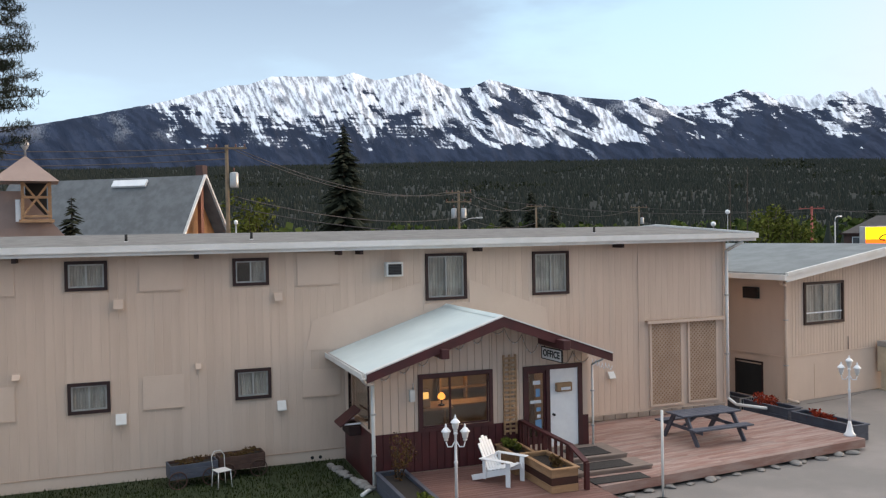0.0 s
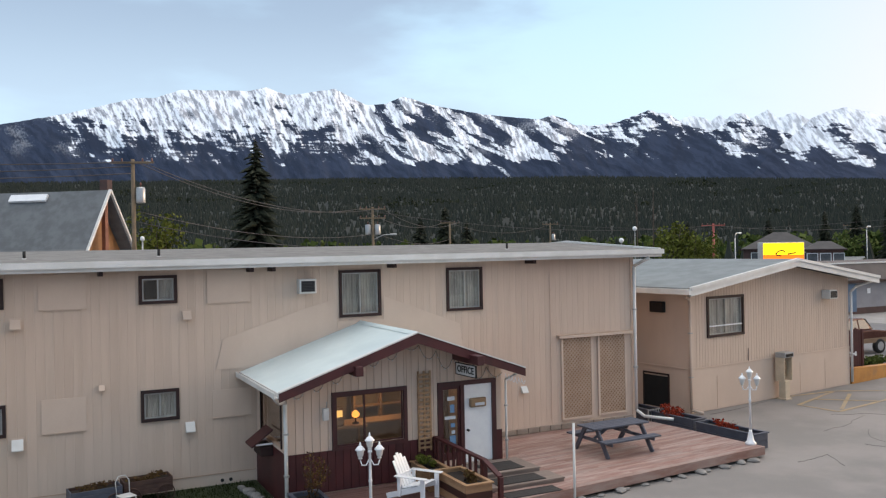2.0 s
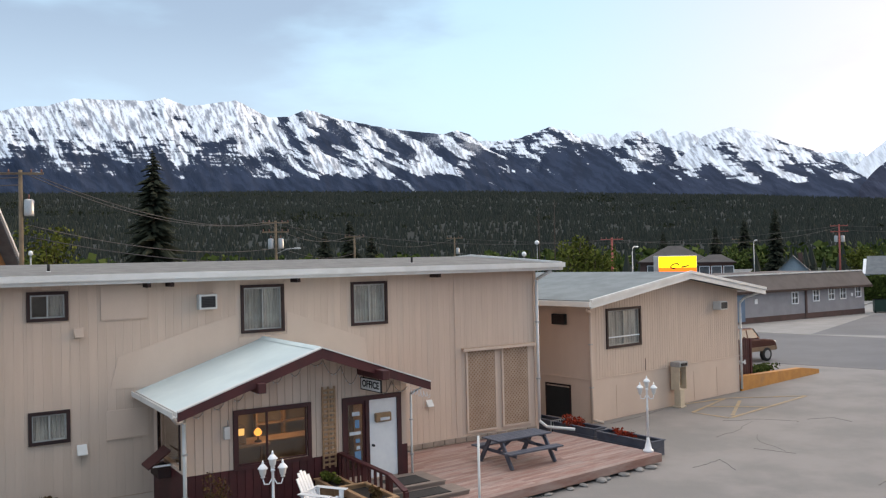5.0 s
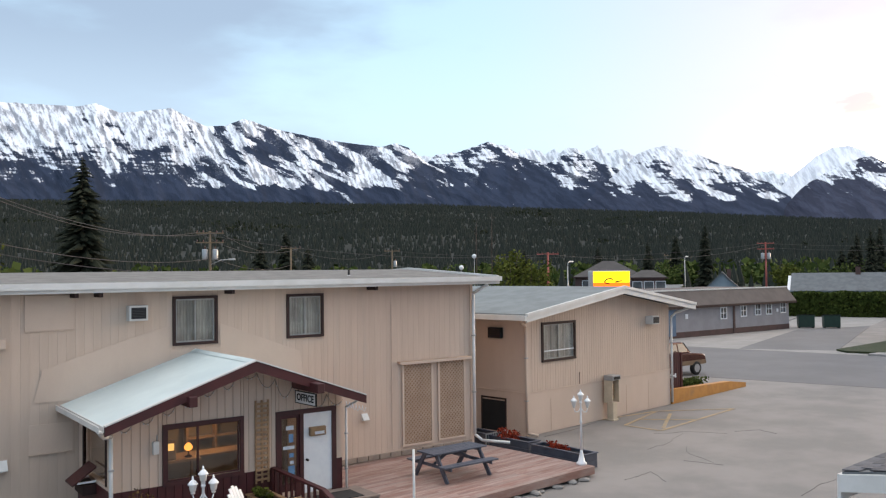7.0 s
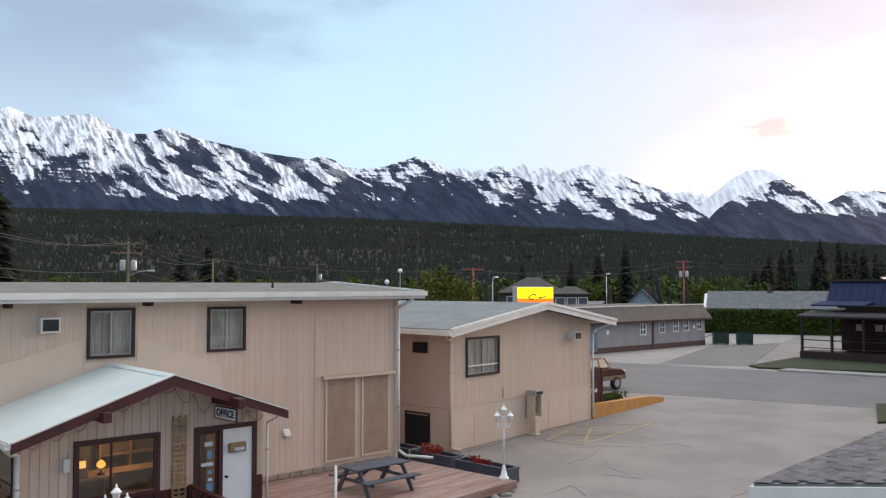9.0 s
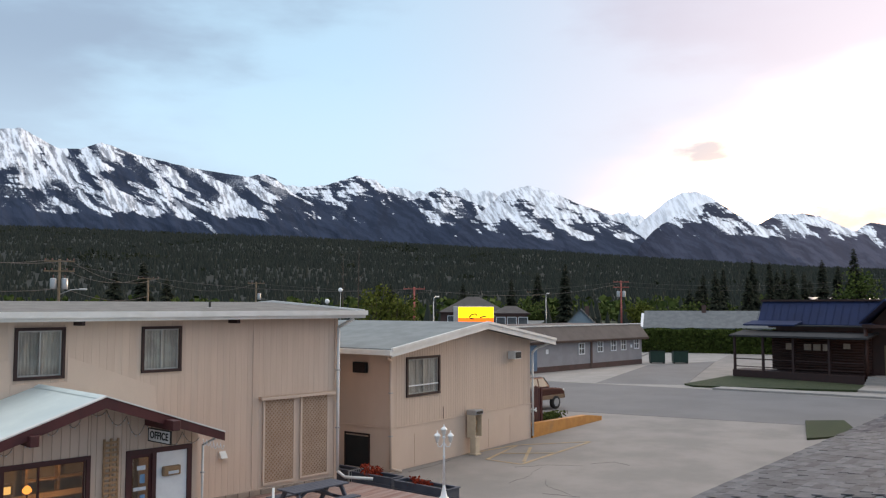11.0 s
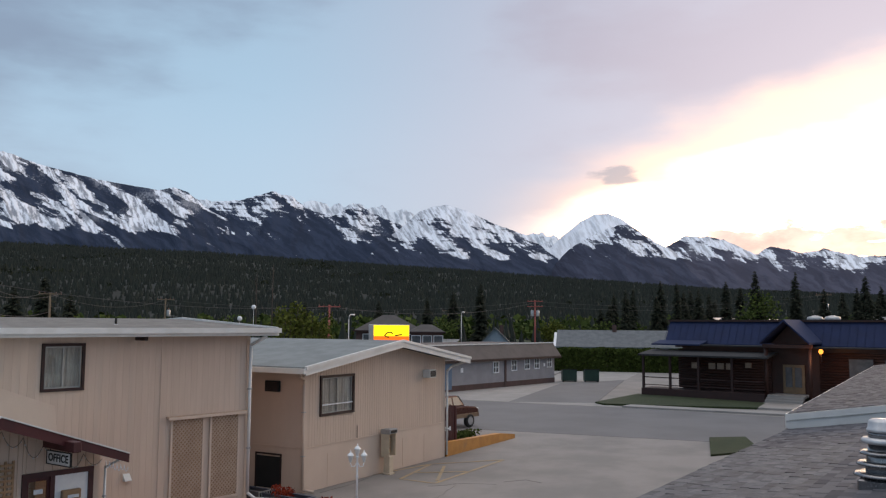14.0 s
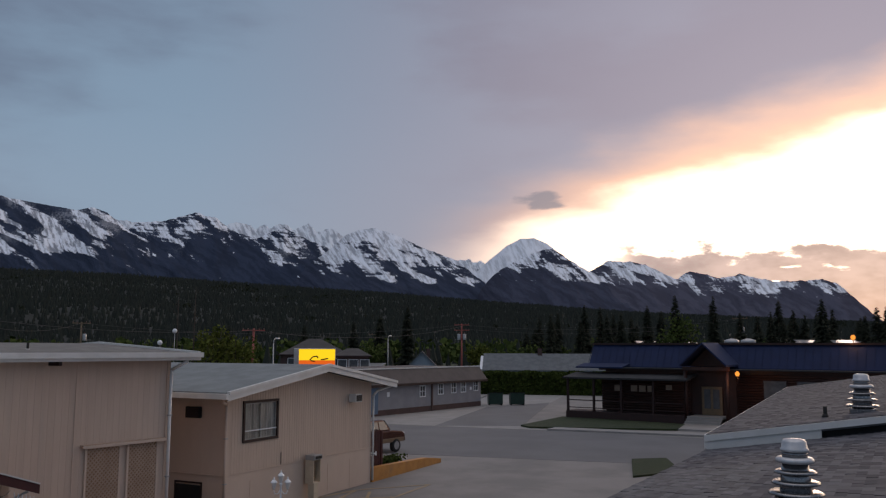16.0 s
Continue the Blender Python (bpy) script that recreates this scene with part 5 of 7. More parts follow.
RED_FLOWER = island_leaf("red_flowers", (0.20, 0.026, 0.016), (0.30, 0.050, 0.024))
BUSH = island_leaf("bush_leaves", (0.040, 0.062, 0.016), (0.085, 0.105, 0.028))
YELLOW_GREEN = island_leaf("spring_leaf", (0.062, 0.074, 0.014), (0.120, 0.130, 0.026))
DRY = island_leaf("bronze_leaves", (0.09, 0.045, 0.025), (0.13, 0.085, 0.03))
NEEDLE = island_leaf("needles", (0.014, 0.018, 0.012), (0.034, 0.037, 0.024))
for fx, fy, fz, w, mtl, nm, lb in ((18.15, 21.1, 0.50, 0.5, RED_FLOWER, "flower_clump", "mound of red flowers growing in a planter box"), (18.22, 18.9, 0.50, 0.55, RED_FLOWER, "flower_clump", "mound of red flowers growing in a planter box"),
                                   (8.22, 18.2, 0.80, 0.3, YELLOW_GREEN, "potted_plant", "yellow-green feathery plant in the cedar planter"), (8.5, 16.5, 0.84, 0.2, DRY, "potted_plant", "small dry plant in the cedar planter"),
                                   (5.4, 15.9, 0.5, 0.34, YELLOW_GREEN, "potted_plant", "yellow-green plant in the blue planter")):
    f = thing(nm, lb, "plant", pose(fx, fy, fz - 0.12))
    leafy("leaves", leaf_cloud((0, 0, 0.12), (w * 0.8, w, 0.20), 420, 0.07, int(fx * 100), 6), mtl, f)
    bm = bmesh.new()
    rr = random.Random(int(fy * 50))
    for _ in range(14):
        tube(bm, (rr.uniform(-0.1, 0.1), rr.uniform(-0.1, 0.1), -0.02), (rr.uniform(-w, w) * 0.6, rr.uniform(-w, w) * 0.7, 0.2), 0.006, 0.003, 5)
    part("stems", bm, BARK, f)
shrub = thing("wall_shrub", "thin bare shrub with bronze leaves against the maroon wall", "shrub", pose(5.45, 18.05, 0.36))
bm = bmesh.new()
rr = random.Random(8)
tips = []
for _ in range(9):
    a = Vector((rr.uniform(-0.1, 0.1), rr.uniform(-0.1, 0.1), 0))
    b = a + Vector((rr.uniform(-0.25, 0.45), rr.uniform(-0.12, 0.1), rr.uniform(0.6, 1.1)))
    tube(bm, a, b, 0.012, 0.004, 5)
    tips.append(b)
part("branches", bm, BARK, shrub)
leafy("leaves", leaf_cloud((0.05, 0, 0.5), (0.33, 0.2, 0.62), 330, 0.06, 4, 7), DRY, shrub)

# ---- deck furniture ----


def adirondack(m):
    c = thing("adirondack_chair", "white painted wooden adirondack chair on the deck", "chair", m)
    for i, (w, h) in enumerate(((0.098, 0.64), (0.1, 0.74), (0.1, 0.78), (0.1, 0.74), (0.098, 0.64))):
        x = (i - 2) * 0.105
        bm = boxes((x - w / 2, x + w / 2, -0.012, 0.012, 0, h), round=0.01)
        bm.transform(Matrix.Translation((0, 0.20, 0.26)) @ Matrix.Rotation(radians(-24), 4, "X"))
        part("back_slat", bm, BRIGHT, c)
    for i in range(5):
        bm = boxes((-0.27, 0.27, -0.045, 0.045, -0.01, 0.01), round=0.004)
        bm.transform(Matrix.Translation((0, 0.16 - i * 0.11, 0.29 + i * 0.028)))
        part("seat_slat", bm, BRIGHT, c)
    for s in (-1, 1):
        part("arm", boxes((s * 0.34 - 0.07, s * 0.34 + 0.07, -0.46, 0.34, 0.545, 0.57), round=0.012), BRIGHT, c)
        part("front_leg", boxes((s * 0.30 - 0.016, s * 0.30 + 0.016, -0.40, -0.29, 0.0, 0.545), round=0.004), BRIGHT, c)
        part("side_rail", beam((s * 0.265, -0.36, 0.35), (s * 0.265, 0.62, 0.06), 0.03, 0.12), BRIGHT, c)
        part("back_leg", boxes((s * 0.31 - 0.016, s * 0.31 + 0.016, 0.22, 0.30, 0.10, 0.545), round=0.004), BRIGHT, c)
    part("back_brace", boxes((-0.33, 0.33, 0.30, 0.33, 0.50, 0.56), round=0.004), BRIGHT, c)
    return c


adirondack(pose(7.55, 17.20, 0.29, 0, 0, 34))


def lantern_post(m, h):
    p = thing("lamp_post", "white metal post with three small carriage lanterns", "lamp post", m, "lantern posts")
    part("base", lathe(bmesh.new(), [(0.15, 0), (0.15, 0.05), (0.10, 0.09), (0.07, 0.24), (0.045, 0.34), (0.04, 0.40)], 12), BRIGHT, p)
    part("shaft", lathe(bmesh.new(), [(0.036, 0.38), (0.03, h * 0.55), (0.045, h * 0.56), (0.028, h * 0.58), (0.026, h - 0.42), (0.05, h - 0.40), (0.03, h - 0.36)], 10), BRIGHT, p)
    for i, (dx, dz) in enumerate(((0.0, h - 0.36), (-0.19, h - 0.54), (0.19, h - 0.54))):
        if dx:
            pts = [Vector((0, 0, h - 0.52)), Vector((dx * 0.4, 0, h - 0.66)), Vector((dx * 0.85, 0, h - 0.66)), Vector((dx, 0, h - 0.56))]
            part("arm", run(pts, 0.014, 6), BRIGHT, p)
        lan = part("lantern", lathe(bmesh.new(), [(0.03, 0.0), (0.05, 0.02), (0.03, 0.04), (0.055, 0.06), (0.075, 0.17), (0.075, 0.18)], 8, (dx, 0, dz)), WHITE, p)
        part("cap", lathe(bmesh.new(), [(0.10, 0.18), (0.095, 0.20), (0.045, 0.26), (0.02, 0.275), (0.022, 0.30), (0.004, 0.35)], 8, (dx, 0, dz)), BRIGHT, lan)
    return p


lantern_post(pose(5.94, 15.8, 0.0, 0, 0, -20), 2.22)
lantern_post(pose(17.60, 17.28, 0.30, 0, 0, -45), 2.15)

picnic = thing("picnic_table", "blue-grey painted wooden picnic table with attached benches", "table", pose(13.98, 18.60, 0.30, 0, 0, 2))
for i in range(5):
    part("top_plank", boxes((-0.93, 0.93, -0.37 + i * 0.15, -0.23 + i * 0.15, 0.70, 0.74), round=0.006), STEEL_BLUE, picnic)
for s in (-1, 1):
    for k in (0, 1):
        part("bench_plank", boxes((-0.93, 0.93, s * 0.70 - 0.15 + k * 0.155, s * 0.70 - 0.005 + k * 0.155, 0.42, 0.46), round=0.006), STEEL_BLUE, picnic)
    part("cross_bar", boxes((s * 0.70 - 0.02, s * 0.70 + 0.02, -0.83, 0.83, 0.33, 0.415), round=0.005), STEEL_BLUE, picnic)
    part("top_cleat", boxes((s * 0.70 - 0.02, s * 0.70 + 0.02, -0.34, 0.34, 0.62, 0.695), round=0.005), STEEL_BLUE, picnic)
    for d in (-1, 1):
        part("leg", beam((s * 0.74, d * 0.24, 0.68), (s * 0.74, d * 0.70, 0.0), 0.05, 0.13), STEEL_BLUE, picnic)
    part("brace", beam((s * 0.66, 0, 0.38), (s * 0.1, 0, 0.68), 0.05, 0.07), STEEL_BLUE, picnic)

stake = thing("rope_post", "slim pale post on a round dark foot", "post", pose(10.55, 15.45, 0))
part("rod", tube(bmesh.new(), (0, 0, 0.05), (0, 0, 1.95), 0.028), WHITE, stake)
part("foot", lathe(bmesh.new(), [(0.17, 0), (0.17, 0.03), (0.08, 0.06), (0.035, 0.08)], 14), BLACK, stake)

# wheeled flower carts on the lawn
RUST = surface("rusty_dark_wood", (0.060, 0.030, 0.025), (0.085, 0.045, 0.032), 4.0, 0.85, 0.4, 30, vary=0.3)
for cx, cy, rot, cm, lb in ((1.15, 20.75, 8, STEEL_BLUE, "blue wooden flower cart with dry plants on the lawn"), (2.30, 21.05, 5, RUST, "rusty brown wooden flower cart on the lawn")):
    cart = thing("flower_cart", lb, "cart", pose(cx, cy, 0.03, 0, 0, rot), "flower carts")
    for i in range(3):
        part("side_plank", boxes((-0.55, 0.55, -0.27, -0.24, 0.22 + i * 0.11, 0.325 + i * 0.11), round=0.004), cm, cart)
        part("side_plank", boxes((-0.55, 0.55, 0.24, 0.27, 0.22 + i * 0.11, 0.325 + i * 0.11), round=0.004), RUST, cart)
    part("end_board", boxes((-0.55, -0.52, -0.239, 0.239, 0.22, 0.55)), cm, cart)
    part("end_board", boxes((0.52, 0.55, -0.239, 0.239, 0.22, 0.55)), cm, cart)
    part("soil", boxes((-0.518, 0.518, -0.238, 0.238, 0.22, 0.48)), SOIL, cart)
    for wx in (-0.38, 0.38):
        ring = bmesh.new()
        n = 20
        pts = [Vector((wx + 0.2 * math.cos(6.2832 * i / n), -0.30, 0.2 + 0.2 * math.sin(6.2832 * i / n))) for i in range(n + 1)]
        wheel = part("wheel", run(pts, 0.014, 6), RUST, cart)
        for k in range(4):
            a = math.pi * k / 4
            part("spoke", tube(bmesh.new(), (wx - 0.19 * math.cos(a), -0.30, 0.2 - 0.19 * math.sin(a)), (wx + 0.19 * math.cos(a), -0.30, 0.2 + 0.19 * math.sin(a)), 0.006, n=5), RUST, wheel)
    leafy("dry_plants", leaf_cloud((0, 0, 0.54), (0.5, 0.24, 0.12), 260, 0.06, int(cx * 10), 7), DRY, cart)
gc = thing("garden_chair", "small white wire garden chair beside the flower carts", "chair", pose(1.78, 20.25, 0.03, 0, 0, 20))
part("seat", boxes((-0.17, 0.17, -0.17, 0.17, 0.38, 0.40), round=0.005), WHITE, gc)
for lx, ly in ((-0.15, -0.15), (0.15, -0.15), (-0.15, 0.15), (0.15, 0.15)):
    part("leg", tube(bmesh.new(), (lx * 1.15, ly * 1.15, 0), (lx, ly, 0.38), 0.011, n=6), WHITE, gc)
part("backrest", run([Vector((-0.15, 0.15, 0.4)), Vector((-0.16, 0.19, 0.68)), Vector((-0.08, 0.21, 0.80)), Vector((0.08, 0.21, 0.80)), Vector((0.16, 0.19, 0.68)), Vector((0.15, 0.15, 0.4))], 0.011, 6), WHITE, gc)

# ---- details of the second building ----
part("skirt_sheet", boxes((-0.004, L2 + 0.004, -0.012, -0.001, 0.02, 1.50)), STUCCO, annex)
part("skirt_strip", boxes((-0.02, L2 + 0.02, -0.034, -0.013, 1.50, 1.535)), STUCCO, annex)
part("side_strip", boxes((-0.03, -0.004, 0.0, D2, 1.50, 1.535)), STUCCO, annex)
for sx in (1.35, 6.25, 7.9):
    part("skirt_joint", boxes((sx, sx + 0.02, -0.018, -0.0125, 0.05, 1.2)), LATTICE, annex)
part("corner_trim", boxes((-0.03, 0.16, -0.036, -0.014, 0.05, 4.28)), STUCCO, annex)
part("wall_joint", boxes((3.1, 3.12, -0.03, -0.018, 1.55, 2.0)), BROWN, annex)
part("low_hatch", boxes((-0.02, -0.002, 1.0, 2.1, 0.05, 1.15)), BLACK, annex, "dark low doorway in the side wall")
part("hatch_frame", boxes((-0.03, -0.002, 0.94, 0.998, 0.02, 1.2), (-0.03, -0.002, 2.102, 2.16, 0.02, 1.2), (-0.03, -0.002, 0.94, 2.16, 1.2, 1.26)), BROWN, annex)


def placed(m):
    return B2 @ m


vb = thing("wall_louvre", "black louvred vent box high on the side wall", "vent", placed(pose(-0.16, 1.05, 3.42)))
part("case", boxes((0, 0.15, 0, 0.62, 0, 0.38), round=0.01), BLACK, vb)
for i in range(5):
    part("louvre", boxes((-0.015, -0.001, 0.04, 0.58, 0.04 + i * 0.065, 0.07 + i * 0.065)), BROWN, vb)
ac2 = thing("air_conditioner", "grey air conditioner jutting from the gable wall", "air conditioner", placed(pose(7.75, -0.02, 3.56)))
part("housing", boxes((0, 0.52, -0.36, 0, 0, 0.34), round=0.012), WHITE, ac2)
part("grille_back", boxes((0.04, 0.48, -0.366, -0.361, 0.04, 0.30)), BLACK, ac2)
for i in range(6):
    part("louvre", boxes((0.04, 0.48, -0.38, -0.367, 0.05 + i * 0.04, 0.065 + i * 0.04)), TINTED_GRILLE, ac2)
CREAMBOX = surface("cream_metal_box", (0.62, 0.51, 0.38), (0.55, 0.45, 0.33), 4.0, 0.5)
kiosk = thing("pay_phone", "cream metal pay phone stand against the wall", "pay phone", placed(pose(4.55, -0.50, 0)) @ Matrix.Diagonal((0.80, 0.9, 0.97, 1)))
part("pedestal", boxes((0.1, 0.45, 0.02, 0.34, 0, 0.72), round=0.02), CREAMBOX, kiosk)
part("foot", boxes((0.05, 0.5, -0.03, 0.4, 0, 0.06), round=0.01), CREAMBOX, kiosk)
part("back_panel", boxes((0.0, 0.62, 0.34, 0.42, 0.68, 1.72)), CREAMBOX, kiosk)
part("side_panel", boxes((0.0, 0.04, 0.0, 0.338, 0.72, 1.60)), CREAMBOX, kiosk)
part("side_panel", boxes((0.58, 0.62, 0.0, 0.338, 0.72, 1.60)), CREAMBOX, kiosk)
part("hood", boxes((-0.03, 0.65, -0.06, 0.42, 1.60, 1.80), round=0.02), GALV, kiosk)
part("hood_band", boxes((0.05, 0.57, -0.075, -0.062, 1.64, 1.75)), BLACK, kiosk)
ph = part("telephone", boxes((0.16, 0.46, 0.16, 0.338, 0.86, 1.42), round=0.02), BRASS, kiosk)
part("handset", boxes((0.18, 0.25, 0.10, 0.158, 0.98, 1.24), round=0.02), BROWN, ph)
downpipe([(-0.9, -0.6, 4.16), (-0.35, -0.12, 4.0), (-0.10, -0.09, 3.9), (-0.10, -0.09, 0.15), (0.15, -0.4, 0.06)], 0.05, B2, "cream painted metal downpipe on the wing's corner", STUCCO)
downpipe([(L2 + 0.85, -0.6, 4.18), (L2 + 0.3, -0.15, 3.95), (L2 + 0.06, -0.08, 3.75), (L2 + 0.06, -0.08, 0.1)], 0.05, B2)
coil = thing("scrap_grate", "grey metal grate leaning by the dark gap between buildings", "grate", pose(17.7, 21.7, 0.0, 0, 0, 8))
part("frame", boxes((0, 1.1, 0.0, 0.03, 0.05, 0.5)), GALV, coil)
for i in range(9):
    part("bar", boxes((0.06 + i * 0.115, 0.09 + i * 0.115, -0.02, -0.001, 0.08, 0.47)), BLACK, coil)

# street corner: maroon panel fence, orange kerb wall, shrubs, car
fence = thing("maroon_fence", "maroon painted wooden fence panel beside the wing", "fence", placed(pose(L2 + 0.55, 0.62, 0, 0, 0, -10)))
for i in range(9):
    part("picket", boxes((i * 0.12, i * 0.12 + 0.105, -0.015, 0.015, 0.0, 2.1 + 0.07 * math.sin(i * 1.3)), round=0.004), MAROON, fence)
part("rail", boxes((0, 1.1, 0.016, 0.05, 0.5, 0.6)), MAROON, fence)
part("rail", boxes((0, 1.1, 0.016, 0.05, 1.3, 1.4)), MAROON, fence)
part("post", boxes((1.1, 1.2, -0.05, 0.05, 0, 2.1), round=0.006), MAROON, fence)
bone = bmesh.new()
box(bone, 0.45, 0.75, -0.03, -0.016, 1.05, 1.12)
for bx, bz in ((0.45, 1.04), (0.45, 1.13), (0.75, 1.04), (0.75, 1.13)):
    tube(bone, (bx, -0.03, bz), (bx, -0.016, bz), 0.055, n=10)
part("white_cut_out", bone, BRIGHT, fence, "pale bone-shaped cut-out")
kerb = setting("kerb_wall", prism(bmesh.new(), [(0, 0), (7.3, 0), (7.3, 0.20), (5.6, 0.42), (0, 0.62)], 0.0, 0.32), ORANGE, "low orange painted concrete kerb wall", "kerb")
kerb.matrix_world = placed(pose(L2 + 0.1, -0.05, 0, 0, 0, 1.5))
bed = thing("low_shrubs", "low dark green shrubs behind the orange kerb", "shrub", placed(pose(L2 + 3.2, 1.0, 0)))
leafy("leaves", leaf_cloud((0, 0, 0.42), (1.9, 0.55, 0.34), 1500, 0.12, 21, 12), BUSH, bed)
bm = bmesh.new()
rr = random.Random(2)
for _ in range(12):
    x = rr.uniform(-1.3, 1.3)
    tube(bm, (x, rr.uniform(-0.2, 0.2), 0), (x + rr.uniform(-0.2, 0.2), rr.uniform(-0.3, 0.3), 0.5), 0.015, 0.006, 5)
part("stems", bm, BARK, bed)


TINTED = surface("tinted_car_glass", (0.03, 0.03, 0.032), (0.025, 0.025, 0.027), 2.0, 0.1, metal=0.0)
TINTED.node_tree.nodes["Principled BSDF"].inputs["IOR"].default_value = 2.2


def parked_suv(m):
    car = thing("parked_suv", "bronze and gold sport utility vehicle parked at the kerb", "car", m)
    paint = surface("bronze_paint", (0.085, 0.028, 0.018), (0.070, 0.022, 0.015), 2.0, 0.28, metal=0.4)
    gold = surface("gold_trim_paint", (0.24, 0.16, 0.10), (0.20, 0.135, 0.085), 2.0, 0.4, metal=0.3)
    rubber = surface("tyre_rubber", (0.022, 0.022, 0.022), (0.016, 0.016, 0.016), 6.0, 0.9)
    def narrow(bm):
        """The cabin leans inwards above the waist."""
        for v in bm.verts:
            v.co.y *= 1 - 0.30 * max(0.0, v.co.z - 1.12)
    bm = prism(bmesh.new(), [(-2.3, 0.45), (2.3, 0.45), (2.36, 0.72), (2.30, 0.90), (2.05, 1.02), (1.25, 1.11), (-2.25, 1.12), (-2.34, 0.8)], -0.88, 0.88)
    part("body", bevel(bm, 0.09, 3), paint, car)
    bm = prism(bmesh.new(), [(-2.2, 1.10), (1.15, 1.08), (0.55, 1.72), (-1.9, 1.76), (-2.15, 1.6)], -0.80, 0.80)
    narrow(bm)
    part("cabin", bevel(bm, 0.08, 3), paint, car)
    for s in (-1, 1):
        for a, b in ((-1.95, -1.05), (-0.95, 0.0), (0.1, 0.62)):
            bm = prism(bmesh.new(), [(a, 1.18), (b + (0.22 if b > 0.5 else 0), 1.18), (b, 1.62), (a, 1.64)], s * 0.805, s * 0.815)
            narrow(bm)
            part("side_window", bm, TINTED, car)
        part("sill", boxes((-2.2, 2.2, s * 0.89 - 0.02, s * 0.89 + 0.02, 0.45, 0.68), round=0.01), gold, car)
        part("headlight", boxes((2.27, 2.36, s * 0.66 - 0.16, s * 0.66 + 0.16, 0.74, 0.93), round=0.02), BRIGHT, car)
        for x in (-1.45, 1.45):
            w = part("wheel", lathe(bmesh.new(), [(0.24, -0.11), (0.36, -0.11), (0.38, 0.0), (0.36, 0.11), (0.24, 0.11)], 20), rubber, car, m=pose(x, s * 0.84, 0.26, 90))
            part("rim", lathe(bmesh.new(), [(0.23, -0.115), (0.20, -0.09), (0.05, -0.1), (0.05, 0.1), (0.20, 0.09), (0.23, 0.115)], 14), GALV, w)
    bm = prism(bmesh.new(), [(1.22, 1.13), (0.66, 1.69), (0.64, 1.67), (1.19, 1.11)], -0.68, 0.68)
    part("windscreen", bm, TINTED, car)
    part("bumper", boxes((2.3, 2.42, -0.85, 0.85, 0.45, 0.66), round=0.03), gold, car)
    part("grille", boxes((2.33, 2.37, -0.42, 0.42, 0.72, 0.95), round=0.01), BLACK, car)
    return car


parked_suv(pose(37.5, 30.28, 0.14, 0, 0, 0))

YPAINT = surface("worn_yellow_paint", (0.42, 0.30, 0.16), (0.30, 0.25, 0.19), 2.5, 0.85, 0.3, 20, dirt=(0.30, 0.26, 0.21))
lines = thing("parking_hatch", "worn yellow hatched lines painted on the lot", "road marking", pose(24.43, 21.7, 0.012), kind="structure")
for a, b in (((0, 0), (3.4, 1.3)), ((0, 0), (0.15, -1.55)), ((0.15, -1.55), (6.3, -0.35)), ((1.35, 0.5), (3.0, -1.0)), ((3.4, 0.6), (0.6, -1.3)), ((3.4, 1.3), (6.3, -0.35)), ((-0.2, 1.4), (3.4, 1.3))):
    part("line", beam((a[0], a[1], 0), (b[0], b[1], 0), 0.13, 0.006), YPAINT, lines)
CRACK = surface("dark_crack_filler", (0.10, 0.093, 0.09), (0.13, 0.122, 0.118), 5.0, 0.9)
rr = random.Random(14)
for pts in (((18.1, 16.1), (18.6, 16.15), (19.43, 16.3), (18.8, 15.3)), ((21.3, 16.6), (21.7, 15.5)), ((20.3, 12.2), (21.8, 12.5), (23.3, 12.5)), ((20.7, 22.05), (22.6, 22.4), (24.1, 22.85)), ((26.5, 18.4), (27.4, 18.0), (27.2, 17.2))):
    line = [Vector((*a, 0)).lerp(Vector((*b, 0)), k / 5) + Vector((rr.uniform(-0.03, 0.03), rr.uniform(-0.03, 0.03), 0)) for a, b in zip(pts, pts[1:]) for k in range(6)]
    tagged(part("asphalt_crack", run(line, 0.010, 4), CRACK), "dark crack with an angular course in the pale lot", "crack", "lot cracks", "structure")
for k in range(5):
    x, y = rr.uniform(17, 36), rr.uniform(9, 19)
    ang = rr.uniform(-0.4, 1.9)
    pts = [Vector((x, y, 0.0))]
    for _ in range(rr.randint(5, 11)):
        ang += rr.uniform(-0.5, 0.5)
        pts.append(pts[-1] + Vector((math.cos(ang), math.sin(ang), 0)) * rr.uniform(0.3, 0.8))
    tagged(part("asphalt_crack", run(pts, 0.007, 4), CRACK), "thin dark crack running through the pale lot", "crack", "lot cracks", "structure")

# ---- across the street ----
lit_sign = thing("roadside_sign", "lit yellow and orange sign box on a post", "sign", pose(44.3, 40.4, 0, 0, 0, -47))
part("post", tube(bmesh.new(), (-0.9, 0.15, 0), (-0.9, 0.15, 4.6), 0.12), GALV, lit_sign)
part("post", tube(bmesh.new(), (0.9, 0.15, 0), (0.9, 0.15, 4.6), 0.12), GALV, lit_sign)
part("case", boxes((-1.55, 1.32, 0.0, 0.45, 4.2, 5.80), round=0.02), GALV, lit_sign)
part("yellow_face", boxes((-1.20, 1.28, -0.02, -0.002, 4.98, 5.74)), glowing("lit_yellow_sheet", (1.0, 0.66, 0.01), 2.1), lit_sign, "lit yellow upper panel")
part("orange_face", boxes((-1.20, 1.28, -0.02, -0.002, 4.26, 4.976)), glowing("lit_orange_sheet", (1.0, 0.16, 0.015), 1.5), lit_sign, "lit orange lower panel")
mark = bmesh.new()
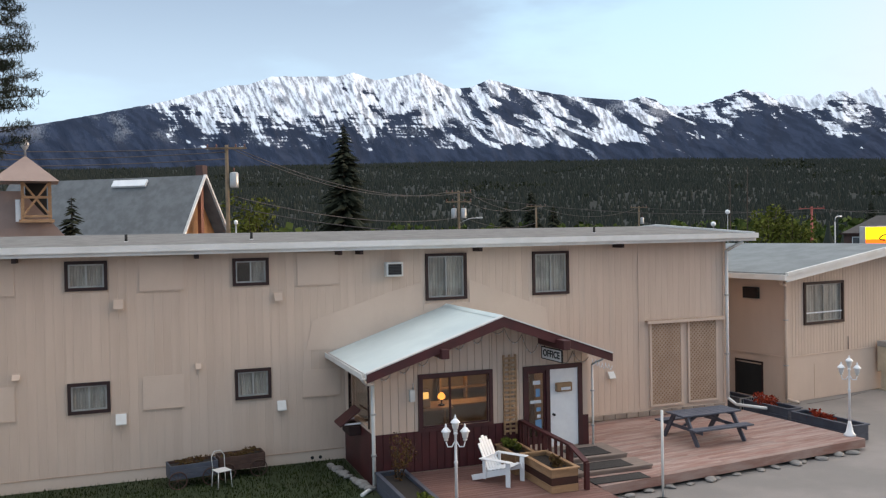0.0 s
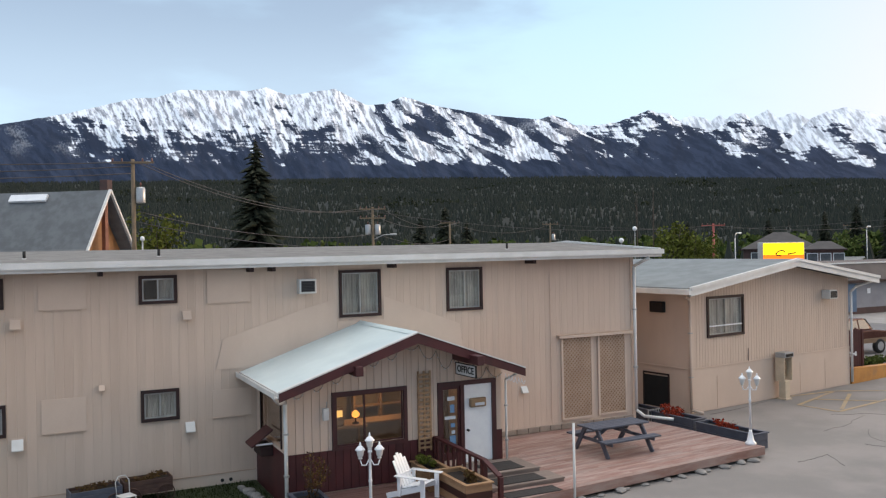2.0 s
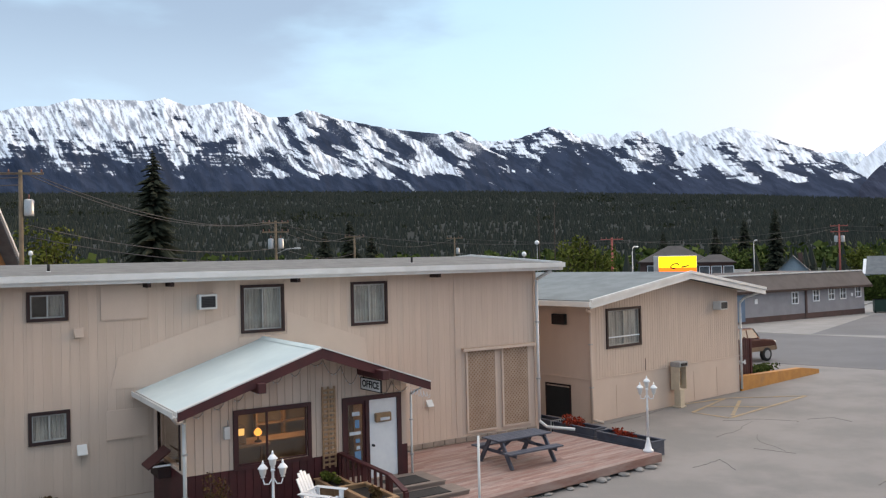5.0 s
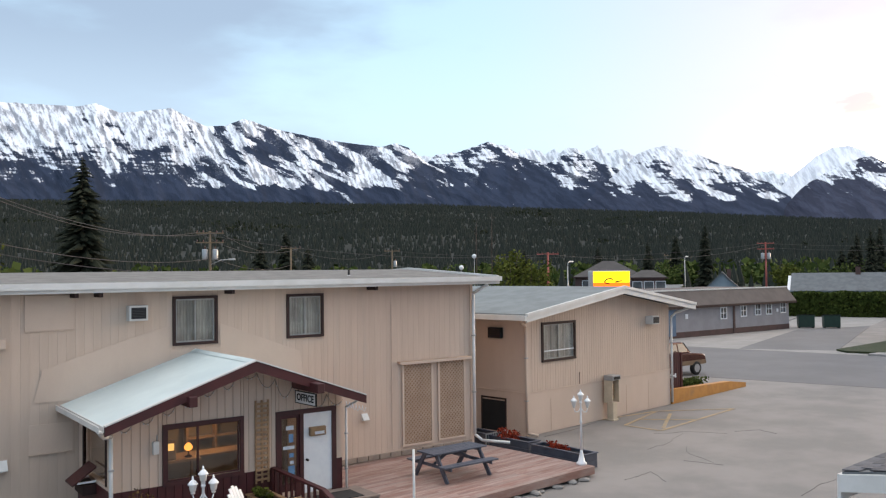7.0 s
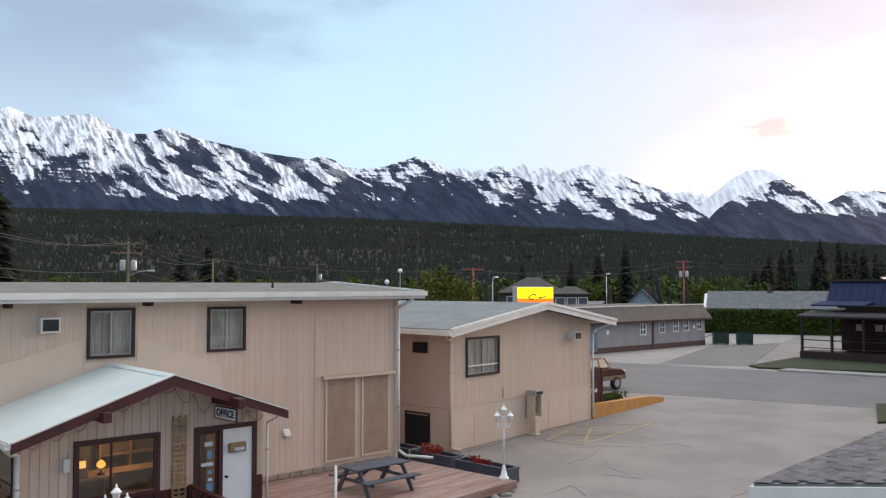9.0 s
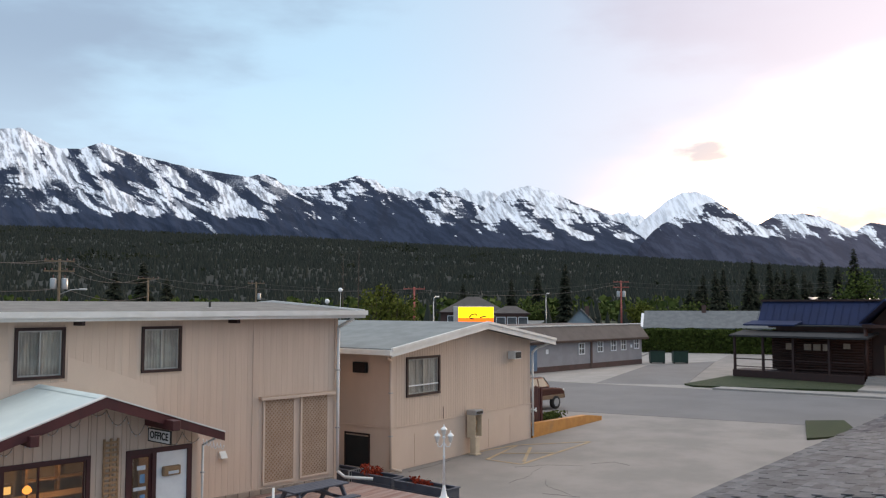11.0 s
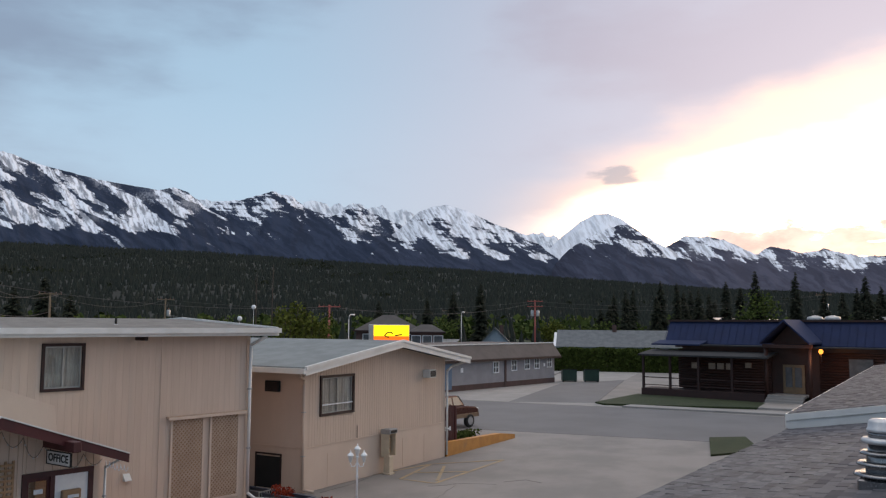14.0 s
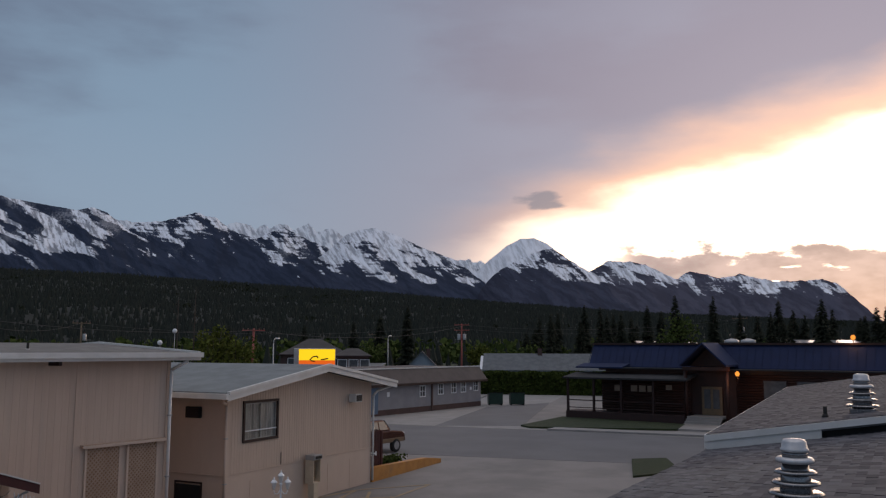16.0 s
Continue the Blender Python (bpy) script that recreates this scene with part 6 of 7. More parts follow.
for a, b in (((-0.45, 5.0), (-0.25, 5.22)), ((-0.25, 5.22), (0.05, 5.26)), ((0.05, 5.26), (0.12, 5.12)), ((-0.4, 4.96), (-0.1, 4.9)), ((0.3, 5.02), (0.8, 5.1))):
    tube(mark, (a[0], -0.025, a[1]), (b[0], -0.025, b[1]), 0.05, 0.05, 6)
part("emblem", mark, BLACK, lit_sign, "dark curved emblem")

grey = thing("grey_motel", "long low grey motel with a brown sloped roof band", "building", pose(54, 46.0, 0, 0, 0, 0), kind="structure")
GB = surface("brown_roof_band", (0.115, 0.095, 0.090), (0.09, 0.075, 0.07), 0.8, 0.85, 0.3, 10)
DARKBASE = surface("dark_brick_base", (0.10, 0.055, 0.050), (0.075, 0.045, 0.04), 1.5, 0.85)
GW = [(10.95, 1.92), (13.95, 2.02), (16.2, 2.06), (17.95, 2.06), (20.3, 2.12)]
slots = [(x - 0.38, x + 0.38, z - 0.48, z + 0.42) for x, z in GW]
part("front_wall", holed(0, 21.3, 0.5, 2.62, 0, 0.2, slots), GREYWALL, grey)
part("base", boxes((0, 21.3, -0.03, 0.2, 0, 0.499)), DARKBASE, grey)
part("end_wall", boxes((21.1, 21.3, 0.2, 9, 0, 2.62)), GREYWALL, grey)
part("core", boxes((0.1, 21.0, 1.2, 9, 0, 2.6)), BLACK, grey)
part("roof_band", prism(bmesh.new(), [(-0.45, 2.55), (-0.45, 2.72), (0.55, 3.98), (9.5, 3.98), (9.5, 2.55)], -0.5, 21.9, "x"), GB, grey)
part("roof_edge", boxes((-0.5, 21.92, 0.48, 0.60, 3.97, 4.08)), WHITE, grey)
part("fascia", boxes((-0.5, 21.92, -0.50, -0.452, 2.5, 2.70)), BROWN, grey)
BLUE = surface("faded_blue_paint", (0.11, 0.18, 0.28), (0.09, 0.15, 0.24), 2.0, 0.6)
part("blue_door", boxes((2.6, 4.3, -0.06, -0.002, 0.2, 2.4), round=0.01), BLUE, grey)
part("pilaster", boxes((12.35, 12.6, -0.08, -0.002, 0.0, 2.6)), DARKBASE, grey)
for x0, x1, z0, z1 in slots:
    w = part("window", boxes((x0 - 0.09, x1 + 0.09, -0.06, -0.002, z1, z1 + 0.09), (x0 - 0.09, x1 + 0.09, -0.06, -0.002, z0 - 0.09, z0), (x0 - 0.09, x0, -0.06, -0.002, z0, z1), (x1, x1 + 0.09, -0.06, -0.002, z0, z1),
                             ((x0 + x1) / 2 - 0.035, (x0 + x1) / 2 + 0.035, -0.03, 0.02, z0, z1), (x0, x1, -0.035, 0.02, (z0 + z1) / 2 - 0.035, (z0 + z1) / 2 + 0.035)), BRIGHT, grey)
    part("pane", boxes((x0, x1, 0.04, 0.05, z0, z1)), GLASS, w)
part("notice", boxes((19.2, 19.5, -0.03, -0.002, 1.7, 2.0)), BRIGHT, grey)
part("notice", boxes((5.6, 5.95, -0.03, -0.002, 1.6, 2.0)), BRIGHT, grey)

DUMP = surface("dark_green_bin", (0.018, 0.050, 0.036), (0.013, 0.038, 0.028), 2.0, 0.6)
for dx, dy in ((77.2, 45.4), (78.6, 43.6)):
    d = thing("dumpster", "dark green steel dumpster with a sloped lid", "dumpster", pose(dx, dy, 0.02, 0, 0, -52), "dumpsters")
    part("bin", bevel(prism(bmesh.new(), [(-0.65, 0.10), (0.65, 0.10), (0.75, 1.08), (-0.75, 1.25)], -0.72, 0.72, "x"), 0.02), DUMP, d)
    part("lid", prism(bmesh.new(), [(0.8, 1.085), (-0.78, 1.265), (-0.78, 1.32), (0.8, 1.14)], -0.75, 0.75, "x"), BLACK, d)
    for k in (-0.66, 0.6):
        part("skid", boxes((k, k + 0.06, -0.7, 0.7, 0, 0.12)), BLACK, d)

hedge = thing("clipped_hedge", "dense clipped green hedge along the far lot", "hedge", pose(97.5, 53.5, 0, 0, 0, -65))
HEDGE = island_leaf("hedge_leaves", (0.032, 0.048, 0.011), (0.068, 0.088, 0.020))
verts, faces, rr = [], [], random.Random(31)
for _ in range(9000):
    face = rr.random()
    x = rr.uniform(-8.5, 14)
    top = 2.75 + 0.18 * noise.noise(Vector((x * 0.5, 0, 0)))
    p = Vector((x, -1.3 + rr.uniform(-0.15, 0.2), rr.uniform(0.05, top))) if face < 0.7 else Vector((x, rr.uniform(-1.3, 1.3), top + rr.uniform(-0.15, 0.12)))
    q = Euler((rr.uniform(0, 6), rr.uniform(0, 6), rr.uniform(0, 6))).to_matrix()
    i = len(verts)
    s = rr.uniform(0.12, 0.24)
    verts += [tuple(p + q @ Vector(v)) for v in ((-s, 0, 0), (0, -s, 0), (s, 0, 0), (0, s, 0.05))]
    faces.append((i, i + 1, i + 2, i + 3))
me = bpy.data.meshes.new("leaves")
me.from_pydata(verts, [], faces)
leafy("leaves", me, HEDGE, hedge)
part("inner_growth", boxes((-8.4, 13.9, -1.1, 1.1, 0, 2.55)), BARK, hedge)
strip("kerb_far", [(77, 48.6), (100, 58.5), (100, 58.8), (77, 48.9)], -0.1, 0.15, CONCRETE, "pale concrete kerb behind the far lot", "kerb")

rest = thing("log_restaurant", "dark red log restaurant with a blue metal roof", "building", pose(66, 0, 0), kind="structure")
TARRED = surface("dark_porch_roofing", (0.03, 0.03, 0.03375), (0.021, 0.021, 0.024), 1.5, 0.9, 0.4, 30)
# local axes: x away from the street, y along the front
part("log_core", boxes((2.2, 14.0, 4, 29.2, 0, 4.2)), LOG, rest)
for i in range(15):
    bm = bmesh.new()
    tube(bm, (2.15, 21.9, 0.85 + i * 0.21), (2.15, 29.5, 0.85 + i * 0.21), 0.115, n=8)
    part("log", bm, LOG, rest)
    bm = bmesh.new()
    tube(bm, (2.15, 4.0, 0.85 + i * 0.21), (2.15, 18.3, 0.85 + i * 0.21), 0.115, n=8)
    part("log", bm, LOG, rest)
part("porch_floor", boxes((0.0, 2.1, 21.8, 31.9, 0, 0.7), round=0.02), BROWN, rest)
bm = bmesh.new()
prism(bm, [(-0.35, 3.36), (2.4, 3.72), (2.4, 3.86), (-0.35, 3.50)], 21.4, 32.0)
part("porch_roof", bm, TARRED, rest)
bm = bmesh.new()
prism(bm, [(1.4, 4.22), (3.2, 4.5), (3.2, 4.62), (1.4, 4.34)], 27.4, 31.6)
part("upper_canopy", bm, BLUE_ROOF, rest)
bm = bmesh.new()
prism(bm, [(3.2, 4.2), (4.4, 6.08), (4.4, 6.23), (3.2, 4.36)], 3.5, 31.2)
part("roof_front", bm, BLUE_ROOF, rest, "dark blue ribbed metal roof")
bm = bmesh.new()
prism(bm, [(4.4, 6.08), (15, 5.6), (15, 5.75), (4.4, 6.23)], 3.5, 31.2)
part("roof_back", bm, BLUE_ROOF, rest)
for i in range(46):
    y = 3.8 + i * 0.61
    bm = bmesh.new()
    prism(bm, [(3.17, 4.362), (4.35, 6.21), (4.35, 6.235), (3.17, 4.387)], y, y + 0.03)
    part("roof_rib", bm, BLUE_ROOF, rest)
part("ridge_beam", boxes((4.2, 4.6, 3.4, 31.3, 6.2, 6.36)), BROWN, rest)
part("flat_eave", boxes((1.5, 3.3, 3.8, 29.4, 4.20, 4.30)), TARRED, rest, "dark flat eave below the blue roof")
part("end_wall", boxes((4.9, 14.0, 29.2, 31.0, 4.0, 5.5)), LOG, rest)
for y in (31.75, 29.4, 27.0, 24.3):
    part("porch_post", boxes((0.05, 0.23, y - 0.09, y + 0.09, 0.7, 3.4), round=0.01), BROWN, rest)
part("porch_rail", boxes((0.1, 0.16, 21.9, 31.7, 1.55, 1.63), (0.1, 0.16, 21.9, 31.7, 0.95, 1.01)), BROWN, rest)
gl = bmesh.new()
prism(gl, [(18.75, 4.5), (21.75, 4.5), (20.25, 6.05)], 1.5, 4.6, "x")
part("porch_gable", gl, LOG, rest)
part("entry_beam", boxes((0.4, 0.75, 18.4, 22.0, 4.2, 4.48)), LOG, rest)
for sg, y in ((1, 22.05), (-1, 18.42)):
    bm = bmesh.new()
    prism(bm, [(y, 4.5), (20.24, 6.22), (20.24, 6.37), (y, 4.65)], -0.1, 5.0, "x")
    part("gable_roof", bm, BLUE_ROOF, rest)
for y in (18.6, 21.8):
    part("entry_post", tube(bmesh.new(), (0.6, y, 0.1), (0.6, y, 4.3), 0.14), LOG, rest)
for i in range(4):
    part("step", boxes((-0.9 + i * 0.32, 2.1, 18.9, 21.6, 0.0, 0.17 * (i + 1))), CONCRETE, rest)
GLASSDARK = surface("dark_glazing", (0.10, 0.11, 0.12), (0.07, 0.075, 0.085), 2.0, 0.12)
# the door's lit look is put into its paler wood colour
door_lit = surface("lit_door_wood", (0.20, 0.13, 0.07), (0.15, 0.10, 0.055), 3.0, 0.6)
part("entry_door", boxes((2.0, 2.1, 19.4, 21.0, 0.7, 2.9)), door_lit, rest)
part("door_light", boxes((1.97, 1.998, 19.6, 20.1, 1.2, 2.7), (1.97, 1.998, 20.3, 20.8, 1.2, 2.7)), GLASSDARK, rest)
for y in (5.2, 7.4, 9.6, 12.2, 14.6):
    w = part("window", boxes((1.95, 2.04, y - 0.06, y + 1.66, 1.5, 3.5)), BROWN, rest)
    part("pane", boxes((1.93, 1.949, y, y + 1.6, 1.56, 3.44)), GLASSDARK, w)
SIGNP = surface("carved_pale_letters", (0.40, 0.32, 0.26), (0.33, 0.27, 0.22), 3.0, 0.7)
for i in range(5):
    part("sign_block", boxes((1.96, 2.02, 24.9 + i * 0.72, 25.45 + i * 0.72, 2.35, 2.85)), SIGNP, rest, "plain blocks of an unreadable sign") if i != 3 else None
part("notice_board", boxes((1.96, 2.02, 23.4, 23.9, 2.55, 2.95)), SIGNP, rest)
part("roof_fan", lathe(bmesh.new(), [(0.5, 0), (0.5, 0.2), (0.62, 0.25), (0.55, 0.5), (0.1, 0.62)], 14, (4.9, 19.3, 6.1)), GALV, rest)
part("roof_fan", lathe(bmesh.new(), [(0.5, 0), (0.5, 0.2), (0.62, 0.25), (0.55, 0.5), (0.1, 0.62)], 14, (4.9, 18.0, 6.1)), GALV, rest)
LANT = glowing("lit_orange_lantern", (1.0, 0.34, 0.045), 2.4)
for x, y, z in ((66.4, 17.75, 4.0), (70.3, 10.19, 6.77)):
    wl = thing("wall_lantern", "lit orange lantern on the log restaurant", "lamp", pose(x, y, z), "lit lanterns")
    part("globe", lathe(bmesh.new(), [(0.07, -0.18), (0.16, -0.08), (0.175, 0.05), (0.08, 0.18)], 12), LANT, wl)
    part("bracket", tube(bmesh.new(), (0.05, 0, 0.14), (0.1, 0, -0.75), 0.035), BROWN, wl)
    lp = new("lantern_light", bpy.data.lights.new("lantern_light", "POINT"))
    lp.data.energy, lp.data.color, lp.data.shadow_soft_size = 60, (1.0, 0.45, 0.12), 0.15
    lp.location = (x - 0.35, y, z - 0.1)


def house(name, label, m, w, d, h, rise, wall, roof, gable_front=True, group="far houses"):
    """A plain house: walls, gable roof, door and windows."""
    b = thing(name, label, "house", m, group)
    part("wall", boxes((-w / 2, w / 2, 0, d, 0, h)), wall, b)
    g1 = bmesh.new()
    prism(g1, [(-w / 2, h), (w / 2, h), (0, h + rise)], 0.02, d - 0.02)
    part("gable", g1, wall, b)
    for s in (-1, 1):
        bm = bmesh.new()
        k = 1.1
        prism(bm, [(s * w / 2 * k, h - rise * (k - 1) + 0.02), (0, h + rise + 0.02), (0, h + rise + 0.2), (s * w / 2 * k, h - rise * (k - 1) + 0.2)], -0.4, d + 0.4)
        part("roof_slope", bm, roof, b)
    for x in (-w * 0.28, w * 0.22):
        win = part("window", boxes((x - 0.5, x + 0.5, -0.05, -0.003, h * 0.42, h * 0.82)), BRIGHT, b)
        part("pane", boxes((x - 0.42, x + 0.42, -0.06, -0.051, h * 0.45, h * 0.79)), GLASSDARK, win)
    part("chimney", boxes((w * 0.15, w * 0.15 + 0.6, d * 0.5, d * 0.5 + 0.6, h + rise * 0.5, h + rise + 0.6)), DARKBASE, b)
    return b


DARKROOF = surface("dark_brown_roof", (0.050, 0.044, 0.044), (0.038, 0.034, 0.034), 1.0, 0.85)
PALE_BLUE = surface("pale_blue_siding", (0.30, 0.36, 0.42), (0.26, 0.32, 0.38), 1.5, 0.75)


def hip_house(label, m, w, d, h, rise, ridge, wall, roof):
    """A house under a hipped roof, with windows along its front."""
    b = thing("hip_roof_house", label, "house", m, "far houses")
    part("wall", boxes((-w / 2 + 0.4, w / 2 - 0.4, 0.4, d - 0.4, 0, h)), wall, b)
    bm = bmesh.new()
    lo = [bm.verts.new(p) for p in ((-w / 2, 0, h), (w / 2, 0, h), (w / 2, d, h), (-w / 2, d, h))]
    hi = [bm.verts.new(p) for p in ((-ridge / 2, d / 2, h + rise), (ridge / 2, d / 2, h + rise))]
    for f in ((lo[0], lo[1], hi[1], hi[0]), (lo[1], lo[2], hi[1]), (lo[2], lo[3], hi[0], hi[1]), (lo[3], lo[0], hi[0]), (lo[3], lo[2], lo[1], lo[0])):
        bm.faces.new(f)
    part("roof", bm, roof, b)
    part("eave_board", boxes((-w / 2, w / 2, -0.06, -0.005, h - 0.12, h + 0.06)), BROWN, b)
    for x in (-w * 0.3, 0.0, w * 0.3):
        win = part("window", boxes((x - 0.6, x + 0.6, 0.33, 0.397, h - 1.5, h - 0.4)), BRIGHT, b)
        part("pane", boxes((x - 0.52, x + 0.52, 0.31, 0.329, h - 1.42, h - 0.48)), GLASSDARK, win)
    return b


HIPROOF = surface("grey_brown_shingle_roof", (0.085, 0.075, 0.072), (0.065, 0.058, 0.056), 1.0, 0.9)
hip_house("grey-brown hip-roofed house behind the roadside sign", pose(82.2, 75.3, 0, 0, 0, -47), 9.4, 8.0, 4.95, 2.1, 1.6, DARKBASE, HIPROOF)
hip_house("low hip-roofed annexe house with a brown wall", pose(81.2, 67.9, 0, 0, 0, -47), 4.6, 5.0, 4.85, 0.95, 1.4, DARKBASE, HIPROOF)
camper = thing("parked_camper", "white camper parked beyond the side building", "camper", pose(74.7, 58.7, 0, 0, 0, -52))
part("body", boxes((-1.8, 1.8, 0.0, 2.0, 0.6, 3.55), round=0.12), WHITE, camper)
part("over_cab", boxes((-2.4, -1.75, 0.1, 1.9, 2.3, 3.5), round=0.12), WHITE, camper)
part("stripe", boxes((-1.8, 1.8, -0.012, -0.002, 1.5, 1.75)), STEEL_BLUE, camper)
part("window", boxes((-0.9, 0.2, -0.02, -0.002, 2.2, 2.9), round=0.004), GLASSDARK, camper)
for wx in (-1.3, 1.2):
    part("wheel", tube(bmesh.new(), (wx, 0.02, 0.36), (wx, 0.25, 0.36), 0.36, n=16), BLACK, camper)
house("far_house", "small pale blue house with a steep gable", pose(110, 78, 0, 0, 0, -55), 4.6, 9, 2.9, 2.3, PALE_BLUE, SLATE)
lh = thing("long_house", "long low pale house with a grey roof behind the hedge", "house", pose(104.5, 60.5, 0, 0, 0, -62), "far houses")
part("wall", boxes((-3, 17, 0, 7, 0, 2.9)), PALE_BLUE, lh)
bm = bmesh.new()
prism(bm, [(-0.5, 2.85), (3.5, 5.15), (7.5, 2.85)], -2.6, 17.4, "x")
part("roof", bm, SLATE, lh)
part("gable_face", prism(bmesh.new(), [(0.1, 2.9), (3.5, 4.8), (6.9, 2.9)], -3.0, -2.61, "x"), BRIGHT, lh)
part("chimney", boxes((5.2, 5.8, 3, 3.6, 4.6, 5.9)), DARKBASE, lh)
for x, y, w, h, lb in ((133, 46, 9, 7.2, "flat pale roofed shed among the trees"), (140, 24, 11, 7.4, "flat pale roofed hall among the trees"), (96, 80, 7, 3.6, "low pale shed beside the dark house"), (92, 66, 5, 3.4, "small white van-like shed by the road")):
    sh = thing("far_shed", lb, "shed", pose(x, y, 0, 0, 0, -60), "far sheds")
    part("wall", boxes((-w / 2, w / 2, 0, 5, 0, h - 0.6)), GREYWALL, sh)
    part("roof", prism(bmesh.new(), [(-0.4, h - 0.7), (-0.4, h - 0.5), (5.4, h), (5.4, h - 0.2)], -w / 2 - 0.3, w / 2 + 0.3, "x"), GALV, sh)

# ---- behind the motel: chapel, chalet ----
TAN = surface("tan_metal_roof", (0.30, 0.215, 0.185), (0.26, 0.185, 0.16), 0.8, 0.6, 0.1, 10)
chapel = thing("chapel", "tan roofed chapel with an open timber belfry", "building", pose(-4.65, 47.6, 0, 0, 0, 6), kind="structure")
bm = bmesh.new()
prism(bm, [(-6.0, 3.0), (1.35, 3.0), (1.35, 6.0), (-0.65, 8.35), (-6.0, 8.35)], 0.0, 5.0)
part("roof", bm, TAN, chapel, "tan sheet-metal roof")
part("wall", boxes((-6, 1.3, 0.1, 4.9, 0, 3.0)), STUCCO, chapel)
for x in (-0.62, 0.62):
    for y in (-0.75, 0.55):
        part("belfry_post", boxes((x - 0.07, x + 0.07, y - 0.07, y + 0.07, 6.9, 8.85)), WOOD, chapel)
for z in (7.0, 7.95):
    part("belfry_rail", boxes((-0.7, 0.7, -0.84, -0.70, z, z + 0.12)), WOOD, chapel)
for a, b in (((-0.6, 7.1), (0.6, 8.75)), ((0.6, 7.1), (-0.6, 8.75))):
    part("belfry_brace", beam((a[0], -0.79, a[1]), (b[0], -0.79, b[1]), 0.08, 0.1), WOOD, chapel)
part("belfry_floor", boxes((-0.8, 0.8, -0.9, 0.7, 6.75, 6.9)), WOOD, chapel)
# black sheet stands in for the shade within the open belfry
part("belfry_inside", boxes((-0.5, 0.5, 0.3, 0.4, 6.9, 8.8)), BLACK, chapel)
part("belfry_side", boxes((-0.95, -0.72, -0.6, 0.5, 6.8, 7.9)), BRIGHT, chapel)
spire = bmesh.new()
tip = spire.verts.new((-0.45, 0, 10.15))
ring = [spire.verts.new(p) for p in ((-2.0, -1.5, 8.78), (1.05, -1.5, 8.78), (1.05, 1.5, 8.78), (-2.0, 1.5, 8.78))]
for i in range(4):
    spire.faces.new((ring[i], ring[(i + 1) % 4], tip))
spire.faces.new(ring[::-1])
part("spire_roof", spire, TAN, chapel)
part("finial", lathe(bmesh.new(), [(0.05, 10.1), (0.04, 10.4), (0.12, 10.5), (0.22, 10.72), (0.12, 10.95), (0.03, 11.05)], 12, (-0.45, 0, 0)), GALV, chapel)

chalet = thing("chalet", "grey shingled chalet with a timber-trimmed steep gable", "building", pose(2.0, 56.7, 0, 0, 0, -35), kind="structure")
# ridge runs away to the left, gable end faces right
bm = bmesh.new()
prism(bm, [(-1.6, 5.2), (-0.25, 6.2), (2.3, 9.75), (2.3, 9.95), (-0.45, 6.2), (-1.8, 5.2)], -14, 1.35, "x")
part("roof_front", bm, SLATE, chalet, "grey shingle roof slope")
bm = bmesh.new()
prism(bm, [(2.3, 9.75), (5.6, 5.2), (5.8, 5.2), (2.3, 9.95)], -14, 1.35, "x")
part("roof_back", bm, SLATE, chalet)
AMBER = surface("amber_timber", (0.33, 0.16, 0.06), (0.26, 0.12, 0.045), 1.5, 0.65)
bm = bmesh.new()
prism(bm, [(-0.6, 0), (5.0, 0), (5.0, 6.0), (2.3, 9.5), (-0.6, 6.0)], 0.2, 0.5, "x")
part("gable_wall", bm, AMBER, chalet)
part("body", boxes((-13.5, 0.2, -0.6, 5.0, 0, 6.0)), STUCCO, chalet)
part("bargeboard", beam((1.42, -0.4, 6.05), (1.42, 2.3, 9.95), 0.16, 0.14), WHITE, chalet, "white bargeboard")
part("bargeboard", beam((1.42, 5.2, 6.05), (1.42, 2.3, 9.95), 0.16, 0.14), WHITE, chalet, "white bargeboard")
REDWOOD = surface("reddish_timber", (0.24, 0.085, 0.05), (0.18, 0.065, 0.04), 2.0, 0.65)
part("gable_post", boxes((0.9, 1.15, 2.1, 2.45, 5.0, 9.4)), REDWOOD, chalet, "reddish timber post in the gable")
part("chimney", boxes((0.2, 0.75, 3.1, 3.7, 8.6, 10.7), round=0.02), DARKBASE, chalet, "dark brick chimney")
bm = bmesh.new()
prism(bm, [(1.75, 9.27), (2.05, 9.69), (1.94, 9.80), (1.64, 9.38)], -5.3, -2.7, "x")
part("roof_light", bm, BRIGHT, chalet, "pale raised roof light")
sl_lamp = thing("security_lamp", "small white flood lamp behind the roof", "lamp", pose(5.4, 49.0, 6.55))
part("head", lathe(bmesh.new(), [(0.05, 0), (0.12, 0.05), (0.10, 0.2), (0.03, 0.26)], 10), BRIGHT, sl_lamp)
part("stem", tube(bmesh.new(), (0, 0, -6.5), (0, 0, 0.05), 0.04), GALV, sl_lamp)

# ---- poles and cables ----
CERAM = surface("brown_insulator", (0.16, 0.05, 0.035), (0.12, 0.04, 0.03), 4.0, 0.3)


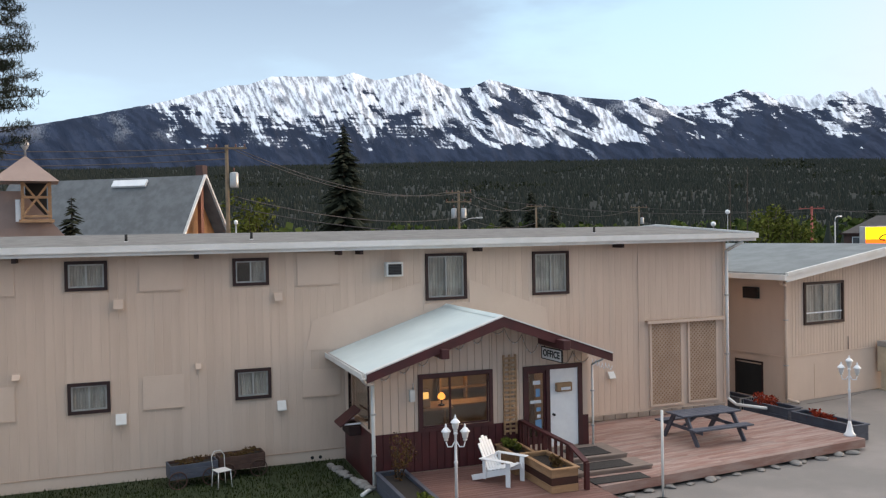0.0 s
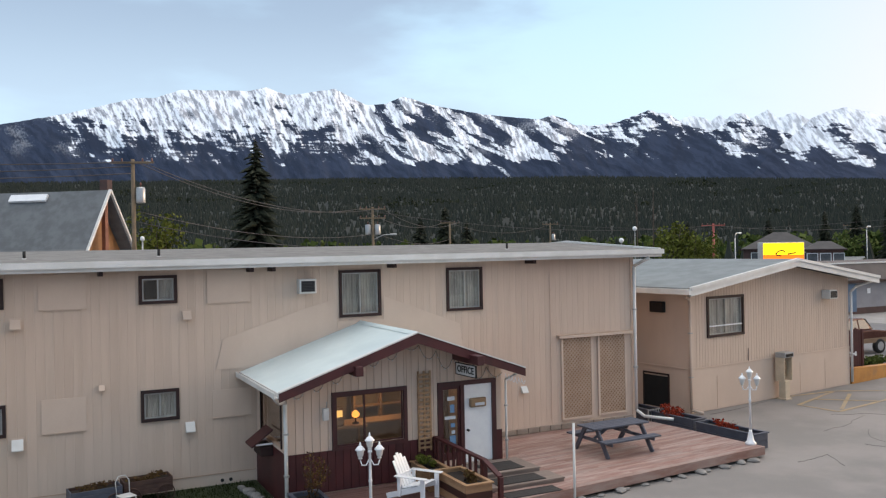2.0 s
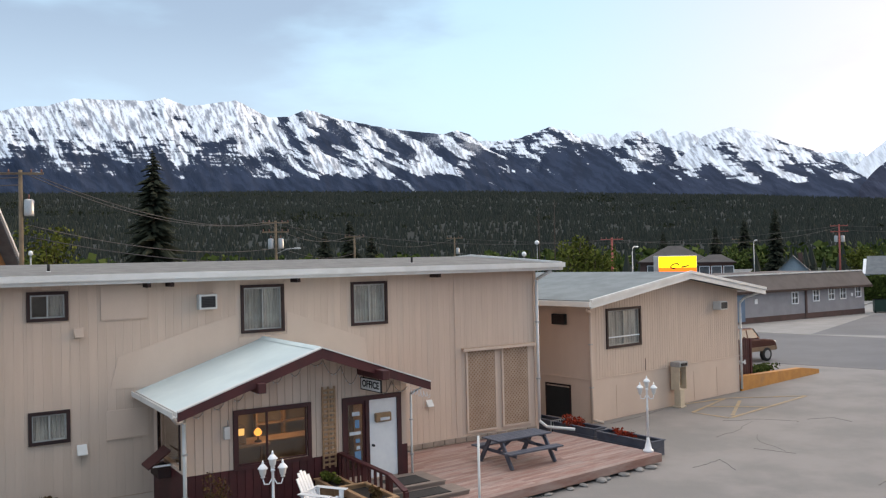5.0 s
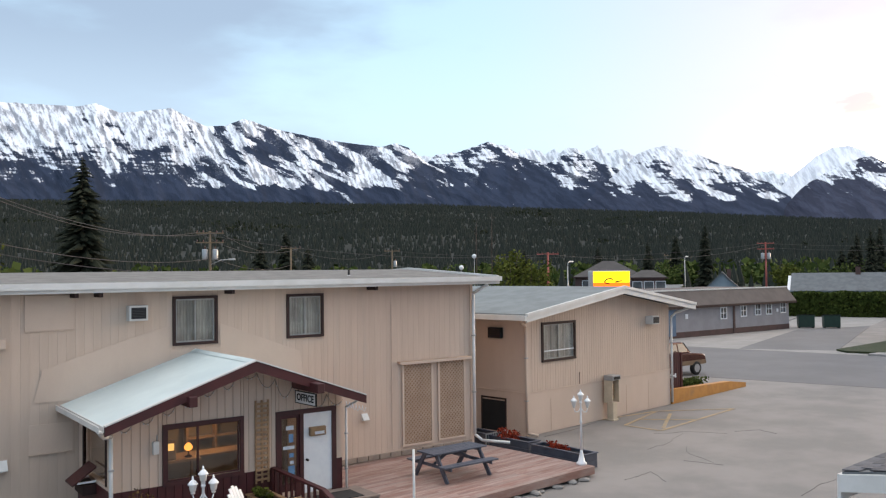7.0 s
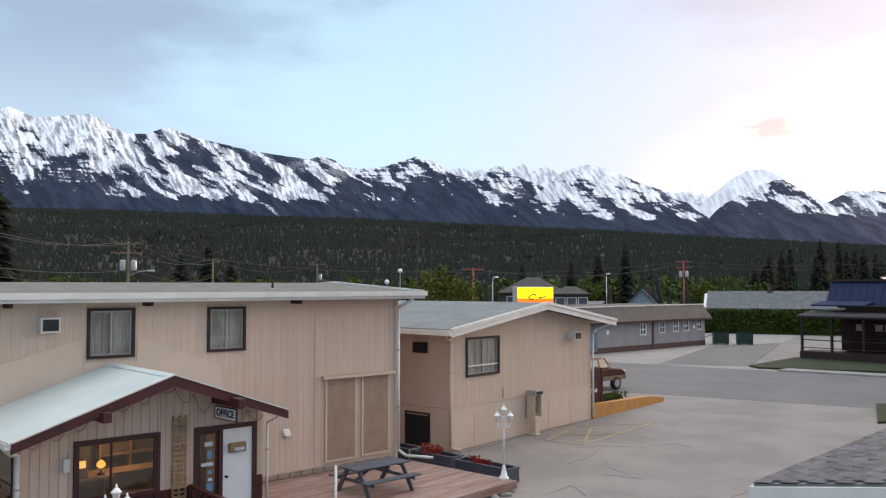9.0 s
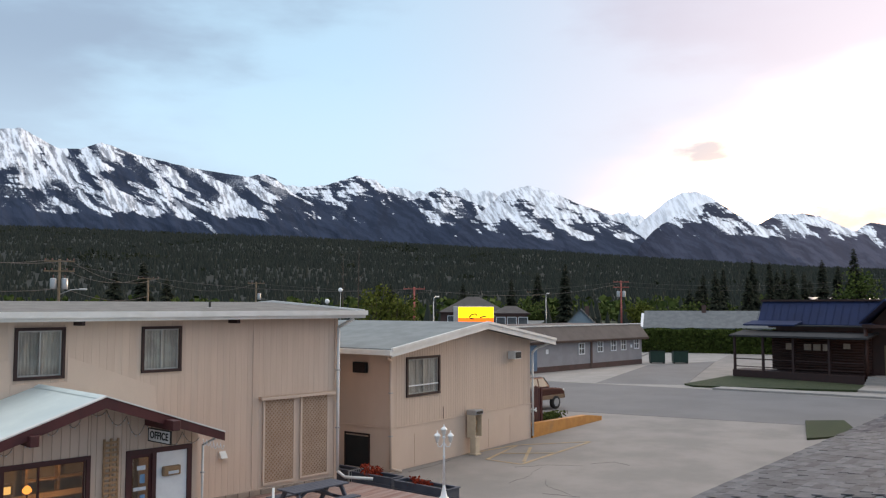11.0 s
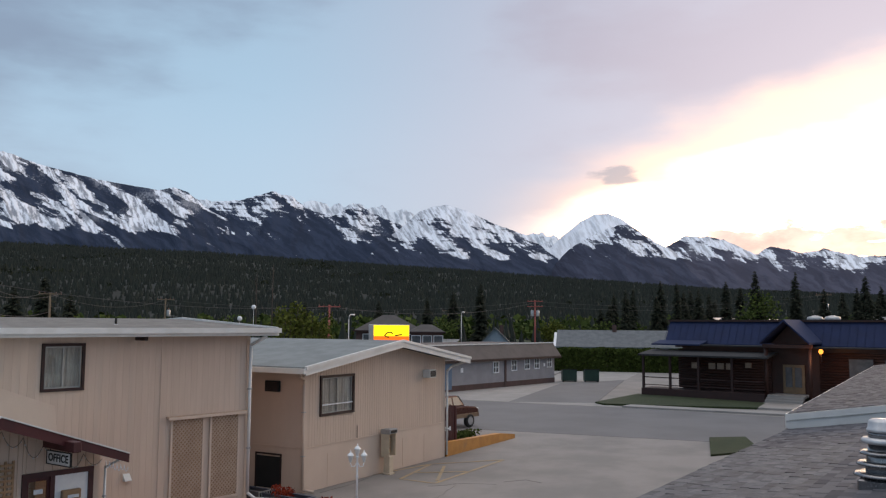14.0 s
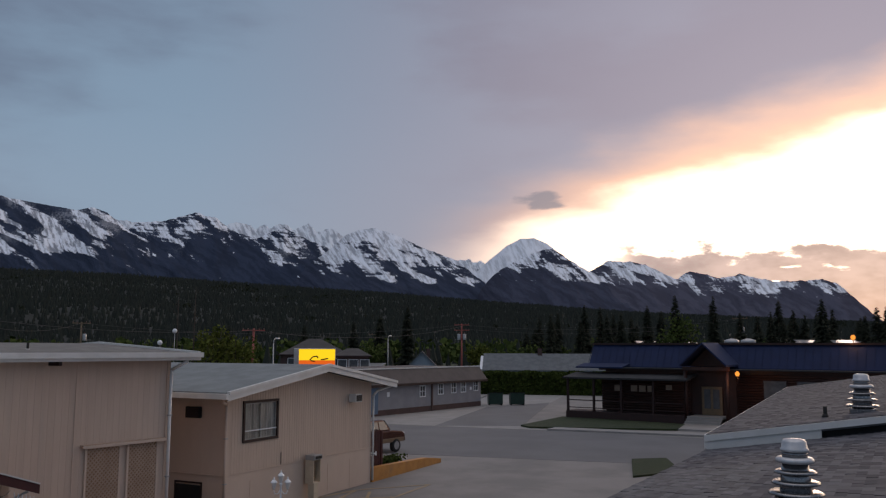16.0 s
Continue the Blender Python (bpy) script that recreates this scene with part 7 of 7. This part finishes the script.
def utility_pole(x, y, h, rot, cans=0, arms=1, lamp=False, paint=POLE, label="weathered wooden utility pole with a crossarm"):
    p = thing("utility_pole", label, "utility pole", pose(x, y, 0, 0, 0, rot), "utility poles")
    part("shaft", tube(bmesh.new(), (0, 0, 0), (0, 0, h), 0.15, 0.10), paint, p)
    for k in range(arms):
        z = h - 0.25 - 0.8 * k
        a = part("crossarm", boxes((-1.15, 1.15, -0.16, -0.06, z, z + 0.11)), paint, p)
        for ix in (-1.05, -0.55, 0.55, 1.05):
            part("insulator", lathe(bmesh.new(), [(0.03, 0), (0.06, 0.05), (0.035, 0.09), (0.055, 0.13), (0.02, 0.18)], 8, (ix, -0.11, z + 0.11)), CERAM, a)
    for k in range(cans):
        cx = 0.42 * (1 if k == 0 else -1)
        c = part("transformer", lathe(bmesh.new(), [(0.24, 0), (0.25, 0.05), (0.25, 0.80), (0.2, 0.88), (0.06, 0.9)], 14, (cx, -0.1, h - 2.45)), GALV, p)
        part("bushing", lathe(bmesh.new(), [(0.05, 0.88), (0.03, 1.0), (0.05, 1.05), (0.02, 1.15)], 8, (cx, -0.1, h - 2.45)), CERAM, c)
    if lamp:
        a = part("lamp_arm", run([Vector((0, 0, h - 2.9)), Vector((0.9, -0.2, h - 2.5)), Vector((1.6, -0.3, h - 2.45))], 0.04, 6), GALV, p)
        part("lamp_head", boxes((1.5, 2.1, -0.42, -0.2, h - 2.52, h - 2.38), round=0.03), GALV, a)
    return p


utility_pole(5.05, 49.75, 11.1, -18, 1, 1)
utility_pole(27.0, 70.0, 9.6, -20, 2, 2, True)
utility_pole(44.3, 89.7, 9.0, -20, 0, 1)
utility_pole(65.4, 100.6, 9.1, -20, 1, 1)
RW = surface("red_white_pole", (0.30, 0.06, 0.05), (0.36, 0.10, 0.08), 0.6, 0.7)
utility_pole(62.0, 65.3, 7.8, -45, 0, 1, paint=RW, label="red painted pole with a small crossarm")
utility_pole(109.4, 70.2, 9.6, -55, 2, 2, paint=RW, label="red banded utility pole with transformers")
utility_pole(141.0, 37.0, 11.0, -70, 1, 1)
utility_pole(122.0, 97.0, 8.5, -50, 0, 1)


def street_lamp(x, y, h, rot):
    p = thing("street_lamp", "slim curved grey street lamp with a white head", "street lamp", pose(x, y, 0, 0, 0, rot), "street lamps")
    part("mast", tube(bmesh.new(), (0, 0, 0), (0, 0, h - 0.5), 0.07, 0.05), GALV, p)
    part("bend", run([Vector((0, 0, h - 0.5)), Vector((0.1, 0, h - 0.15)), Vector((0.4, 0, h)), Vector((0.75, 0, h))], 0.045, 6), GALV, p)
    part("head", boxes((0.7, 1.25, -0.12, 0.12, h - 0.07, h + 0.07), round=0.03), BRIGHT, p)


street_lamp(63.4, 63.8, 6.8, 20)
street_lamp(96.0, 74.0, 7.6, 20)
for gx, gy, gz in ((41.15, 51.6, 7.04), (37.91, 49.06, 6.15)):
    g = thing("globe_lamp", "white globe lamp on a thin grey mast", "street lamp", pose(gx, gy, 0), "globe lamps")
    part("mast", tube(bmesh.new(), (0, 0, 0), (0, 0, gz - 0.15), 0.02), GALV, g)
    part("globe", lathe(bmesh.new(), [(0.06, -0.17), (0.16, -0.08), (0.18, 0.02), (0.12, 0.13), (0.03, 0.17)], 12, (0, 0, gz)), BRIGHT, g)

CABLES = [((5.0, 49.7, 10.95), (-30, 44, 11.6), 0.9), ((5.0, 49.7, 10.7), (-30, 45, 10.9), 0.9), ((5.0, 49.6, 10.3), (-30, 43, 10.2), 0.8),
          ((5.2, 49.7, 10.95), (26.2, 70.2, 9.5), 1.3), ((5.6, 49.6, 10.9), (27.8, 69.7, 9.5), 1.3), ((5.3, 49.7, 8.2), (27, 70, 7.2), 0.8), ((5.3, 49.7, 7.6), (20, 47, 5.9), 0.5),
          ((26.2, 70.2, 9.4), (43.4, 89.9, 8.8), 1.0), ((27.8, 69.6, 9.4), (45.1, 89.4, 8.8), 1.0), ((27, 70, 7.4), (44.3, 89.6, 6.9), 0.8), ((44.3, 89.7, 8.8), (65.4, 100.6, 8.9), 1.2),
          ((65.4, 100.6, 8.9), (109.4, 70.2, 9.4), 1.4), ((62, 65.3, 7.6), (109.4, 70.2, 9.2), 1.2), ((109.4, 70.2, 9.4), (141, 37, 10.8), 1.2), ((109.4, 70.2, 8.8), (141, 37, 10.3), 1.3), ((27, 70, 9.2), (62, 65.3, 7.6), 1.0)]
for a, b, s in CABLES:
    tagged(part("power_cable", run(sag(a, b, s, 24), 0.024, 4), CABLE), "thin dark power cable sagging between poles", "cable", "power cables")

# ---- trees ----


def spruce(x, y, h, r, seed, bare=0.08, label="tall dark green spruce tree"):
    t = thing("spruce_tree", label, "tree", pose(x, y, 0), "spruces")
    part("trunk", tube(bmesh.new(), (0, 0, 0), (0, 0, h), 0.014 * h + 0.05, 0.02, 8), BARK, t)
    rnd = random.Random(seed)
    verts, faces = [], []
    tiers = max(22, int(h * 3.2))
    for k in range(tiers):
        f = bare + (1 - bare) * k / tiers
        reach = r * (1 - f) ** 0.62 * rnd.uniform(0.72, 1.12) + 0.12
        z0 = h * f
        for j in range(17):
            a = rnd.uniform(0, 6.2832)
            l = reach * rnd.uniform(0.55, 1.1)
            d = Vector((math.cos(a), math.sin(a), 0))
            s = Vector((-d.y, d.x, 0))
            droop = -0.28 * l * rnd.uniform(0.6, 1.5)
            p0 = Vector((0, 0, z0 + rnd.uniform(-0.75, 0.75) * h / tiers))
            p1 = p0 + d * l * 0.55 + Vector((0, 0, droop * 0.3))
            p2 = p0 + d * l + Vector((0, 0, droop))
            w = 0.15 * l + 0.06
            i = len(verts)
            verts += [tuple(v) for v in (p0 + s * 0.04, p0 - s * 0.04, p1 + s * w + Vector((0, 0, -0.1 * l)), p1 - s * w + Vector((0, 0, -0.12 * l)), p1 + Vector((0, 0, 0.05 * l)), p2 + s * w * 0.35, p2 - s * w * 0.35)]
            faces += [(i, i + 4, i + 2), (i + 1, i + 3, i + 4), (i + 2, i + 4, i + 5), (i + 4, i + 3, i + 6), (i + 4, i + 6, i + 5)]
    me = bpy.data.meshes.new("crown")
    me.from_pydata(verts, [], faces)
    leafy("crown", me, NEEDLE, t)
    return t


def broadleaf(x, y, h, w, seed, mtl, label, leaf=0.34, count=1500):
    t = thing("broadleaf_tree", label, "tree", pose(x, y, 0), "broadleaf trees")
    rnd = random.Random(seed)
    bm = bmesh.new()
    tube(bm, (0, 0, 0), (0, 0, h * 0.45), 0.02 * h + 0.05, 0.012 * h, 8)
    for _ in range(9):
        a = rnd.uniform(0, 6.28)
        z = h * rnd.uniform(0.25, 0.5)
        tube(bm, (0, 0, z), (math.cos(a) * w * rnd.uniform(0.3, 0.8), math.sin(a) * w * rnd.uniform(0.3, 0.8), h * rnd.uniform(0.6, 0.95)), 0.008 * h, 0.012, 5)
    part("trunk", bm, BARK, t)
    leafy("crown", leaf_cloud((0, 0, h * 0.62), (w, w, h * 0.42), count, leaf, seed, 16), mtl, t)
    return t


spruce(19.7, 82.6, 16.9, 3.9, 1)
spruce(48.2, 99.0, 11.2, 3.0, 2)
spruce(45.6, 101.0, 10.0, 2.6, 3)
spruce(50.6, 97.5, 9.4, 2.4, 4)
for x, y, h, r, s in ((120.8, 88.9, 13.3, 2.6, 5), (117, 92, 11.6, 2.6, 6), (113.5, 95, 10.6, 2.4, 7), (147.7, 61.5, 12.2, 2.6, 8), (145, 66, 10.6, 2.4, 9), (150, 58, 10.4, 2.4, 10), (134.4, 39.3, 14.2, 2.2, 11),
                      (136.5, 35.8, 11.6, 2.2, 12), (132.5, 44, 10.2, 2.4, 13), (146.5, 32.2, 14.0, 2.5, 14), (148, 28.5, 11.5, 2.3, 15), (149, 24.5, 12.4, 2.3, 16), (150, 20.5, 11.0, 2.5, 17), (151, 16, 10.5, 2.4, 18),
                      (147, 38.5, 10.5, 2.2, 19), (142, 71, 10.8, 2.6, 20), (139, 75, 9.0, 2.3, 21), (98, 92, 9.5, 2.3, 22), (88, 98, 9.2, 2.3, 23), (-3.35, 53.0, 8.3, 1.7, 24), (152, 12, 10.8, 2.4, 25)):
    spruce(x, y, h, r, s)
rr = random.Random(123)
for k in range(34):
    a, d = rr.uniform(62, 86), rr.uniform(125, 165)
    spruce(bearing(a).x * d, bearing(a).y * d, rr.uniform(9.0, 14.0), rr.uniform(1.8, 2.6), 200 + k)
broadleaf(8.9, 69.4, 9.7, 2.2, 41, YELLOW_GREEN, "leafy yellow-green tree behind the motel", 0.3, 1800)
broadleaf(49.2, 56.6, 7.9, 1.9, 42, YELLOW_GREEN, "leafy yellow-green tree behind the side building", 0.28, 1600)
broadleaf(50.6, 55.2, 6.9, 1.6, 43, YELLOW_GREEN, "leafy yellow-green tree behind the side building", 0.28, 1200)
broadleaf(123.3, 41.1, 10.4, 3.2, 44, BUSH, "rounded green tree behind the restaurant", 0.4, 1800)
for i, (x, y, h, w) in enumerate(((92, 84, 6.6, 2.4), (101, 88, 6.2, 2.6), (104, 83, 6.8, 2.2), (118, 72, 6.0, 2.8), (122, 66, 6.4, 3.0), (126, 62, 6.0, 2.6), (86, 92, 6.0, 2.4), (128, 55, 5.4, 2.4), (112, 66, 5.4, 2.2), (138, 48, 7.0, 2.6), (74, 4, 5.4, 1.8), (80, 88, 6, 2.2))):
    broadleaf(x, y, h, w, 60 + i, BUSH if i % 3 else YELLOW_GREEN, "round spring-green garden tree in the town", 0.42, 900)
for bx, by, bh in ((46.6, 58.2, 10.2), (47.7, 57.4, 10.9)):
    b = thing("bare_sapling", "bare grey sapling beside the leafy tree", "tree", pose(bx, by, 0), "bare saplings")
    bm = bmesh.new()
    tube(bm, (0, 0, 0), (0.1, 0, bh), 0.09, 0.02, 6)
    rr = random.Random(int(bx * 10))
    for k in range(10):
        z = bh * rr.uniform(0.45, 0.92)
        tube(bm, (0.05, 0, z), (rr.uniform(-0.5, 0.5), rr.uniform(-0.4, 0.4), z + rr.uniform(0.5, 1.0)), 0.02, 0.006, 4)
    part("trunk", bm, BARK, b)

# pine at the edge of the lawn side, with clumped needles on long limbs
pine = thing("pine_tree", "tall sparse pine with clumped needles on bare limbs", "tree", pose(-5.0, 35.7, 0))
bm = bmesh.new()
tube(bm, (0, 0, 0), (0.15, 0, 17.5), 0.24, 0.08, 9)
rr = random.Random(77)
pv, pf = [], []
for k in range(36):
    z = 9.0 + k * 0.22
    a = rr.uniform(-1.0, 1.0) if k % 3 else rr.uniform(0, 6.28)
    l = rr.uniform(1.15, 2.0) * (1 - (z - 8) / 34)
    tipp = Vector((math.cos(a) * l, math.sin(a) * l, z + rr.uniform(-0.1, 0.45)))
    tube(bm, (0.08, 0, z), tipp, 0.035, 0.010, 5)
    if z < 10.2 and rr.random() < 0.5:
        continue
    for _ in range(230):
        c = Vector((0.08, 0, z)).lerp(tipp, rr.uniform(0.35, 1.05)) + Vector((rr.gauss(0, 0.13), rr.gauss(0, 0.13), rr.gauss(0, 0.10) + 0.05))
        q = Euler((rr.uniform(0, 6), rr.uniform(0, 6), rr.uniform(0, 6))).to_matrix()
        i = len(pv)
        s = rr.uniform(0.06, 0.13)
        pv += [tuple(c + q @ Vector(v)) for v in ((-s, -0.006, 0), (s, -0.006, 0.01), (s * 0.8, 0.012, 0), (-s * 0.7, 0.014, 0))]
        pf.append((i, i + 1, i + 2, i + 3))
part("trunk", bm, BARK, pine)
me = bpy.data.meshes.new("needles")
me.from_pydata(pv, [], pf)
leafy("needles", me, NEEDLE, pine)

rr = random.Random(99)
rows = []
for _ in range(1500):
    a = rr.uniform(-25, 95)
    d = rr.uniform(170, 430)
    p = bearing(a) * d
    patch = noise.noise(Vector((p.x / 40, p.y / 40, 3)))
    h = rr.uniform(5, 9.5) * (0.65 + 0.35 * d / 300)
    rows.append((p.x, p.y, 0, h, h * (0.2 if patch < 0.1 else 0.42), 0 if patch < 0.1 else 1))
mass_of_trees("town_conifers", [r for r in rows if r[5] == 0], CONIFERS, "dark conifers scattered through the town", 7, 4)
mass_of_trees("town_broadleaf", [r for r in rows if r[5] == 1], BUSH, "rounded spring trees scattered through the town", -60)

# ---- near roof: vents, raised part ----


def stack_vent(m, s=1.0):
    v = thing("roof_vent", "stacked aluminium roof vent with wide round collars", "roof vent", m, "roof vents")
    metal = VENT_METAL
    part("skirt", boxes((-0.34 * s, 0.34 * s, -0.30 * s, 0.30 * s, -0.1, 0.06), round=0.02), metal, v)
    part("flue", lathe(bmesh.new(), [(0.25, 0.0), (0.22, 0.3), (0.19, 0.545)], 20), metal, v)
    for z, r in ((0.08, 0.40), (0.235, 0.35), (0.39, 0.31)):
        part("collar", lathe(bmesh.new(), [(r - 0.04, z), (r, z + 0.01), (r, z + 0.035), (r - 0.05, z + 0.06), (0.2, z + 0.065)], 24), metal, v)
    part("wide_collar", lathe(bmesh.new(), [(0.22, 0.545), (0.275, 0.56), (0.28, 0.60), (0.25, 0.635), (0.19, 0.64)], 24), ENAMEL_GREY, v)
    part("neck", lathe(bmesh.new(), [(0.185, 0.64), (0.185, 0.72)], 20), metal, v)
    part("cap", lathe(bmesh.new(), [(0.205, 0.72), (0.205, 0.76), (0.185, 0.775), (0.18, 0.86), (0.15, 0.895), (0.08, 0.91), (0.02, 0.912)], 24), ENAMEL_GREY, v)
    return v


stack_vent(pose(10.9, 2.28, 4.06, 0, 0, 5) @ Matrix.Scale(0.79, 4))
stack_vent(pose(21.9, 3.05, 4.45, 0, 0, 8) @ Matrix.Scale(0.92, 4))
sp = thing("roof_pipe", "short black pipe on the raised shingle roof", "pipe", pose(21.3, 3.75, 4.32), "roof pipes")
part("stack", tube(bmesh.new(), (0, 0, -0.1), (0, 0, 0.22), 0.045), BLACK, sp)
part("boot", tube(bmesh.new(), (0, 0, -0.1), (0, 0, 0.06), 0.12, 0.05), BLACK, sp)

# ---- grass blades on the near lawn ----
rr = random.Random(55)
gv, gf = [], []
for _ in range(9000):
    x, y = rr.uniform(-4.5, 4.9), rr.uniform(18.2, 21.5)
    h, a = rr.uniform(0.03, 0.09), rr.uniform(0, 6.28)
    d = Vector((math.cos(a), math.sin(a), 0))
    p = Vector((x, y, 0.03))
    i = len(gv)
    gv += [tuple(p - d * 0.012), tuple(p + d * 0.012), tuple(p + Vector((-d.y, d.x, 0)) * h * 0.5 + Vector((0, 0, h)))]
    gf.append((i, i + 1, i + 2))
me = bpy.data.meshes.new("grass_blades")
me.from_pydata(gv, [], gf)
me.materials.append(island_leaf("grass_blades", (0.012, 0.020, 0.006), (0.030, 0.040, 0.011)))
tagged(new("grass_blades", me), "short dark green grass blades on the motel lawn", "grass", kind="stuff")

# ---- pieces: boards and shingles ----
outer = [(h[0] - 0.08, h[1] + 0.08, h[2] - 0.08, h[3] + 0.08) for h in SLOTS]
planks(motel, -3.4, RIGHT - 0.1, 0.32, 5.45, outer + [(14.3, 16.72, 0.3, 3.08)], FACE, SIDING, 0.2, 0.004, 0.005)
planks(annex, 0.16, L2, 1.535, gable2, [(W2[0] - 0.09, W2[1] + 0.09, W2[2] - 0.09, W2[3] + 0.09)], 0.0, SIDING, 0.15, 0.008, 0.008)


def shingle_mesh(w, h, t):
    bm = bmesh.new()
    v = [bm.verts.new(p) for p in ((0, 0, t), (w, 0, t), (w, h, 0.002), (0, h, 0.002), (0, 0, 0), (w, 0, 0))]
    bm.faces.new((v[0], v[1], v[2], v[3]))
    bm.faces.new((v[4], v[5], v[1], v[0]))
    bm.faces.new((v[0], v[3], v[4]))
    bm.faces.new((v[1], v[5], v[2]))
    return bm


def lay_shingles(parent, m, length, depth, tilt, singles, w=0.30, expose=0.15, x_from=0.0):
    """Rows of shingle tabs up a slope; those nearest are single pieces, the rest one mesh."""
    rnd = random.Random(17)
    shared = [mesh_of("shingle", shingle_mesh(w - 0.012, expose + 0.05, t), SHINGLE) for t in (0.012, 0.016, 0.020)]
    verts, faces = [], []
    turn = Matrix.Rotation(tilt, 4, "X")
    count = 0
    for j in range(int(depth / expose)):
        for i in range(int(length / w)):
            x = x_from + i * w + (0.5 * w if j % 2 else 0) + rnd.uniform(-0.01, 0.01)
            y = j * expose
            t = rnd.choice((0.010, 0.014, 0.018))
            p = m @ turn @ Matrix.Translation((x, y, 0.004 + rnd.uniform(0, 0.003)))
            if count < singles and i < 22 and j < 16:
                ob = new("shingle", shared[rnd.randrange(3)])
                ob.parent = parent
                ob.matrix_local = p
                count += 1
            else:
                k = len(verts)
                for c in ((0, 0, t), (w - 0.012, 0, t), (w - 0.012, expose + 0.05, 0.002), (0, expose + 0.05, 0.002), (0, 0, 0), (w - 0.012, 0, 0)):
                    verts.append(tuple(p @ Vector(c)))
                faces += [(k, k + 1, k + 2, k + 3), (k + 4, k + 5, k + 1, k), (k, k + 3, k + 4), (k + 1, k + 5, k + 2)]
    me = bpy.data.meshes.new("shingle_field")
    me.from_pydata(verts, [], faces)
    me.materials.append(SHINGLES_FAR)
    ob = new("shingle_field", me)
    ob.parent = parent
    tagged(ob, kind="stuff")


SHINGLES_FAR = island_leaf("shingle_tabs", (0.060, 0.060, 0.070), (0.135, 0.132, 0.145))
# slope axes: x along the eave, y up the slope
slope = math.atan(0.155)
lay_shingles(near_roof, pose(9.2, 5.02, 3.56, 0, 0, 5.3) @ Matrix.Scale(-1, 4, (0, 1, 0)), 14, 6.0, slope, 300)
lay_shingles(raised, pose(0, 0, 3.90) @ Matrix.Scale(-1, 4, (0, 1, 0)), 28, 7.0, slope, 0)
